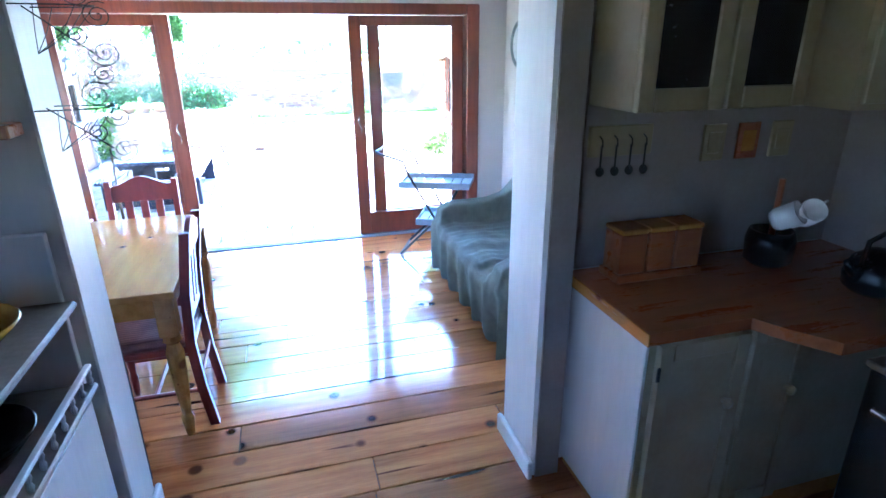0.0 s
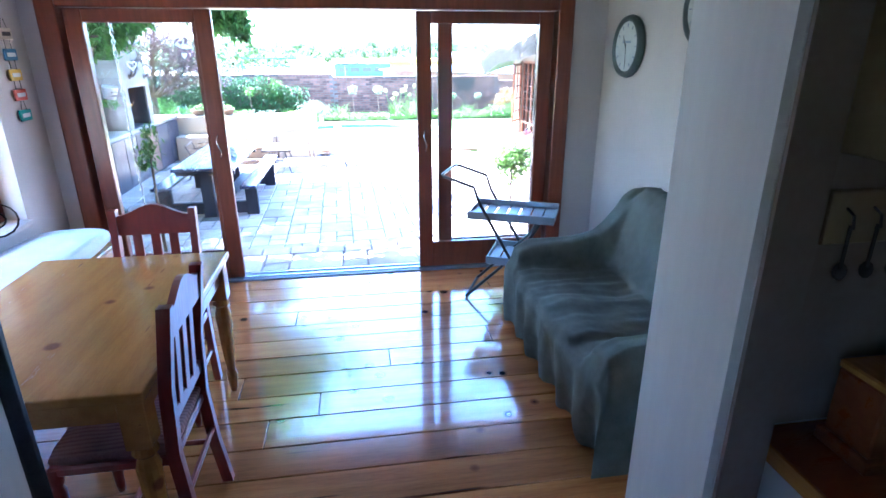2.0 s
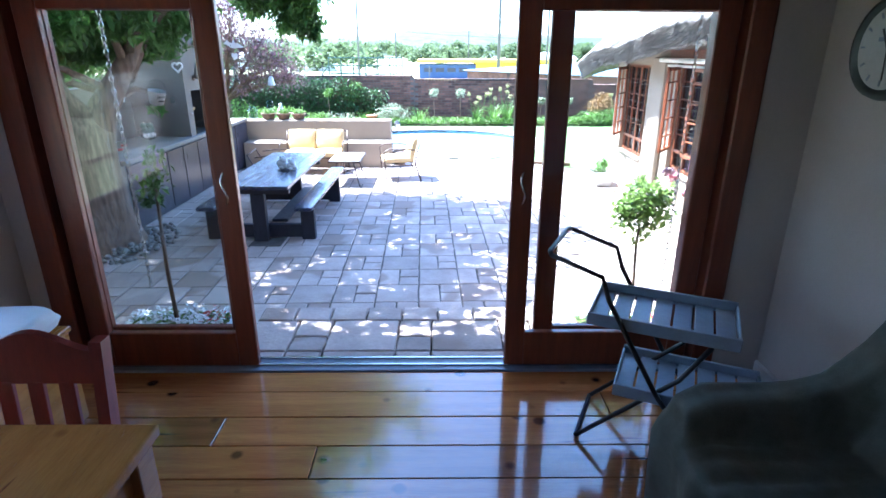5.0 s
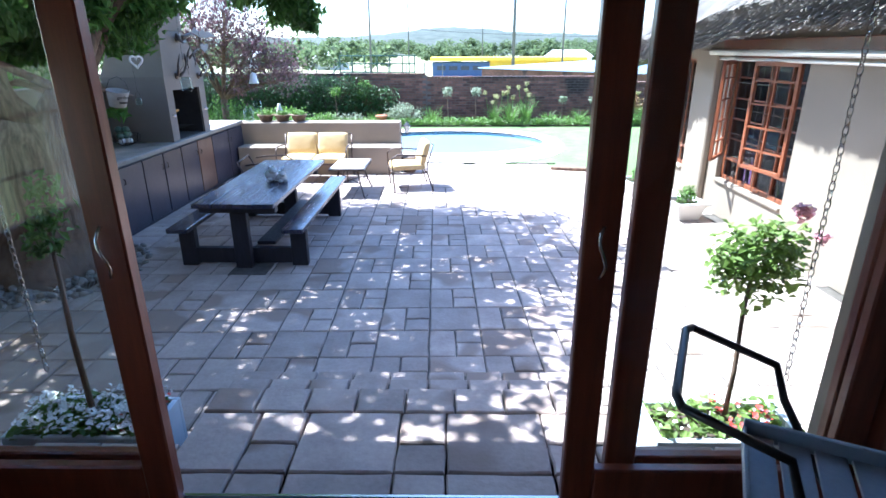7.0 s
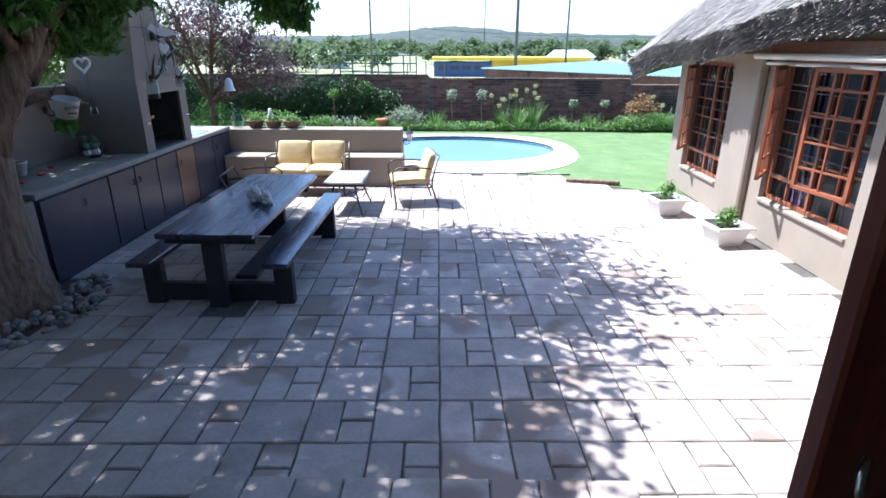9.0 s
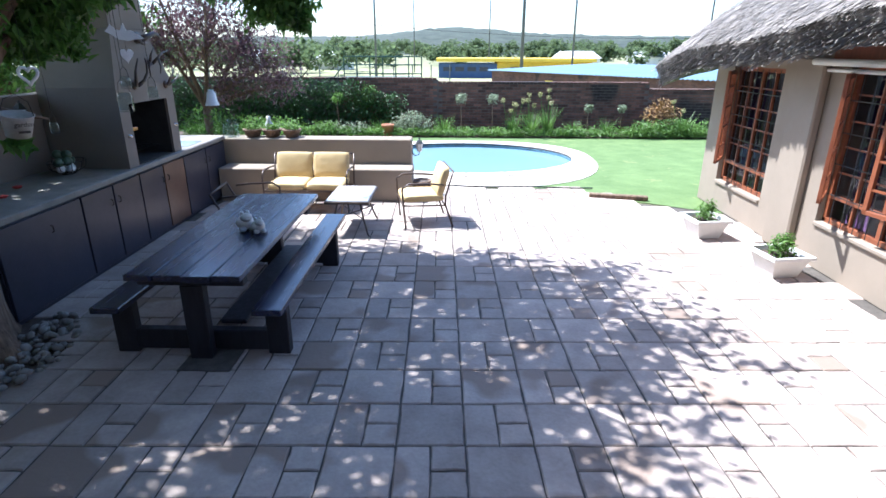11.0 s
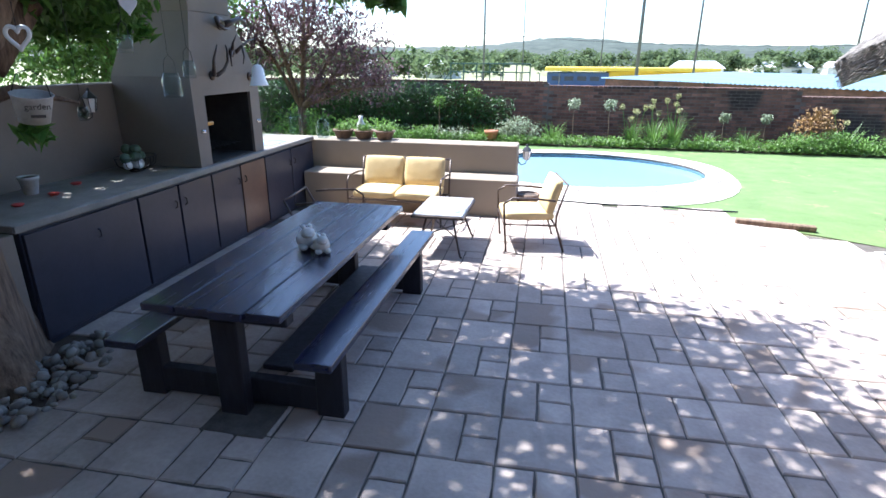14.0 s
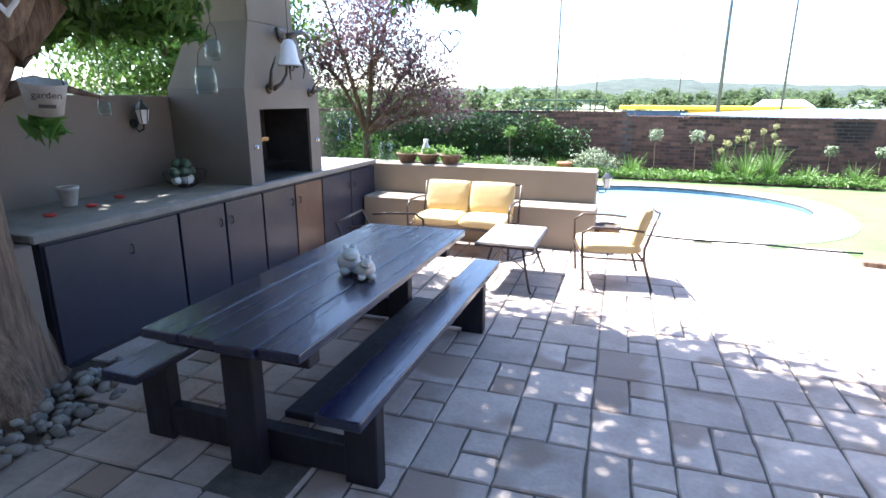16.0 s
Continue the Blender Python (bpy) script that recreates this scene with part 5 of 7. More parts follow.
for j in range(nyy):
    for i in range(nxx):
        bm.faces.new((grid[j][i], grid[j][i + 1], grid[j + 1][i + 1], grid[j + 1][i]))
RIDGE = material("wooded_ridge", (0.045, 0.055, 0.034), (0.010, 0.017, 0.010), scale=0.09, rough=1.0, bump=0.0, fine=0.30)
structure("backdrop", bm, RIDGE, "long wooded ridge on the horizon", "hills", smooth=True)
HOUSE_WHITE = material("white_house_wall", (0.75, 0.73, 0.68), (0.66, 0.64, 0.6), scale=1, rough=0.8, bump=0.02)
HOUSE_ROOF = material("grey_house_roof", (0.45, 0.45, 0.46), (0.36, 0.35, 0.35), scale=1, rough=0.7, bump=0.05)
for x, y, w in ((-26, 128, 8), (26, 132, 9), (48, 150, 10), (-44, 140, 9), (70, 170, 12)):
    t = thing("house", pose(x, y, -2.4), "small white house with a grey roof far off", "house", "far houses")
    part("wall", box(-w / 2, w / 2, -3, 3, 0, 2.4), HOUSE_WHITE, t)
    bm = bmesh.new()
    v = [bm.verts.new(c) for c in ((-w / 2 - 0.3, -3.4, 2.4), (w / 2 + 0.3, -3.4, 2.4), (w / 2 + 0.3, 3.4, 2.4), (-w / 2 - 0.3, 3.4, 2.4), (-w / 2 + 1, 0, 3.8), (w / 2 - 1, 0, 3.8))]
    for f in ((0, 1, 5, 4), (2, 3, 4, 5), (1, 2, 5), (3, 0, 4), (3, 2, 1, 0)):
        bm.faces.new([v[i] for i in f])
    part("roof", bm, HOUSE_ROOF, t)
    for x0 in (-w / 4, w / 4):
        part("window", box(x0 - 0.5, x0 + 0.5, -3.05, -2.98, 0.9, 1.8), BLACK, t)

# ---- dining room ----
def turned_leg(h, r):
    prof = [(0.016, 0), (0.022, 0.03), (0.030, 0.10), (0.020, 0.13), (0.024, 0.16), (r * 0.8, h * 0.35), (r, h * 0.62), (r * 0.7, h * 0.68), (r * 1.05, h * 0.70), (r * 0.9, h * 0.74)]
    bm = lathe(prof, 12)
    add_box(bm, -r, r, -r, r, h * 0.74, h, 0.003)
    return bm


def dining_table():
    t = thing("dining_table", pose(-0.90, 3.0, 0), "varnished knotty pine dining table with turned legs", "table")
    part("tabletop", box(-0.43, 0.43, -0.62, 0.62, 0.735, 0.77, 0.006, seg=2), PINE, t)
    part("apron", box(-0.37, 0.37, -0.56, -0.54, 0.63, 0.735, 0.002), PINE, t), part("apron", box(-0.37, 0.37, 0.54, 0.56, 0.63, 0.735, 0.002), PINE, t)
    part("apron", box(-0.39, -0.37, -0.53, 0.53, 0.63, 0.735, 0.002), PINE, t), part("apron", box(0.37, 0.39, -0.53, 0.53, 0.63, 0.735, 0.002), PINE, t)
    for x in (-0.375, 0.375):
        for y in (-0.555, 0.555):
            part("leg", turned_leg(0.735, 0.04), PINE, t, smooth=False, at=pose(x, y, 0))


dining_table()


def dining_chair(m, label):
    c = thing("dining_chair", m, label, "chair", "chairs round the table")
    for x in (-0.185, 0.185):
        bm = bmesh.new()
        pts = [(0.235, 0.0), (0.205, 0.22), (0.19, 0.45), (0.205, 0.70), (0.245, 0.985)]
        for (ya, za), (yb, zb) in zip(pts, pts[1:]):
            vs = [bm.verts.new((x + sx * 0.017, y + sy * 0.021, z)) for y, z in ((ya, za), (yb, zb)) for sx, sy in ((-1, -1), (1, -1), (1, 1), (-1, 1))]
            for f in ((0, 1, 5, 4), (1, 2, 6, 5), (2, 3, 7, 6), (3, 0, 4, 7), (0, 3, 2, 1), (4, 5, 6, 7)):
                bm.faces.new([vs[i] for i in f])
        bmesh.ops.remove_doubles(bm, verts=bm.verts[:], dist=1e-4)
        part("back_post", bm, RED_WOOD, c)
        part("leg", lathe([(0.012, 0), (0.017, 0.03), (0.020, 0.1), (0.015, 0.13), (0.021, 0.2), (0.024, 0.34), (0.017, 0.36), (0.024, 0.38), (0.024, 0.43)], 10), RED_WOOD, c, at=pose(x, -0.19, 0), smooth=True)
        part("stretcher", tube([(x, -0.19, 0.20), (x, 0.20, 0.20)], 0.011, 6), RED_WOOD, c)
    part("stretcher", tube([(-0.185, 0.0, 0.20), (0.185, 0.0, 0.20)], 0.011, 6), RED_WOOD, c)
    part("stretcher", tube([(-0.18, 0.208, 0.27), (0.18, 0.208, 0.27)], 0.011, 6), RED_WOOD, c)
    # arched crest rail
    n = 14
    bm = bmesh.new()
    rows = []
    for k in range(n + 1):
        s = k / n
        x = -0.17 + 0.34 * s
        top = 0.955 + 0.055 * math.sin(math.pi * s) ** 2
        yb = 0.232
        rows.append([bm.verts.new((x, yb - 0.012, 0.86)), bm.verts.new((x, yb + 0.012, 0.86)), bm.verts.new((x, yb + 0.022, top)), bm.verts.new((x, yb - 0.002, top))])
    for a, b in zip(rows, rows[1:]):
        for i in range(4):
            bm.faces.new((a[i], a[(i + 1) % 4], b[(i + 1) % 4], b[i]))
    bm.faces.new(rows[0]), bm.faces.new(rows[-1])
    part("crest_rail", bm, RED_WOOD, c)
    part("lower_rail", box(-0.17, 0.17, 0.185, 0.207, 0.545, 0.595, 0.003), RED_WOOD, c)
    for x in (-0.085, 0.0, 0.085):
        bm = box(x - 0.022, x + 0.022, -0.007, 0.007, -0.14, 0.14, 0.002, pose(0, 0.214, 0.725, -5, 0, 0))
        part("slat", bm, RED_WOOD, c)
    part("seat_rail", box(-0.20, 0.20, -0.205, 0.195, 0.405, 0.44, 0.006), RED_WOOD, c)
    part("seat", pillow(0.40, 0.40, 0.055), STRIPED, c, "striped maroon padded seat", smooth=True, at=pose(0, -0.005, 0.462))
    return c


dining_chair(pose(-0.655, 2.69, 0, 0, 0, -90), "red-stained wooden dining chair with a striped seat beside the table")
dining_chair(pose(-0.82, 3.455, 0), "red-stained wooden dining chair pushed in at the table's end")

bench = thing("daybed", pose(-1.67, 3.82, 0), "pine window bench with a pale blue cushion", "bench")
part("base", box(-0.215, 0.215, -0.88, 0.88, 0.0, 0.47, 0.006), PINE, bench)
part("seat_board", box(-0.218, 0.225, -0.89, 0.89, 0.472, 0.50, 0.006), PINE, bench)
part("cushion", pillow(0.45, 1.78, 0.13, 0.3, 12), DAYBED, bench, "pale blue padded cushion", smooth=True, at=pose(0.0, 0, 0.565))


def sofa():
    s = thing("sofa", pose(0, 0, 0), "two-seat sofa covered with a draped grey-green throw", "sofa")
    seat = [(1.145, 0.05), (1.12, 0.22), (1.115, 0.38), (1.14, 0.435), (1.24, 0.455), (1.42, 0.44), (1.60, 0.425), (1.72, 0.44), (1.78, 0.56), (1.82, 0.72), (1.86, 0.86), (1.93, 0.93), (2.01, 0.92), (2.055, 0.84), (2.06, 0.45), (2.06, 0.06)]
    arm = [(1.145, 0.05), (1.13, 0.26), (1.13, 0.43), (1.155, 0.53), (1.24, 0.575), (1.42, 0.585), (1.56, 0.60), (1.68, 0.625), (1.74, 0.67), (1.80, 0.74), (1.86, 0.84), (1.93, 0.89), (2.01, 0.88), (2.055, 0.80), (2.06, 0.45), (2.06, 0.06)]
    ends = [(x, 0.05) for x, z in arm]
    bm = bmesh.new()
    rows, y0, y1, n = [], 2.60, 4.18, 120
    def blend(a, b, k):
        k = max(0.0, min(1.0, k))
        k = k * k * (3 - 2 * k)
        return [((1 - k) * p[0] + k * q[0], (1 - k) * p[1] + k * q[1]) for p, q in zip(a, b)]
    for i in range(n + 1):
        y = y0 + (y1 - y0) * i / n
        d = min(y - y0, y1 - y)
        prof = blend(arm, seat, (d - 0.20) / 0.07)
        if d < 0.09:
            k = max(0.0, d / 0.09) ** 0.38
            prof = [(x, 0.05 + (z - 0.05) * k) for x, z in prof]
        # subdivide the profile
        fine = []
        for (xa, za), (xb, zb) in zip(prof, prof[1:]):
            for q in range(4):
                fine.append((xa + (xb - xa) * q / 4, za + (zb - za) * q / 4))
        fine.append(prof[-1])
        row = []
        for x, z in fine:
            fold = 0.0
            if x < 1.16 and z < 0.45:
                fold = 0.028 * (1 - z / 0.5) * math.sin(y * 26 + 2.2 * noise.noise(Vector((y * 3, 0, 0)))) - 0.012
            w = Vector((x * 4, y * 5, z * 5))
            wrinkle = 0.020 * noise.noise(w * 1.3) + 0.017 * noise.noise(Vector((x * 3, y * 16, z * 3)))
            row.append(bm.verts.new((x + fold + wrinkle * 0.5, y + 0.01 * noise.noise(w + Vector((9, 0, 0))), max(0.03, z + wrinkle + (0.012 * math.sin(y * 9) if z < 0.06 else 0)))))
        rows.append(row)
    for a, b in zip(rows, rows[1:]):
        for i in range(len(a) - 1):
            bm.faces.new((a[i], a[i + 1], b[i + 1], b[i]))
    bm.faces.new(rows[0]), bm.faces.new(rows[-1])
    part("throw", bm, THROW, s, "loose grey-green cloth throw", smooth=True)
    for x in (1.22, 1.98):
        for y in (2.70, 4.08):
            part("foot", lathe([(0.02, 0), (0.028, 0.05), (0.028, 0.08)], 10), DOOR_WOOD, s, at=pose(x, y, 0))


sofa()


def trolley():
    t = thing("serving_trolley", pose(1.285, 4.55, -0.0, 0, 0, -25), "folding serving trolley with black tube legs and grey slatted trays", "trolley")
    for v in (-0.205, 0.205):
        part("leg", tube([(-0.47, v, 0.905), (-0.25, v, 0.84), (-0.215, v, 0.74), (0.02, v, 0.34), (0.28, v, 0.0)], 0.011, 8), BLACK_METAL, t, smooth=True)
        part("leg", tube([(0.20, v * 0.85, 0.60), (0.10, v * 0.85, 0.42), (-0.30, v * 0.85, 0.015)], 0.011, 8), BLACK_METAL, t, smooth=True)
    part("handle", tube([(-0.47, -0.205, 0.905), (-0.485, -0.17, 0.91), (-0.485, 0.17, 0.91), (-0.47, 0.205, 0.905)], 0.011, 8), BLACK_METAL, t, smooth=True)
    part("foot_bar", tube([(-0.30, -0.174, 0.015), (-0.30, 0.174, 0.015)], 0.011, 8), BLACK_METAL, t)
    part("foot_bar", tube([(0.28, -0.205, 0.011), (0.28, 0.205, 0.011)], 0.011, 8), BLACK_METAL, t)
    for z, u0 in ((0.62, -0.30), (0.30, -0.16)):
        tray = sub("tray", pose(0, 0, z), "grey painted slatted tray", t)
        for v in (-0.185, 0.185):
            part("side", box(u0, u0 + 0.60, v - 0.008, v + 0.008, -0.012, 0.045, 0.003), SLATE_SLAT, tray)
        for k in range(7):
            part("slat", box(u0 + 0.004 + k * 0.0846, u0 + 0.004 + k * 0.0846 + 0.074, -0.177, 0.177, -0.004, 0.006, 0.002), SLATE_SLAT, tray)
        for u in (u0 - 0.002, u0 + 0.592):
            part("end", box(u, u + 0.010, -0.177, 0.177, -0.004, 0.03, 0.002), SLATE_SLAT, tray)


trolley()

CLOCK_FACE = material("pale_clock_face", (0.55, 0.55, 0.52), (0.42, 0.43, 0.41), rough=0.5, bump=0.02)
for y, z in ((4.66, 1.74), (3.80, 1.93)):
    c = thing("wall_clock", pose(2.098, y, z, 0, -90, 0), "round wall clock with a dark green-grey rim and pale face", "clock", "round wall clocks")
    part("rim", lathe([(0.0, 0), (0.20, 0.0), (0.205, 0.02), (0.195, 0.045), (0.175, 0.05), (0.16, 0.03), (0.0, 0.028)], 40), material("clock_rim_paint", (0.05, 0.065, 0.06), (0.03, 0.04, 0.037), rough=0.4), c, "dark rim", smooth=True)
    part("face", lathe([(0.0, 0.03), (0.165, 0.03), (0.165, 0.033), (0.0, 0.034)], 32), CLOCK_FACE, c, "pale face")
    for k in range(12):
        part("hour_mark", box(-0.004, 0.004, 0.125, 0.148, 0.034, 0.037, 0, pose(0, 0, 0, 0, 0, 30 * k)), SLATE_SLAT, c)
    part("minute_pointer", box(-0.003, 0.003, -0.02, 0.125, 0.038, 0.040, 0, pose(0, 0, 0, 0, 0, 95)), BLACK_METAL, c)
    part("hour_pointer", box(-0.004, 0.004, -0.02, 0.08, 0.041, 0.043, 0, pose(0, 0, 0, 0, 0, -60)), BLACK_METAL, c)
    part("lettering", box(-0.06, 0.06, -0.008, 0.008, 0.034, 0.036, 0, pose(0.03, 0, 0, 0, 0, 90)), SLATE_SLAT, c)

signs = thing("hanging_signs", pose(-1.885, 4.85, 0), "string of five small coloured wooden word signs on chain", "wall sign")
for k, (z, col) in enumerate(((1.82, (0.62, 0.56, 0.42)), (1.70, (0.07, 0.20, 0.36)), (1.58, (0.72, 0.46, 0.05)), (1.46, (0.62, 0.10, 0.06)), (1.335, (0.02, 0.33, 0.32)))):
    mat = material("sign_paint", col, tuple(c * 0.7 for c in col), scale=12, rough=0.6)
    b = part("board", box(-0.006, 0.006, -0.065, 0.065, z - 0.034, z + 0.034, 0.003), mat, signs, ("cream", "blue", "yellow", "red", "teal")[k] + " painted wooden board")
    part("lettering", box(0.006, 0.009, -0.042, 0.042, z - 0.012, z + 0.012), WHITE_PAINT if k else BLACK_METAL, b)
    for y in (-0.03, 0.03):
        part("chain", tube([(0, y, z + 0.034), (0, y * (0.4 if k in (0, 4) else 1), z + 0.088)], 0.002, 4), BLACK_METAL, signs)
poster = thing("letter_board", pose(-1.892, 4.56, 1.78), "pale board with rows of grey hand lettering", "wall sign")
part("board", box(-0.006, 0.004, -0.15, 0.15, -0.17, 0.17, 0.002), WHITE_PAINT, poster)
for k in range(5):
    part("lettering", box(0.004, 0.007, -0.12 + 0.02 * (k % 2), 0.11 - 0.03 * (k % 3), 0.10 - 0.06 * k, 0.128 - 0.06 * k), SLATE_SLAT, poster)

NAVY = material("navy_curtain_cloth", (0.022, 0.026, 0.045), (0.012, 0.014, 0.026), scale=6, rough=0.85, bump=0.15, fine=120)
bm = bmesh.new()
rings = []
for z in (0.02, 0.5, 1.0, 1.5, 2.0, 2.35):
    ring = []
    for k in range(36):
        a = k * 2 * math.pi / 36
        r = 1 + 0.10 * math.sin(a * 9 + z * 0.8) + 0.03 * math.sin(z * 5)
        ring.append(bm.verts.new((-0.745 + 0.10 * r * math.cos(a), 2.135 + 0.085 * r * math.sin(a), z)))
    rings.append(ring)
for r0, r1 in zip(rings, rings[1:]):
    for k in range(36):
        bm.faces.new((r0[k], r0[(k + 1) % 36], r1[(k + 1) % 36], r1[k]))
bm.faces.new(rings[0]), bm.faces.new(rings[-1])
tagged(part("curtain", bm, NAVY, smooth=True), "dark navy cloth curtain gathered beside the opening", "curtain")


def spiral(cx, cy, cz, r, turns, plane, start=0.0):
    pts = []
    for k in range(int(turns * 16) + 1):
        a = start + k * 2 * math.pi / 16
        rr = r * (1 - k / (turns * 16 + 2))
        u, v = rr * math.cos(a), rr * math.sin(a)
        pts.append((cx + u * plane[0], cy + u * plane[1], cz + v))
    return pts


for z in (1.80, 1.53):
    w = thing("wire_ornament", pose(-0.598, 1.88, z, 0, 0, 0) @ Matrix.Diagonal((0.95, 0.75, 0.82, 1)), "curled iron wire basket ornament on the opening's side", "ornament", "wire ornaments")
    part("hoop", tube([(0.0 + 0.19 * math.sin(math.pi * k / 12), 0.10 * math.cos(math.pi * k / 12), 0.06) for k in range(13)], 0.0025, 5), WIRE, w)
    part("hoop", tube([(0.0 + 0.16 * math.sin(math.pi * k / 12), 0.02, 0.06 - 0.15 * math.sin(math.pi * k / 12)) for k in range(13)], 0.0025, 5), WIRE, w)
    for k in range(5):
        a = math.pi * (k + 0.5) / 5
        part("rib", tube([(0.19 * math.sin(a), 0.10 * math.cos(a), 0.06), (0.13 * math.sin(a), 0.06 * math.cos(a), -0.02), (0.02, 0.0, -0.09)], 0.0015, 4), WIRE, w)
    for k, (x, zz, r) in enumerate(((0.14, 0.10, 0.05), (0.20, 0.03, 0.045), (0.12, -0.03, 0.04), (0.20, -0.09, 0.045), (0.17, 0.17, 0.035))):
        part("scroll", tube(spiral(x, 0.03 * (-1) ** k, zz, r, 2.2, (0.9, 0.4), k), 0.002, 4), WIRE, w)

# ---- kitchen ----
unit = thing("kitchen_cabinet", pose(1.08, 1.29, 0), "cream painted kitchen base cabinet with white end panel", "cabinet")
part("body", box(0.0, 1.20, 0.0, 0.49, 0.10, 0.875, 0.003), CREAM_PAINT, unit)
part("end_panel", box(-0.014, -0.001, 0.0, 0.49, 0.06, 0.875, 0.003), WHITE_PAINT, unit, "white painted end panel")
part("plinth", box(0.01, 1.20, 0.02, 0.49, -0.001, 0.098, 0.003), PINE, unit)
for a, b in ((0.02, 0.36), (0.38, 0.62)):
    d = part("door", box(a, b, -0.02, -0.001, 0.12, 0.86, 0.004), CREAM_PAINT, unit)
    for x0, x1, z0, z1 in ((a, a + 0.05, 0.12, 0.86), (b - 0.05, b, 0.12, 0.86), (a + 0.05, b - 0.05, 0.12, 0.18), (a + 0.05, b - 0.05, 0.80, 0.86)):
        part("door_frame", box(x0, x1, -0.030, -0.0205, z0, z1, 0.003), CREAM_PAINT, d)
    part("knob", lathe([(0.0, 0), (0.010, 0.0), (0.009, 0.012), (0.018, 0.02), (0.016, 0.032), (0.0, 0.036)], 12), CREAM_PAINT, d, at=pose(b - 0.07, -0.030, 0.62, 90, 0, 0), smooth=True)
part("hinge", box(0.012, 0.024, -0.034, -0.0305, 0.74, 0.79), BLACK_METAL, unit)
worktop = part("kitchen_worktop", prism([(1.045, 1.255), (1.42, 1.255), (1.47, 1.16), (1.55, 1.05), (2.29, 1.05), (2.29, 1.782), (1.045, 1.782)], 0.878, 0.918), WORKTOP)
tagged(worktop, "oiled wooden kitchen worktop with a stepped front", "worktop")
part("edge_strip", box(1.038, 1.0445, 1.25, 1.78, 0.876, 0.919, 0.002), PINE, worktop, "pale worn wooden edge strip")
stove = thing("stove", pose(1.80, 0.72, 0), "dark kitchen stove with a steel front rail", "stove")
part("body", box(-0.20, 0.49, -0.30, 0.28, 0.0, 0.86, 0.01), BLACK, stove)
part("hob", box(-0.21, 0.49, -0.31, 0.29, 0.862, 0.885, 0.004), CHROME, stove, "steel hob plate")
part("rail", tube([(-0.23, -0.22, 0.76), (-0.23, 0.22, 0.76)], 0.010, 8), CHROME, stove)
upper = thing("wall_cabinet", pose(1.08, 1.50, 1.54), "cream wall cabinet with two glazed doors", "cabinet")
part("body", box(0.0, 0.64, 0.02, 0.28, 0.0, 0.95, 0.003), CREAM_PAINT, upper)
for a, b in ((0.0, 0.315), (0.325, 0.64)):
    d = sub("door", pose(0, 0, 0), "cream glazed cabinet door", upper)
    for x0, x1, z0, z1 in ((a, a + 0.06, 0.0, 0.95), (b - 0.06, b, 0.0, 0.95), (a + 0.06, b - 0.06, 0.0, 0.07), (a + 0.06, b - 0.06, 0.88, 0.95)):
        part("frame", box(x0, x1, -0.004, 0.019, z0, z1, 0.004), CREAM_PAINT, d)
    part("pane", box(a + 0.06, b - 0.06, 0.005, 0.010, 0.07, 0.88), BLACK, d, "dark glass pane")
corner = thing("corner_wall_cabinet", pose(1.725, 1.34, 1.54), "cream corner wall cabinet with a panelled door", "cabinet")
part("body", prism([(0.0, 0.0), (0.55, -0.10), (0.55, 0.44), (0.0, 0.44)], 0.0, 0.95), CREAM_PAINT, corner)
part("door", box(0.02, 0.50, -0.022, -0.003, 0.02, 0.93, 0.004, pose(0, 0, 0, 0, 0, -10.3)), CREAM_PAINT, corner)
part("door_panel", box(0.09, 0.43, -0.03, -0.0225, 0.09, 0.86, 0.004, pose(0, 0, 0, 0, 0, -10.3)), CREAM_PAINT, corner)

rack = thing("hook_rack", pose(1.22, 1.783, 1.41), "pale wooden hook rack with hanging iron utensils", "hook rack")
part("board", box(-0.13, 0.13, -0.016, 0.0, -0.055, 0.055, 0.003), CREAM_PAINT, rack)
for k in range(4):
    x = -0.09 + 0.06 * k
    part("hook", tube([(x, -0.016, 0.02), (x, -0.035, 0.01), (x, -0.04, -0.015), (x, -0.03, -0.02)], 0.003, 5), BLACK_METAL, rack)
    u = part("utensil", tube([(x, -0.034, -0.01), (x, -0.034, -0.10)], 0.004, 5), BLACK_METAL, rack)
    part("utensil_head", lathe([(0.0, -0.006), (0.015, -0.004), (0.018, 0.0), (0.0, 0.004)], 10), BLACK_METAL, u, at=pose(x, -0.034, -0.105, 80, 0, 0))
for k, x in enumerate((1.63, 1.79, 1.95)):
    s = thing("wall_socket", pose(x, 1.784, 1.38), "pale square electric socket plate on the wall" if k != 1 else "small wooden square plaque on the wall", "socket" if k != 1 else "plaque")
    part("plate", box(-0.05, 0.05, -0.012, 0.0, -0.07, 0.07, 0.003), CREAM_PAINT if k != 1 else WORKTOP, s)
    part("inset", box(-0.03, 0.03, -0.015, -0.0122, -0.04, 0.04, 0.002), CREAM_PAINT if k != 1 else PINE, s)
block = thing("canister_box", pose(1.335, 1.67, 0.919), "wooden box of three storage canisters on the worktop", "canister box")
part("rack", box(-0.18, 0.18, -0.065, 0.065, 0.0, 0.03, 0.003), WORKTOP, block)
for k in range(3):
    part("canister", box(-0.172 + 0.116 * k, -0.064 + 0.116 * k, -0.055, 0.055, 0.031, 0.18, 0.004), WORKTOP, block)
    part("lid", box(-0.174 + 0.116 * k, -0.062 + 0.116 * k, -0.057, 0.057, 0.181, 0.2, 0.004), PINE, block)
pot = thing("mug_stand", pose(1.83, 1.62, 0.919), "dark crock holding a wooden mug stand with white mugs", "mug stand")
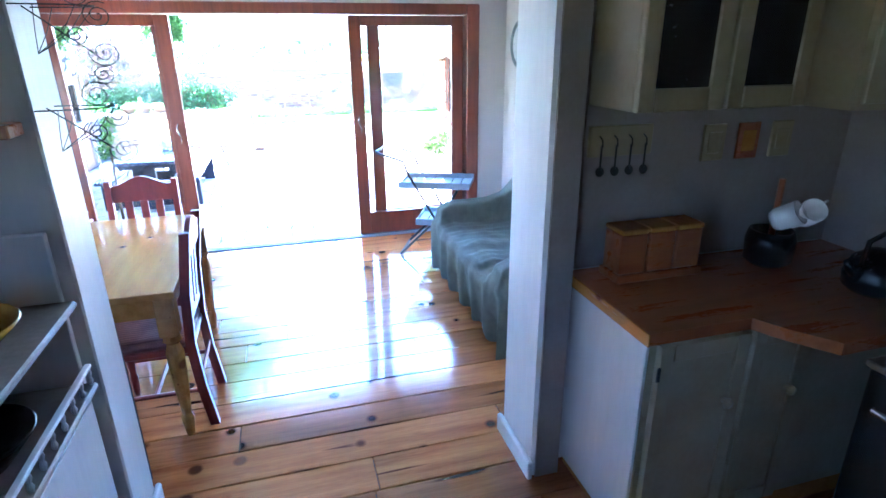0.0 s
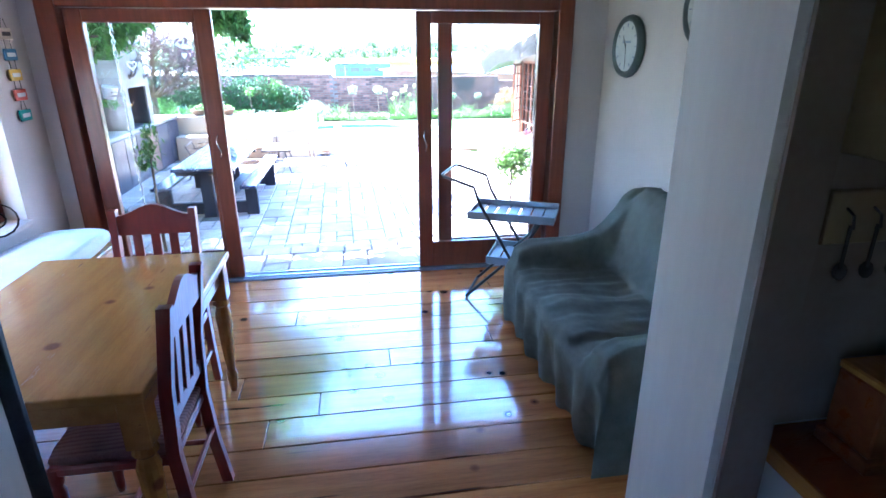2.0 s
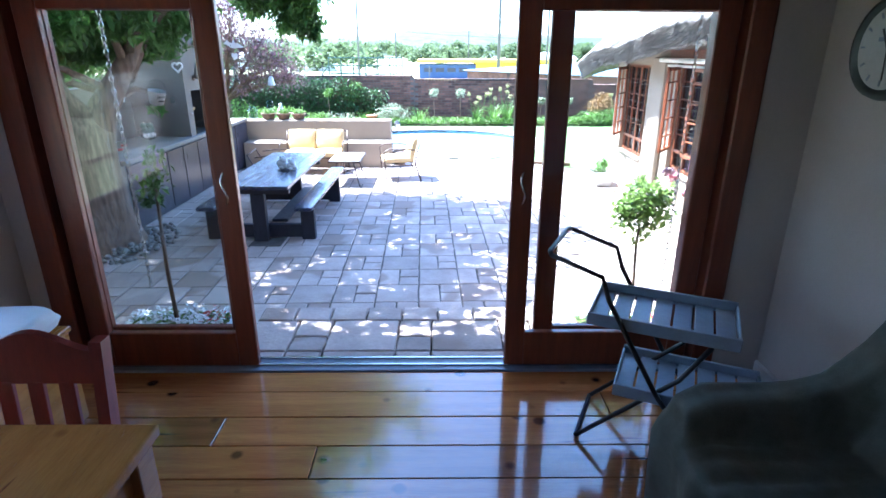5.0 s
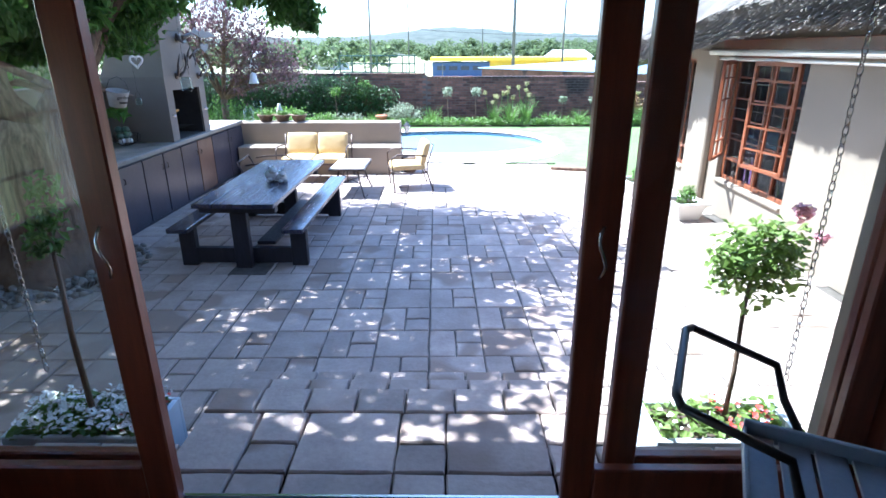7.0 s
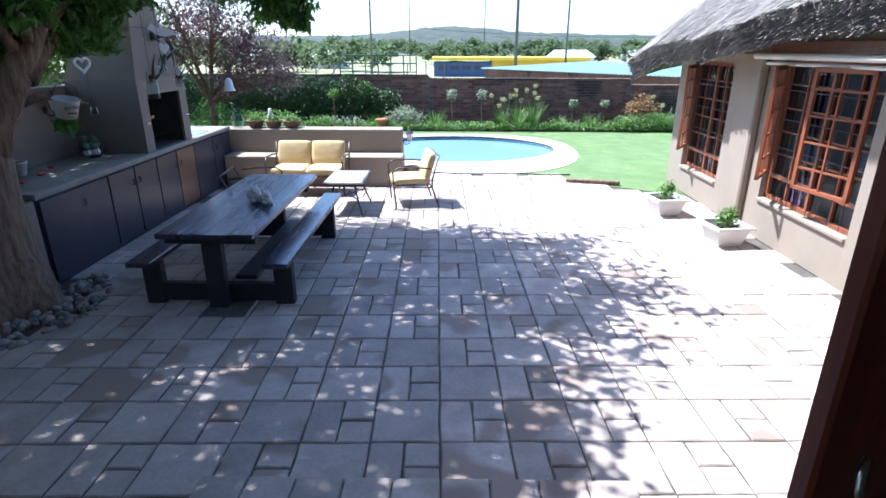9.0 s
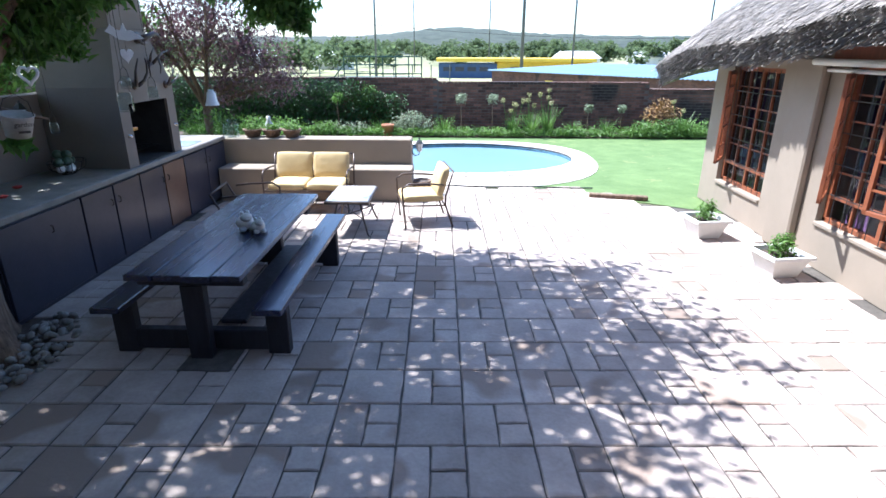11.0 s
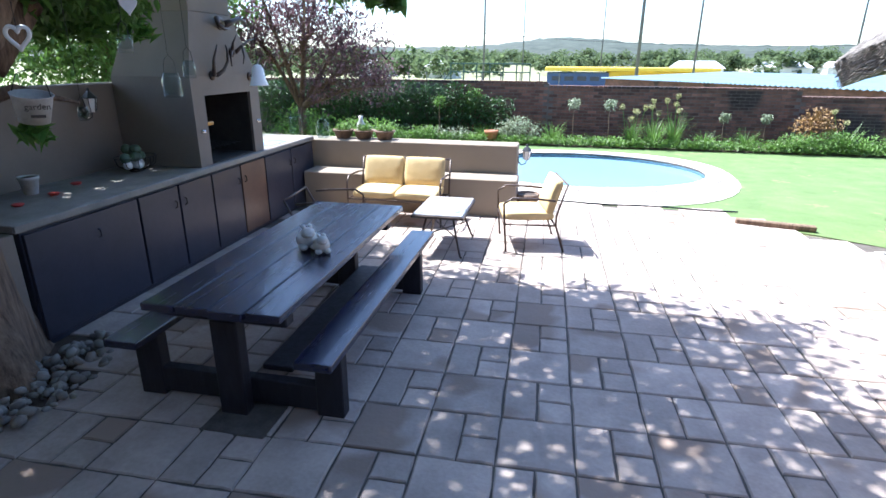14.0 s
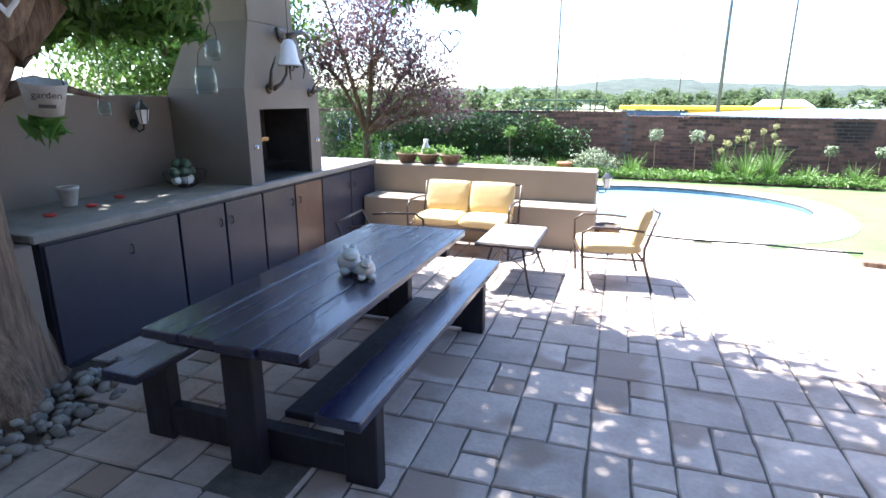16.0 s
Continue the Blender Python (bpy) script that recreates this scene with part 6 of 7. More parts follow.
part("crock", lathe([(0.06, 0), (0.085, 0.02), (0.09, 0.10), (0.08, 0.14), (0.07, 0.14), (0.07, 0.05), (0.0, 0.04)], 20), BLACK, pot, smooth=True)
part("post", tube([(0, 0, 0.05), (0, 0, 0.34)], 0.012, 8), WORKTOP, pot)
for dx, a in ((-0.06, 35), (0.07, -30)):
    mug = part("mug", lathe([(0.0, 0.0), (0.036, 0.0), (0.043, 0.02), (0.045, 0.095), (0.041, 0.095), (0.038, 0.02), (0.0, 0.012)], 18), FROSTED, pot, "white ceramic mug", smooth=True, at=pose(dx - 0.01, -0.06, 0.20, 50, a, 0))
    part("mug_handle", tube([(0.043, 0, 0.02), (0.07, 0, 0.03), (0.072, 0, 0.07), (0.043, 0, 0.08)], 0.005, 6), FROSTED, mug, smooth=True)
kettle = thing("kettle", pose(1.97, 1.30, 0.919), "dark round kettle with a black handle", "kettle")
part("body", lathe([(0.07, 0), (0.095, 0.02), (0.10, 0.06), (0.08, 0.12), (0.04, 0.15), (0.0, 0.155)], 24), BLACK, kettle, smooth=True)
part("handle", tube([(-0.08, 0, 0.10), (-0.07, 0, 0.19), (0.0, 0, 0.215), (0.07, 0, 0.19), (0.08, 0, 0.10)], 0.009, 8), BLACK, kettle, smooth=True)
part("spout", tube([(-0.085, 0, 0.06), (-0.13, 0, 0.10), (-0.15, 0, 0.13)], [0.02, 0.015, 0.011], 8), BLACK, kettle, smooth=True)

SHELF_PAINT = material("worn_taupe_shelf", (0.30, 0.255, 0.21), (0.17, 0.14, 0.115), scale=4, rough=0.5, bump=0.1)
dresser = thing("dresser", pose(-0.99, 1.30, 0), "grey-white painted kitchen dresser with open shelves and a plate rail", "dresser")
part("back", box(-0.36, -0.34, -0.45, 0.46, 0.0, 1.9, 0.003), WHITE_PAINT, dresser)
part("side", box(-0.34, 0.36, 0.44, 0.465, 0.0, 1.25, 0.003), WHITE_PAINT, dresser)
part("shelf", box(-0.338, 0.40, -0.44, 0.438, 1.02, 1.042, 0.006), SHELF_PAINT, dresser)
part("shelf", box(-0.338, 0.40, -0.44, 0.438, 0.74, 0.762, 0.006), SHELF_PAINT, dresser)
part("gallery_rail", box(0.375, 0.395, -0.44, 0.438, 0.815, 0.828, 0.003), WHITE_PAINT, dresser)
for k in range(12):
    part("spindle", lathe([(0.006, 0), (0.009, 0.012), (0.005, 0.025), (0.009, 0.04), (0.006, 0.053)], 8), WHITE_PAINT, dresser, at=pose(0.385, -0.42 + 0.077 * k, 0.762))
part("lower_cabinet", box(-0.338, 0.37, -0.44, 0.438, 0.0, 0.70, 0.006), WHITE_PAINT, dresser)
tagged(part("bowl", lathe([(0.05, 0), (0.07, 0.005), (0.14, 0.07), (0.155, 0.085), (0.15, 0.09), (0.13, 0.07), (0.06, 0.02), (0.0, 0.018)], 28, (-0.76, 1.42, 1.043)), material("yellow_glaze", (0.55, 0.36, 0.06), (0.42, 0.26, 0.04), rough=0.25), smooth=True), "yellow glazed bowl on the dresser shelf", "bowl")
tagged(part("bowl", lathe([(0.06, 0), (0.08, 0.005), (0.15, 0.09), (0.145, 0.095), (0.07, 0.02), (0.0, 0.018)], 28, (-0.77, 1.38, 0.763)), BLACK, smooth=True), "dark glazed bowl on the lower shelf", "bowl")
tagged(part("wall_shelf", box(-1.30, -0.63, 1.70, 1.798, 1.52, 1.555, 0.004), WORKTOP), "narrow dark wooden shelf on the kitchen wall", "shelf")

# ---- small things outside ----
# river stones round the tree
rng = random.Random(77)
bm = bmesh.new()
for k in range(420):
    a, r = rng.uniform(-2.2, 2.4), rng.uniform(0.40, 0.92)
    x, y = -3.95 + r * math.cos(a), 8.95 + r * math.sin(a)
    if x < -3.6 and y > 9.25 and x > -4.4:
        continue
    s = rng.uniform(0.022, 0.05)
    v = bmesh.ops.create_icosphere(bm, subdivisions=1, radius=s)["verts"]
    m = pose(x, y, PATIO - 0.005 + s * 0.35 + (0.03 if rng.random() < 0.3 else 0), rng.uniform(0, 40), rng.uniform(0, 40), rng.uniform(0, 360)) @ Matrix.Diagonal((1.25, 0.95, 0.7, 1))
    bmesh.ops.transform(bm, matrix=m, verts=v)
tagged(part("river_stones", bm, STONE, smooth=True), "smooth grey river stones round the tree's foot", "stones", kind="stuff")
structure("tree_pit", prism([(-3.95 + 0.9 * math.cos(a), 8.95 + 0.9 * math.sin(a)) for a in [k * math.pi / 12 for k in range(24)]], -0.6, PATIO - 0.008), SOIL, "soil round the tree's foot", "soil")


def wall_lantern(m, label):
    l = thing("wall_lantern", m, label, "lantern")
    part("backplate", lathe([(0.0, 0), (0.045, 0.0), (0.04, 0.012), (0.0, 0.016)], 14), BLACK_METAL, l, at=pose(0, 0, 0.02, 0, 90, 0), smooth=True)
    part("arm", tube([(0.0, 0, 0.0), (0.05, 0, -0.05), (0.11, 0, -0.03), (0.12, 0, 0.02)], 0.008, 6), BLACK_METAL, l, smooth=True)
    part("shade", lathe([(0.03, 0.02), (0.038, 0.03), (0.06, 0.14), (0.058, 0.145), (0.0, 0.14)], 6, (0.12, 0, 0.0)), FROSTED, l, "pale glass panes")
    part("cage", lathe([(0.062, 0.145), (0.075, 0.15), (0.03, 0.20), (0.012, 0.215), (0.016, 0.23), (0.0, 0.245)], 6, (0.12, 0, 0.0)), BLACK_METAL, l)
    for k in range(6):
        a = k * math.pi / 3
        part("cage_bar", tube([(0.12 + 0.039 * math.cos(a), 0.039 * math.sin(a), 0.025), (0.12 + 0.063 * math.cos(a), 0.063 * math.sin(a), 0.148)], 0.004, 4), BLACK_METAL, l)
    return l


wall_lantern(pose(-4.65, 11.12, 0.95), "black iron coach lantern on the garden wall")
wall_lantern(pose(-0.70, 14.38, 0.10), "black iron coach lantern on the planter wall's end")


HORN = material("dark_horn", (0.085, 0.060, 0.048), (0.030, 0.021, 0.018), scale=9, rough=0.45, bump=0.4, fine=60, stretch=(1, 1, 4))


def horns(y, z, label, sprays, plate=0.05):
    """Horns on a bone plate; each spray is a curve of (along the wall, out, up) with its root's thickness."""
    back = 0.16 * max(0.0, z - 1.285)
    h = thing("horns", pose(-3.745 - back, y, z), label, "horns", "mounted horns")
    part("plate", lathe([(0.0, 0), (plate, 0.0), (plate * 0.9, 0.02), (0.0, 0.03)], 12), BONE, h, at=pose(0, 0, 0, 0, 90, 0), smooth=True)
    for r, pts in sprays:
        n = len(pts)
        part("horn", tube([(o + 0.02, w, u) for w, o, u in pts], [r * (1 - 0.75 * k / (n - 1)) for k in range(n)], 8), HORN, h, smooth=True)


horns(12.30, 1.80, "dark curled ram horns mounted on the chimney", [
    (0.042, [(0.03, 0.02, 0.0), (0.10, 0.06, 0.03), (0.20, 0.10, 0.07), (0.30, 0.10, 0.05), (0.34, 0.12, 0.0)]),
    (0.042, [(-0.03, 0.02, 0.0), (-0.10, 0.06, 0.04), (-0.19, 0.08, 0.05), (-0.22, 0.11, -0.01), (-0.14, 0.13, -0.05), (-0.05, 0.13, -0.04)])], 0.055)
horns(11.93, 1.29, "pair of upright curved antelope horns on the hood", [
    (0.024, [(-0.02, 0.02, 0.0), (-0.05, 0.05, 0.08), (-0.05, 0.06, 0.16), (0.0, 0.06, 0.24), (0.02, 0.07, 0.30)]),
    (0.024, [(0.03, 0.02, 0.0), (0.12, 0.05, 0.05), (0.20, 0.06, 0.14), (0.21, 0.06, 0.24), (0.19, 0.06, 0.30)])])
horns(12.40, 1.52, "branching deer antlers mounted on the hood", [
    (0.022, [(-0.02, 0.02, 0.0), (-0.10, 0.06, 0.03), (-0.18, 0.08, -0.05), (-0.19, 0.09, -0.14)]),
    (0.020, [(-0.10, 0.06, 0.03), (-0.12, 0.09, 0.10), (-0.06, 0.11, 0.19)]),
    (0.022, [(0.02, 0.02, 0.0), (0.08, 0.07, 0.07), (0.18, 0.09, 0.13), (0.30, 0.10, 0.15)]),
    (0.016, [(0.08, 0.07, 0.07), (0.06, 0.10, -0.04), (0.02, 0.10, -0.12)])])
horns(12.66, 1.26, "small curved antelope horns mounted on the hood", [
    (0.020, [(0.0, 0.02, 0.0), (0.08, 0.05, 0.03), (0.18, 0.06, 0.08), (0.25, 0.07, 0.16)]),
    (0.018, [(-0.02, 0.02, 0.0), (-0.05, 0.07, 0.06), (0.0, 0.10, 0.14), (0.06, 0.10, 0.20)])])


def hung_jar(x, y, z, r, h, top, label, mat):
    j = thing("hanging_jar", pose(x, y, z), label, "jar", "jars hung from the tree")
    part("jar", lathe([(0.0, 0), (r * 0.85, 0), (r * 0.95, 0.01), (r, h * 0.7), (r * 0.8, h * 0.88), (r * 0.82, h), (r * 0.74, h), (r * 0.9, h * 0.68), (r * 0.85, 0.02), (0.0, 0.015)], 16), mat, j, smooth=True)
    part("handle", tube([(-r * 0.8, 0, h * 0.95), (-r * 0.6, 0, h * 1.5), (0, 0, h * 1.75), (r * 0.6, 0, h * 1.5), (r * 0.8, 0, h * 0.95)], 0.002, 4), WIRE, j)
    part("cord", tube([(0, 0, h * 1.75), (0, 0, top - z)], 0.0015, 4), WIRE, j)
    return j


JAR = glass_material("jar_glass", (0.86, 0.90, 0.90))
hung_jar(-2.63, 9.80, 1.22, 0.06, 0.15, 3.2, "clear glass jar hanging on wire from the tree", JAR)
hung_jar(-2.12, 9.28, 1.36, 0.035, 0.09, 3.2, "small clear glass lantern hanging from the tree", JAR)
bell = thing("hanging_bell", pose(-1.69, 9.23, 1.33), "frosted white glass bell hanging from the tree", "bell")
part("bell", lathe([(0.050, 0.0), (0.046, 0.006), (0.036, 0.035), (0.030, 0.08), (0.018, 0.10), (0.0, 0.105), (0.0, 0.10), (0.015, 0.096), (0.026, 0.078), (0.032, 0.034), (0.044, 0.0)], 20), FROSTED, bell, smooth=True)
part("cord", tube([(0, 0, 0.10), (0, 0, 1.87)], 0.0015, 4), WIRE, bell)
hung_jar(-2.98, 9.42, 1.10, 0.032, 0.08, 2.6, "small clear glass jar hanging from the tree", JAR)
hung_jar(-2.06, 10.35, 0.94, 0.05, 0.13, 3.2, "clear glass jar hanging on wire from the tree", JAR)
hung_jar(-1.89, 8.57, 1.48, 0.03, 0.07, 2.9, "small clear glass jar hanging from the tree", JAR)
b = thing("tin_bucket", pose(-3.05, 9.15, 1.12, 8, 10, 20), "worn white tin bucket with dark lettering hung on the tree", "bucket")
part("pail", lathe([(0.0, 0), (0.075, 0), (0.10, 0.15), (0.105, 0.155), (0.098, 0.155), (0.07, 0.012), (0.0, 0.01)], 20), GALVANISED, b, smooth=True)
part("bail", tube([(-0.10, 0, 0.15), (-0.07, 0, 0.25), (0, 0, 0.29), (0.07, 0, 0.25), (0.10, 0, 0.15)], 0.003, 5), WIRE, b)
text = bpy.data.curves.new("garden", "FONT")
text.body, text.size, text.align_x = "garden", 0.045, "CENTER"
text.extrude = 0.001
tob = new("lettering", text)
tob.data.materials.append(BLACK_METAL)
tob.parent = b
tob.matrix_basis = pose(0.062, -0.075, 0.095, 84, 0, 40)
part("lettering_bar", box(-0.035, 0.035, -0.002, 0.002, -0.008, 0.008, 0, pose(0.058, -0.070, 0.055, -6, 0, 40)), BLACK_METAL, b)

HEART = material("white_heart_paint", (0.75, 0.73, 0.70), (0.6, 0.58, 0.55), rough=0.6)
for x, y, z, s, mat in ((-2.54, 8.7, 1.55, 0.055, HEART), (-1.36, 10.38, 1.53, 0.07, WIRE)):
    pts = [(0.9 * s * 16 * math.sin(a) ** 3 / 16, 0, s * (13 * math.cos(a) - 5 * math.cos(2 * a) - 2 * math.cos(3 * a) - math.cos(4 * a)) / 16) for a in [k * 2 * math.pi / 28 for k in range(28)]]
    h = thing("heart_ornament", pose(x, y, z, 0, 0, 20), "heart-shaped wire ornament hanging from the tree" if mat is WIRE else "white heart-shaped ornament hanging from the tree", "ornament")
    part("heart", tube(pts, 0.010 if mat is HEART else 0.004, 6, closed=True), mat, h, smooth=True)
    part("cord", tube([(0, 0, s * 0.3), (0, 0, 1.1)], 0.0015, 4), WIRE, h)

def dove():
    d = thing("dove_ornament", pose(-1.87, 8.60, 1.77, 0, 0, 12) @ Matrix.Diagonal((0.62, 0.62, 0.62, 1)), "white flat dove ornament with a hanging heart", "ornament")
    wing = [(-0.15, 0.03), (-0.10, 0.005), (-0.05, -0.035), (0.03, -0.05), (0.10, -0.035), (0.17, -0.03), (0.12, 0.005), (0.07, 0.04), (0.03, 0.035), (0.01, 0.10), (-0.02, 0.04), (-0.06, 0.05), (-0.10, 0.09), (-0.12, 0.06)]
    bm = prism(wing, -0.006, 0.006)
    bmesh.ops.transform(bm, matrix=pose(0, 0, 0, 90, 0, 0), verts=bm.verts)
    part("bird", bm, HEART, d)
    heart = [(0.055 * math.sin(a) ** 3, 0.0042 * (13 * math.cos(a) - 5 * math.cos(2 * a) - 2 * math.cos(3 * a) - math.cos(4 * a)) - 0.17) for a in [k * 2 * math.pi / 24 for k in range(24)]]
    bm = prism(heart, -0.006, 0.006)
    bmesh.ops.transform(bm, matrix=pose(0, 0, 0, 90, 0, 8), verts=bm.verts)
    part("heart", bm, HEART, d)
    part("cord", tube([(0, 0, -0.15), (0, 0, 0.8)], 0.0015, 4), WIRE, d)


dove()
# on the worktop
bowl = thing("wire_bowl", pose(-4.28, 11.28, 0.387) @ Matrix.Diagonal((1.3, 1.3, 1.3, 1)), "black wire bowl filled with white and green ornaments", "bowl")
for k in range(10):
    a = k * math.pi / 5
    part("wire", tube([(0.04 * math.cos(a), 0.05 * math.sin(a), 0.003), (0.12 * math.cos(a), 0.15 * math.sin(a), 0.05), (0.13 * math.cos(a), 0.17 * math.sin(a), 0.11)], 0.003, 4), WIRE, bowl)
for z, r in ((0.004, 0.045), (0.11, 0.13)):
    part("wire_ring", tube([(r * math.cos(k * math.pi / 10), r * 1.28 * math.sin(k * math.pi / 10), z) for k in range(20)], 0.003, 4, closed=True), WIRE, bowl)
rng = random.Random(5)
GREENISH = material("green_glass_ball", (0.10, 0.16, 0.10), (0.05, 0.08, 0.06), rough=0.3)
for k in range(16):
    r = rng.uniform(0.028, 0.042)
    a, d = rng.uniform(0, 6.28), rng.uniform(0, 0.085)
    part("ball", lathe([(0.0, -r), (r * 0.7, -r * 0.7), (r, 0), (r * 0.7, r * 0.7), (0.0, r)], 10, (d * math.cos(a), 1.25 * d * math.sin(a), 0.055 + 0.055 * (k % 3))), GREENISH if k % 3 else FROSTED, bowl, smooth=True)
flowerpot(-4.40, 10.20, 0.386, 0.075, 0.15, GALVANISED, "tin_pot", "worn grey tin pot on the worktop")
for x, y in ((-4.15, 9.85), (-4.2, 10.22), (-4.35, 10.6)):
    tagged(part("candle_dish", lathe([(0.0, 0), (0.03, 0), (0.045, 0.015), (0.04, 0.02), (0.0, 0.012)], 14, (x, y, 0.386)), PETAL_RED, smooth=True), "small red glass candle dish on the worktop", "dish", "red dishes")
tap = thing("tap", pose(-4.12, 13.2, 0.386), "chrome swan-neck tap over the outdoor sink", "tap")
part("spout", tube([(0, 0, 0), (0, 0, 0.16), (0.03, 0, 0.20), (0.09, 0, 0.20), (0.11, 0, 0.16)], 0.010, 8), CHROME, tap, smooth=True)
part("lever", tube([(0, 0.05, 0.0), (0, 0.05, 0.06), (0.04, 0.08, 0.07)], 0.008, 6), CHROME, tap, smooth=True)
sink = thing("sink", pose(-4.05, 13.35, 0.3865), "steel sink set into the worktop", "sink")
part("rim", ring_mesh([(-0.15, -0.22), (0.22, -0.22), (0.22, 0.22), (-0.15, 0.22)], [(-0.18, -0.25), (0.25, -0.25), (0.25, 0.25), (-0.18, 0.25)], 0.0, 0.006), CHROME, sink)
part("tray", box(-0.15, 0.22, -0.22, 0.22, 0.0, 0.003), CHROME, sink)

# stone animals on the picnic table: plain shapes
def stone_animal(x, y, s, label):
    bm = bmesh.new()
    for (cx, cy, cz, rx, ry, rz) in ((0, 0, 0.075, 0.075, 0.095, 0.08), (0.0, -0.07, 0.15, 0.05, 0.055, 0.05), (0.025, -0.03, 0.195, 0.016, 0.045, 0.02), (-0.025, -0.03, 0.195, 0.016, 0.045, 0.02), (0.04, -0.07, 0.03, 0.03, 0.05, 0.03), (-0.04, -0.07, 0.03, 0.03, 0.05, 0.03), (0, -0.11, 0.14, 0.025, 0.025, 0.02)):
        v = bmesh.ops.create_icosphere(bm, subdivisions=2, radius=1.0)["verts"]
        bmesh.ops.transform(bm, matrix=Matrix.Translation((cx * s * 1.15, cy * s, max(cz, rz) * s)) @ Matrix.Diagonal((rx * s * 1.25, ry * s * 1.1, rz * s, 1)), verts=v)
    ob = part("statuette", bm, GALVANISED, smooth=True, at=pose(x, y, 0.175, 0, 0, 35))
    tagged(ob, label, "statuette", "stone statuettes")


stone_animal(-1.87, 10.0, 0.84, "worn white stone animal statuette on the picnic table")
stone_animal(-1.73, 9.93, 0.66, "small worn white stone animal statuette on the table")

# pots on the planter wall and beside it
WOVEN = material("woven_brown_basket", (0.20, 0.13, 0.085), (0.10, 0.06, 0.04), scale=20, rough=0.8, bump=0.5, wave=("Z", 30, 1.0))
for k, x in enumerate((-3.30, -2.98, -2.66)):
    p = flowerpot(x, 14.38, 0.341, 0.15, 0.13, WOVEN, "cactus_bowl", "brown woven bowl of spiny green cactus on the planter wall")
    tagged(p, group="cactus bowls")
    c = new("cactus", leaves_mesh("cactus", SHRUB_LEAF, cloud(np.random.default_rng(90 + k), 260, [(0, 0, 0.15, 0.13, 0.13, 0.06)], 0.2), 0.05, 90 + k, -0.8))
    c.parent = p
tagged(part("glass_jar", lathe([(0.0, 0), (0.09, 0), (0.10, 0.02), (0.10, 0.20), (0.06, 0.24), (0.065, 0.27), (0.055, 0.27), (0.09, 0.19), (0.09, 0.02), (0.0, 0.015)], 20, (-3.62, 14.36, 0.341)), JAR, smooth=True), "large clear glass jar on the planter wall", "jar")
bottle = thing("stone_bottle", pose(-3.05, 14.46, 0.341), "tall pale stone bottle behind the cactus bowls", "bottle")
part("bottle", lathe([(0.0, 0), (0.06, 0), (0.07, 0.05), (0.06, 0.20), (0.03, 0.26), (0.032, 0.32), (0.0, 0.32)], 14), GALVANISED, bottle, smooth=True)
flowerpot(-0.52, 14.0, PATIO, 0.16, 0.30, WOVEN, "barrel_pot", "dark ribbed barrel pot beside the planter wall")

# white square planters by the thatched house
def square_planter(x, y, seed):
    p = thing("planter", pose(x, y, PATIO, 0, 0, 8), "square white cement planter with a small leafy herb", "planter", "white planters")
    bm = bmesh.new()
    rings = []
    for w, z in ((0.14, 0), (0.20, 0.21), (0.235, 0.215), (0.235, 0.25), (0.20, 0.25), (0.19, 0.20)):
        rings.append([bm.verts.new((sx * w, sy * w, z)) for sx, sy in ((-1, -1), (1, -1), (1, 1), (-1, 1))])
    for a, b in zip(rings, rings[1:]):
        for k in range(4):
            bm.faces.new((a[k], a[(k + 1) % 4], b[(k + 1) % 4], b[k]))
    bm.faces.new(rings[0])
    part("pot", bm, WHITE_POT, p)
    part("soil", box(-0.19, 0.19, -0.19, 0.19, 0.18, 0.20), SOIL, p)
    c = new("herb", leaves_mesh("herb", SHRUB_LEAF if seed % 2 else GREY_LEAF, cloud(np.random.default_rng(seed), 420, [(0, 0, 0.30, 0.15, 0.15, 0.12), (0.04, 0, 0.38, 0.08, 0.08, 0.10)], 0.1), 0.05, seed, -0.6))
    c.parent = p


square_planter(3.25, 12.24, 101)
square_planter(3.50, 10.95, 103)

# flower trough beside the doors, and the rose bed
trough = thing("flower_trough", pose(-1.54, 5.86, PATIO), "pale blue trough of white and red flowers with a thin sapling", "flower trough")
def trough_box(parent):
    bm = bmesh.new()
    add_box(bm, -0.36, 0.36, -0.17, -0.14, 0.0, 0.47, 0.006), add_box(bm, -0.36, 0.36, 0.14, 0.17, 0.0, 0.47, 0.006), add_box(bm, -0.36, -0.33, -0.14, 0.14, 0, 0.47), add_box(bm, 0.33, 0.36, -0.14, 0.14, 0, 0.47), add_box(bm, -0.33, 0.33, -0.14, 0.14, 0, 0.02)
    part("box", bm, DAYBED, parent)
    part("soil", box(-0.33, 0.33, -0.14, 0.14, 0.02, 0.43), SOIL, parent)


trough_box(trough)
nr = np.random.default_rng(120)
for nm, mat, n, z, s in (("leaves", SHRUB_LEAF, 900, 0.47, 0.045), ("white_flowers", PETAL_WHITE, 520, 0.515, 0.032), ("red_flowers", PETAL_RED, 60, 0.51, 0.032)):
    xs = nr.uniform(-0.33, 0.33, n) if nm != "red_flowers" else nr.uniform(0.15, 0.33, n)
    c = new(nm, leaves_mesh(nm, mat, np.column_stack([xs, nr.uniform(-0.16, 0.16, n), z + nr.normal(0, 0.022, n)]), s, 121, -0.3, 0.9))
    c.parent = trough
    tagged(c, kind="stuff")
part("sapling_stem", tube([(0.0, 0, 0.4), (-0.01, 0, 0.9), (0.01, 0, 1.45)], [0.016, 0.014, 0.010], 7), BARK, trough, smooth=True)
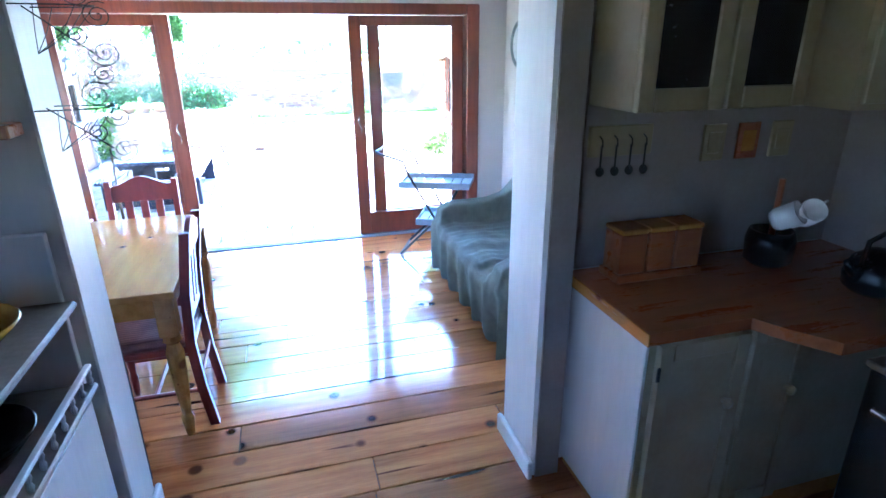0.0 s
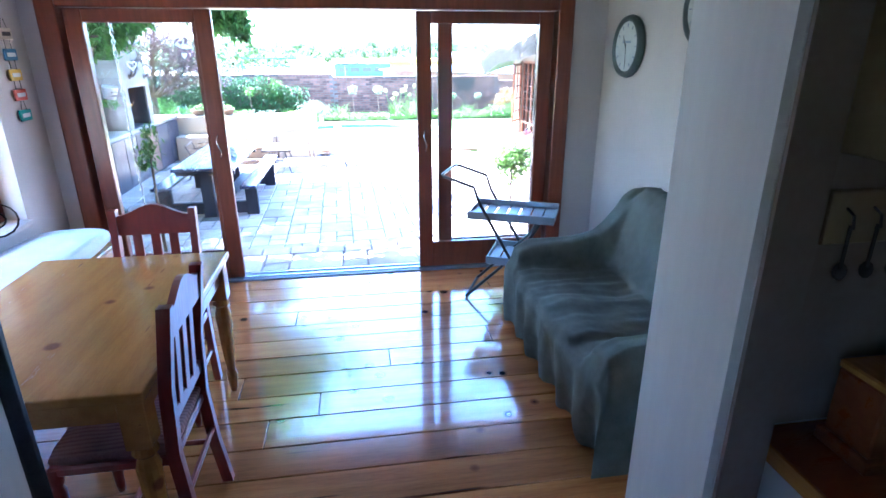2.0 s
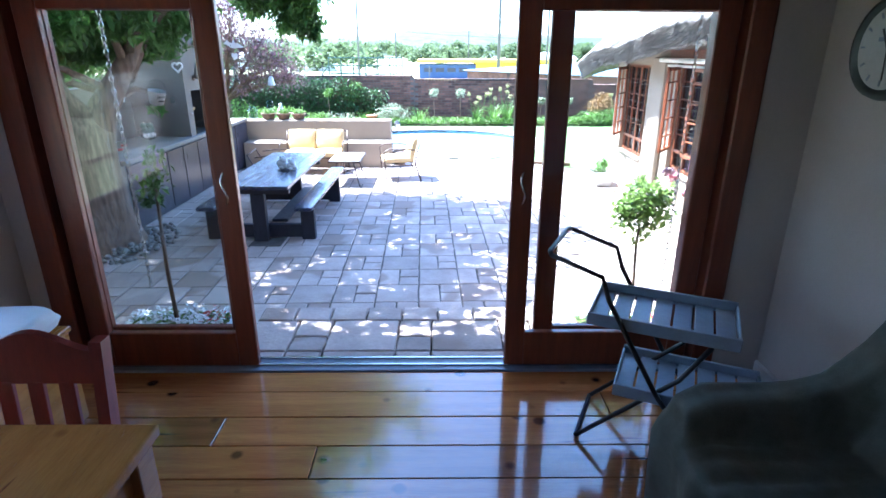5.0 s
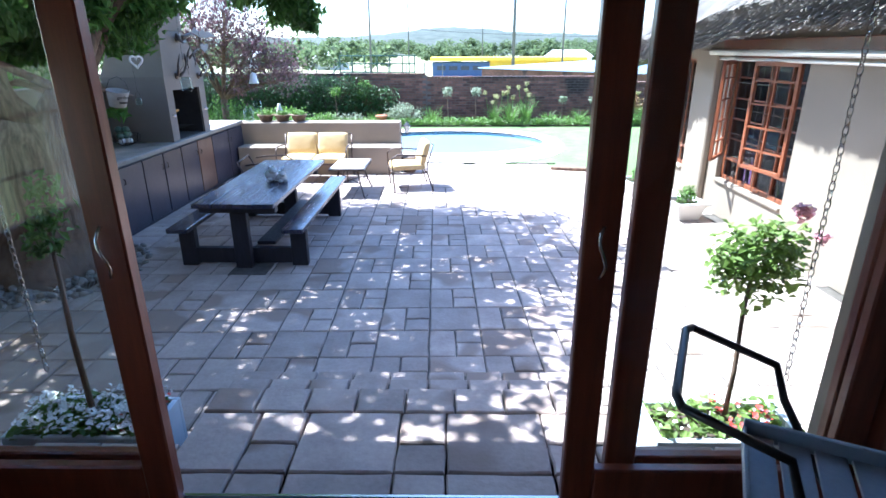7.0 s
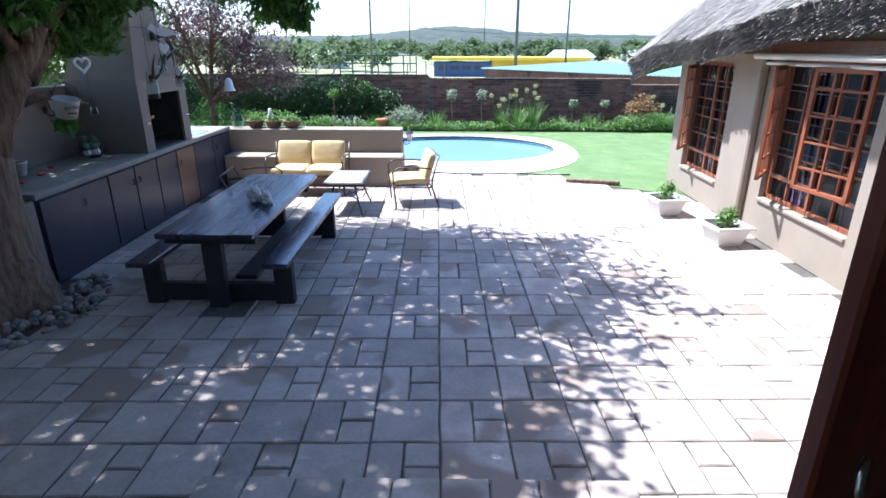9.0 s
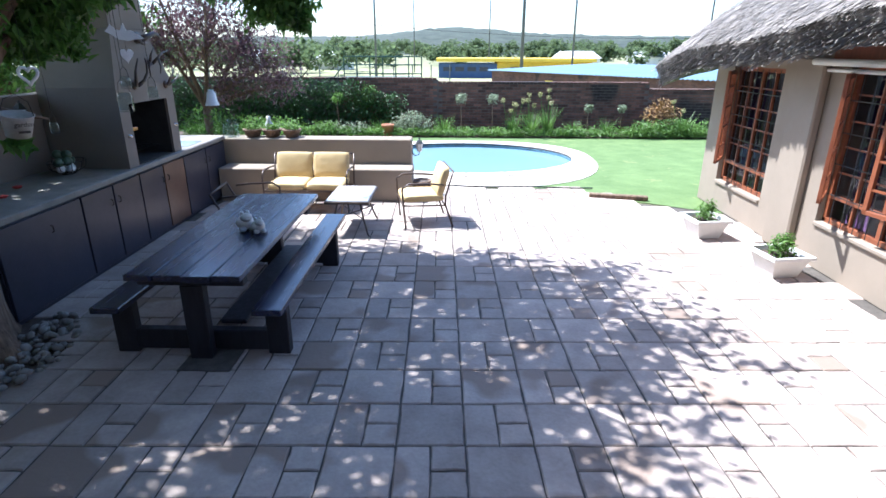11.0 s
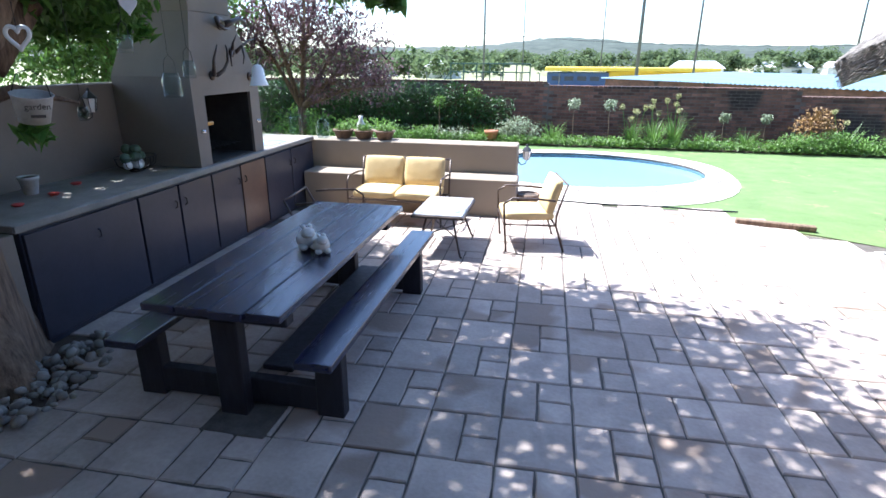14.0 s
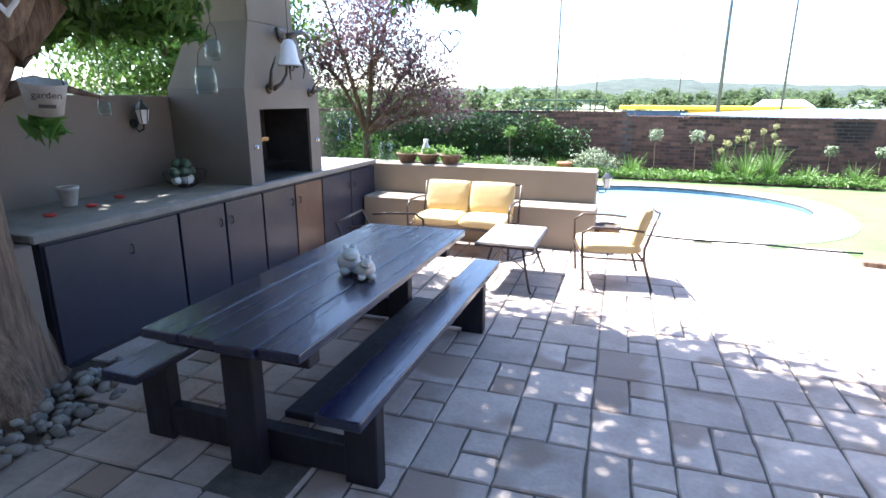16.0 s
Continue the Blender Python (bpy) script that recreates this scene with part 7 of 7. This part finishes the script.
c = new("sapling_head", leaves_mesh("sapling_head", SHRUB_LEAF, cloud(nr, 260, [(0.0, 0, 1.5, 0.11, 0.11, 0.14), (0.03, 0, 1.65, 0.08, 0.08, 0.08), (-0.05, 0, 1.37, 0.08, 0.08, 0.1)], 0.1), 0.055, 122))
c.parent = trough
bed = thing("flower_trough", pose(1.60, 5.86, PATIO), "pale blue trough of white and red flowers round a rose stem", "flower trough")
trough_box(bed)
for nm, mat, n, z, s in (("bed_leaves", ROSE_LEAF, 300, 0.47, 0.05), ("bed_petals", PETAL_WHITE, 60, 0.50, 0.03), ("bed_red_petals", PETAL_RED, 45, 0.52, 0.034)):
    xs = nr.uniform(-0.33, 0.33, n) if nm != "bed_red_petals" else nr.uniform(-0.05, 0.30, n)
    c = new(nm, leaves_mesh(nm, mat, np.column_stack([xs, nr.uniform(-0.15, 0.15, n), z + nr.normal(0, 0.025, n)]), s, 125, -0.3, 0.8))
    c.parent = bed
    tagged(c, kind="stuff")
rose = topiary(1.64, 5.88, 0.90, 0.21, ROSE_LEAF, 130, PATIO + 0.42, 0.013, "standard rose bush with light green leaves and pink blooms", 0.055, 760)
for k, (dx, dy, dz) in enumerate(((0.19, 0.02, 1.10), (0.24, -0.05, 1.02), (0.10, -0.1, 1.16))):
    c = new("bloom", leaves_mesh("bloom", PETAL_PINK, cloud(np.random.default_rng(k), 40, [(dx, dy, dz, 0.035, 0.035, 0.03)], 0.2), 0.035, k, 0, 0.9))
    c.parent = rose


def rain_chain(x, y, z0, z1):
    t = thing("rain_chain", pose(x, y, 0), "thin steel rain chain hanging from the eave", "chain", "rain chains")
    n = int((z1 - z0) / 0.036)
    for k in range(n):
        z = z1 - 0.036 * k
        pts = [((0.011 * math.cos(a) if k % 2 else 0.0), (0.0 if k % 2 else 0.011 * math.cos(a)), z - 0.02 + 0.024 * math.sin(a)) for a in [q * math.pi / 4 for q in range(8)]]
        part("link", tube(pts, 0.0028, 4, closed=True), CHROME, t)


rain_chain(1.75, 5.66, 0.25, 2.27)
rain_chain(-1.60, 5.72, 0.22, 2.27)
# unseen eave of this house, added to keep the sun off the floor inside
eave = thing("eave", pose(0, 5.6, 0), "unseen thatched eave added over the doors to block the sun", "eave")
part("thatch", box(-4.0, 3.2, 0.0, 0.46, 2.26, 2.46, 0.03), THATCH, eave)

# second garden chair behind the picnic table
garden_seat(pose(-2.62, 12.05, PATIO, 0, 0, 95), 1, "bare bronze tube garden chair frame behind the table", "chair", "garden_chair", False, 0.62)
# garden hose along the pool's edge
tagged(part("hose", tube([(-0.6 + 0.12 * k, 14.86 - 0.004 * k + 0.03 * math.sin(k * 0.5), PATIO + 0.010) for k in range(26)], 0.012, 6), BLACK), "dark garden hose lying on the paving", "hose")

# ---- pieces of floors and pavements ----
def paver_mesh(w, d, seed, h=0.03):
    rng = random.Random(seed)
    bm = bmesh.new()
    g = 0.0045
    outline = []
    for (xa, ya), (xb, yb) in zip(((-1, -1), (1, -1), (1, 1), (-1, 1)), ((1, -1), (1, 1), (-1, 1), (-1, -1))):
        for k in (0.0, 0.33, 0.66):
            x, y = xa + (xb - xa) * k, ya + (yb - ya) * k
            wob = rng.uniform(-0.006, 0.003)
            outline.append((x * (w / 2 - g + wob), y * (d / 2 - g + wob)))
    n = len(outline)
    low = [bm.verts.new((x, y, -h)) for x, y in outline]
    mid = [bm.verts.new((x, y, -0.008)) for x, y in outline]
    top = [bm.verts.new((x * (1 - 0.016 / w), y * (1 - 0.016 / d), 0.0)) for x, y in outline]
    bm.faces.new(top)
    for r0, r1 in ((low, mid), (mid, top)):
        for k in range(n):
            bm.faces.new((r0[k], r0[(k + 1) % n], r1[(k + 1) % n], r1[k]))
    return finish(bm, "paver", PAVER)


U = 0.2115
SHAPES = {}
for w, d in ((1, 1), (1, 2), (2, 2)):
    SHAPES[w, d] = [paver_mesh(w * U, d * U, 10 * w + d + 100 * k) for k in range(4)]


def inside(x, y):
    if x < -3.72 and y > 9.3 or (x + 3.95) ** 2 + (y - 8.95) ** 2 < 0.72:
        return False
    if y > 13.78 and x < -0.66:
        return False
    if -1.12 < x < 1.10 and y < 6.75 or -1.9 < x < 1.9 and y < 5.64:
        return False
    if x > 4.0 or y > 14.74:
        return False
    if y > 13.2 and x > 1.9 + (15.0 - y) * 0.95:
        return False
    return True


def lay_pavers():
    """Chequered courses: a large slab, then a tall half slab beside two small ones."""
    rng = random.Random(21)
    turn = radians(1.4)
    ca, sa = math.cos(turn), math.sin(turn)
    cells = []
    for j in range(-7, 17):
        for i in range(-18, 11):
            if (i + j) % 2:
                pieces = ((0, 0, 2, 2),)
            else:
                pieces = ((0, 0, 1, 2), (1, 0, 1, 1), (1, 1, 1, 1))
            for a, b, w, d in pieces:
                px, py = (2 * i + a + w / 2) * U, (2 * j + b + d / 2) * U
                cx, cy = 0.08 + ca * px - sa * py, 8.078 + sa * px + ca * py
                if inside(cx, cy):
                    cells.append((cx, cy, w, d, rng.randrange(4), rng.uniform(-0.003, 0.003)))
    near = sorted(cells, key=lambda c: (c[0] + 0.3) ** 2 * 0.7 + (c[1] - 8.6) ** 2)
    for cx, cy, w, d, k, dz in near[:300]:
        p = new("paver", SHAPES[w, d][k])
        p.parent = pavement
        p.location = (cx, cy, PATIO + dz)
        p.rotation_euler = (0, 0, turn)
    verts, faces = [], []
    for cx, cy, w, d, k, dz in near[300:]:
        me = SHAPES[w, d][k]
        base = len(verts)
        verts += [(ca * v.co.x - sa * v.co.y + cx, sa * v.co.x + ca * v.co.y + cy, v.co.z + PATIO + dz) for v in me.vertices]
        faces += [[base + i for i in f.vertices] for f in me.polygons]
    me = bpy.data.meshes.new("outer_pavers")
    me.from_pydata(verts, [], faces)
    me.materials.append(PAVER_FAR)
    ob = new("outer_pavers", me)
    ob.parent = pavement
    tagged(ob, kind="stuff")


PAVER_FAR = material("sandstone_paver_far", (0.44, 0.355, 0.30), (0.27, 0.215, 0.185), scale=3.0, rough=0.85, bump=0.7, fine=38, vary=0.16, spots=((0.24, 0.18, 0.14), 1.3, 0.60), island=True)
lay_pavers()
# one slab in the dark joint colour under the picnic table
p = tagged(new("drain_slab", paver_mesh(0.42, 0.42, 7)), "dark slab under the picnic table", "slab")
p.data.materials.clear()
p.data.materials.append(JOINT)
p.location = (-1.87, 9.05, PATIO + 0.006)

# step pavers: a row of edging stones on every tread, larger slabs on the landing
for y0, y1, z, x0, x1 in STEPS:
    count = round((x1 - x0) / 0.24)
    w = (x1 - x0) / count
    if z == LANDING:
        y0 = 5.85
    me = paver_mesh(w, y1 - y0, int(y0 * 10), 0.05)
    for k in range(count):
        p = new("paver", me)
        p.parent = steps
        p.location = (x0 + (k + 0.5) * w, (y0 + y1) / 2, z)
edges = (-1.66, -1.35, -0.978, -0.67, -0.44, 0.02, 0.245, 0.71, 0.92, 1.048, 1.46, 1.68)
for k, (xa, xb) in enumerate(zip(edges, edges[1:])):
    courses = [(5.24, 5.43)]
    if not -0.98 < (xa + xb) / 2 < 1.05:
        courses.append((5.43, 5.62))
    elif xb - xa < 0.3:
        courses += [(5.43, 5.62), (5.62, 5.85)]
    else:
        courses.append((5.43, 5.85))
    for q, (ya, yb) in enumerate(courses):
        p = new("paver", paver_mesh(xb - xa, yb - ya, 40 + 3 * k + q))
        p.parent = steps
        p.location = ((xa + xb) / 2, (ya + yb) / 2, LANDING)

# bricks of the garden wall, in running bond
BRICK_MESH = finish(box(-0.1075, 0.1075, -0.010, 0.004, -0.0325, 0.0325, 0.003), "brick", OLD_BRICK)
rng = random.Random(14)
verts, faces = [], []
for a, b, top in ((-3.4, -0.5, 0.86), (-0.5, 5.6, 0.76), (5.6, 9.5, 0.58)):
    course = 0
    z = top - 0.045
    while z > -0.56:
        x = a + 0.12 + (0.115 if course % 2 else 0.0)
        while x < b - 0.10:
            y = 22.0 + rng.uniform(-0.003, 0.003)
            if 0.3 < x < 3.6 and z > -0.45 and rng.random() < 0.98:
                p = new("brick", BRICK_MESH)
                p.parent = wall_back
                p.location = (x, y, z)
            else:
                n = len(verts)
                verts += [(x + sx * 0.1075, y + sy, z + sz * 0.0325) for sy in (-0.010, 0.004) for sx, sz in ((-1, -1), (1, -1), (1, 1), (-1, 1))]
                faces += [(n, n + 1, n + 2, n + 3), (n, n + 4, n + 5, n + 1), (n + 1, n + 5, n + 6, n + 2), (n + 2, n + 6, n + 7, n + 3), (n + 3, n + 7, n + 4, n)]
            x += 0.23
        z -= 0.080
        course += 1
me = bpy.data.meshes.new("outer_bricks")
me.from_pydata(verts, [], faces)
me.materials.append(OLD_BRICK_FAR)
ob = new("outer_bricks", me)
ob.parent = wall_back
tagged(ob, kind="stuff")

# floor planks run across the room
rng = random.Random(8)
y, planks = -1.0, 0
while y < 5.05:
    w = min(0.205 + rng.uniform(-0.012, 0.012), 5.09 - y)
    cuts = [-3.15, rng.uniform(-1.5, 2.0), 3.3]
    for a, b in zip(cuts, cuts[1:]):
        bm = box(-(b - a) / 2 + 0.0015, (b - a) / 2 - 0.0015, -w / 2 + 0.0025, w / 2 - 0.0025, -0.022, 0.0, 0.003)
        p = part("plank", bm, FLOOR_PINE, floor)
        p.location = ((a + b) / 2, y + w / 2, rng.uniform(-0.001, 0.001))
    y += w
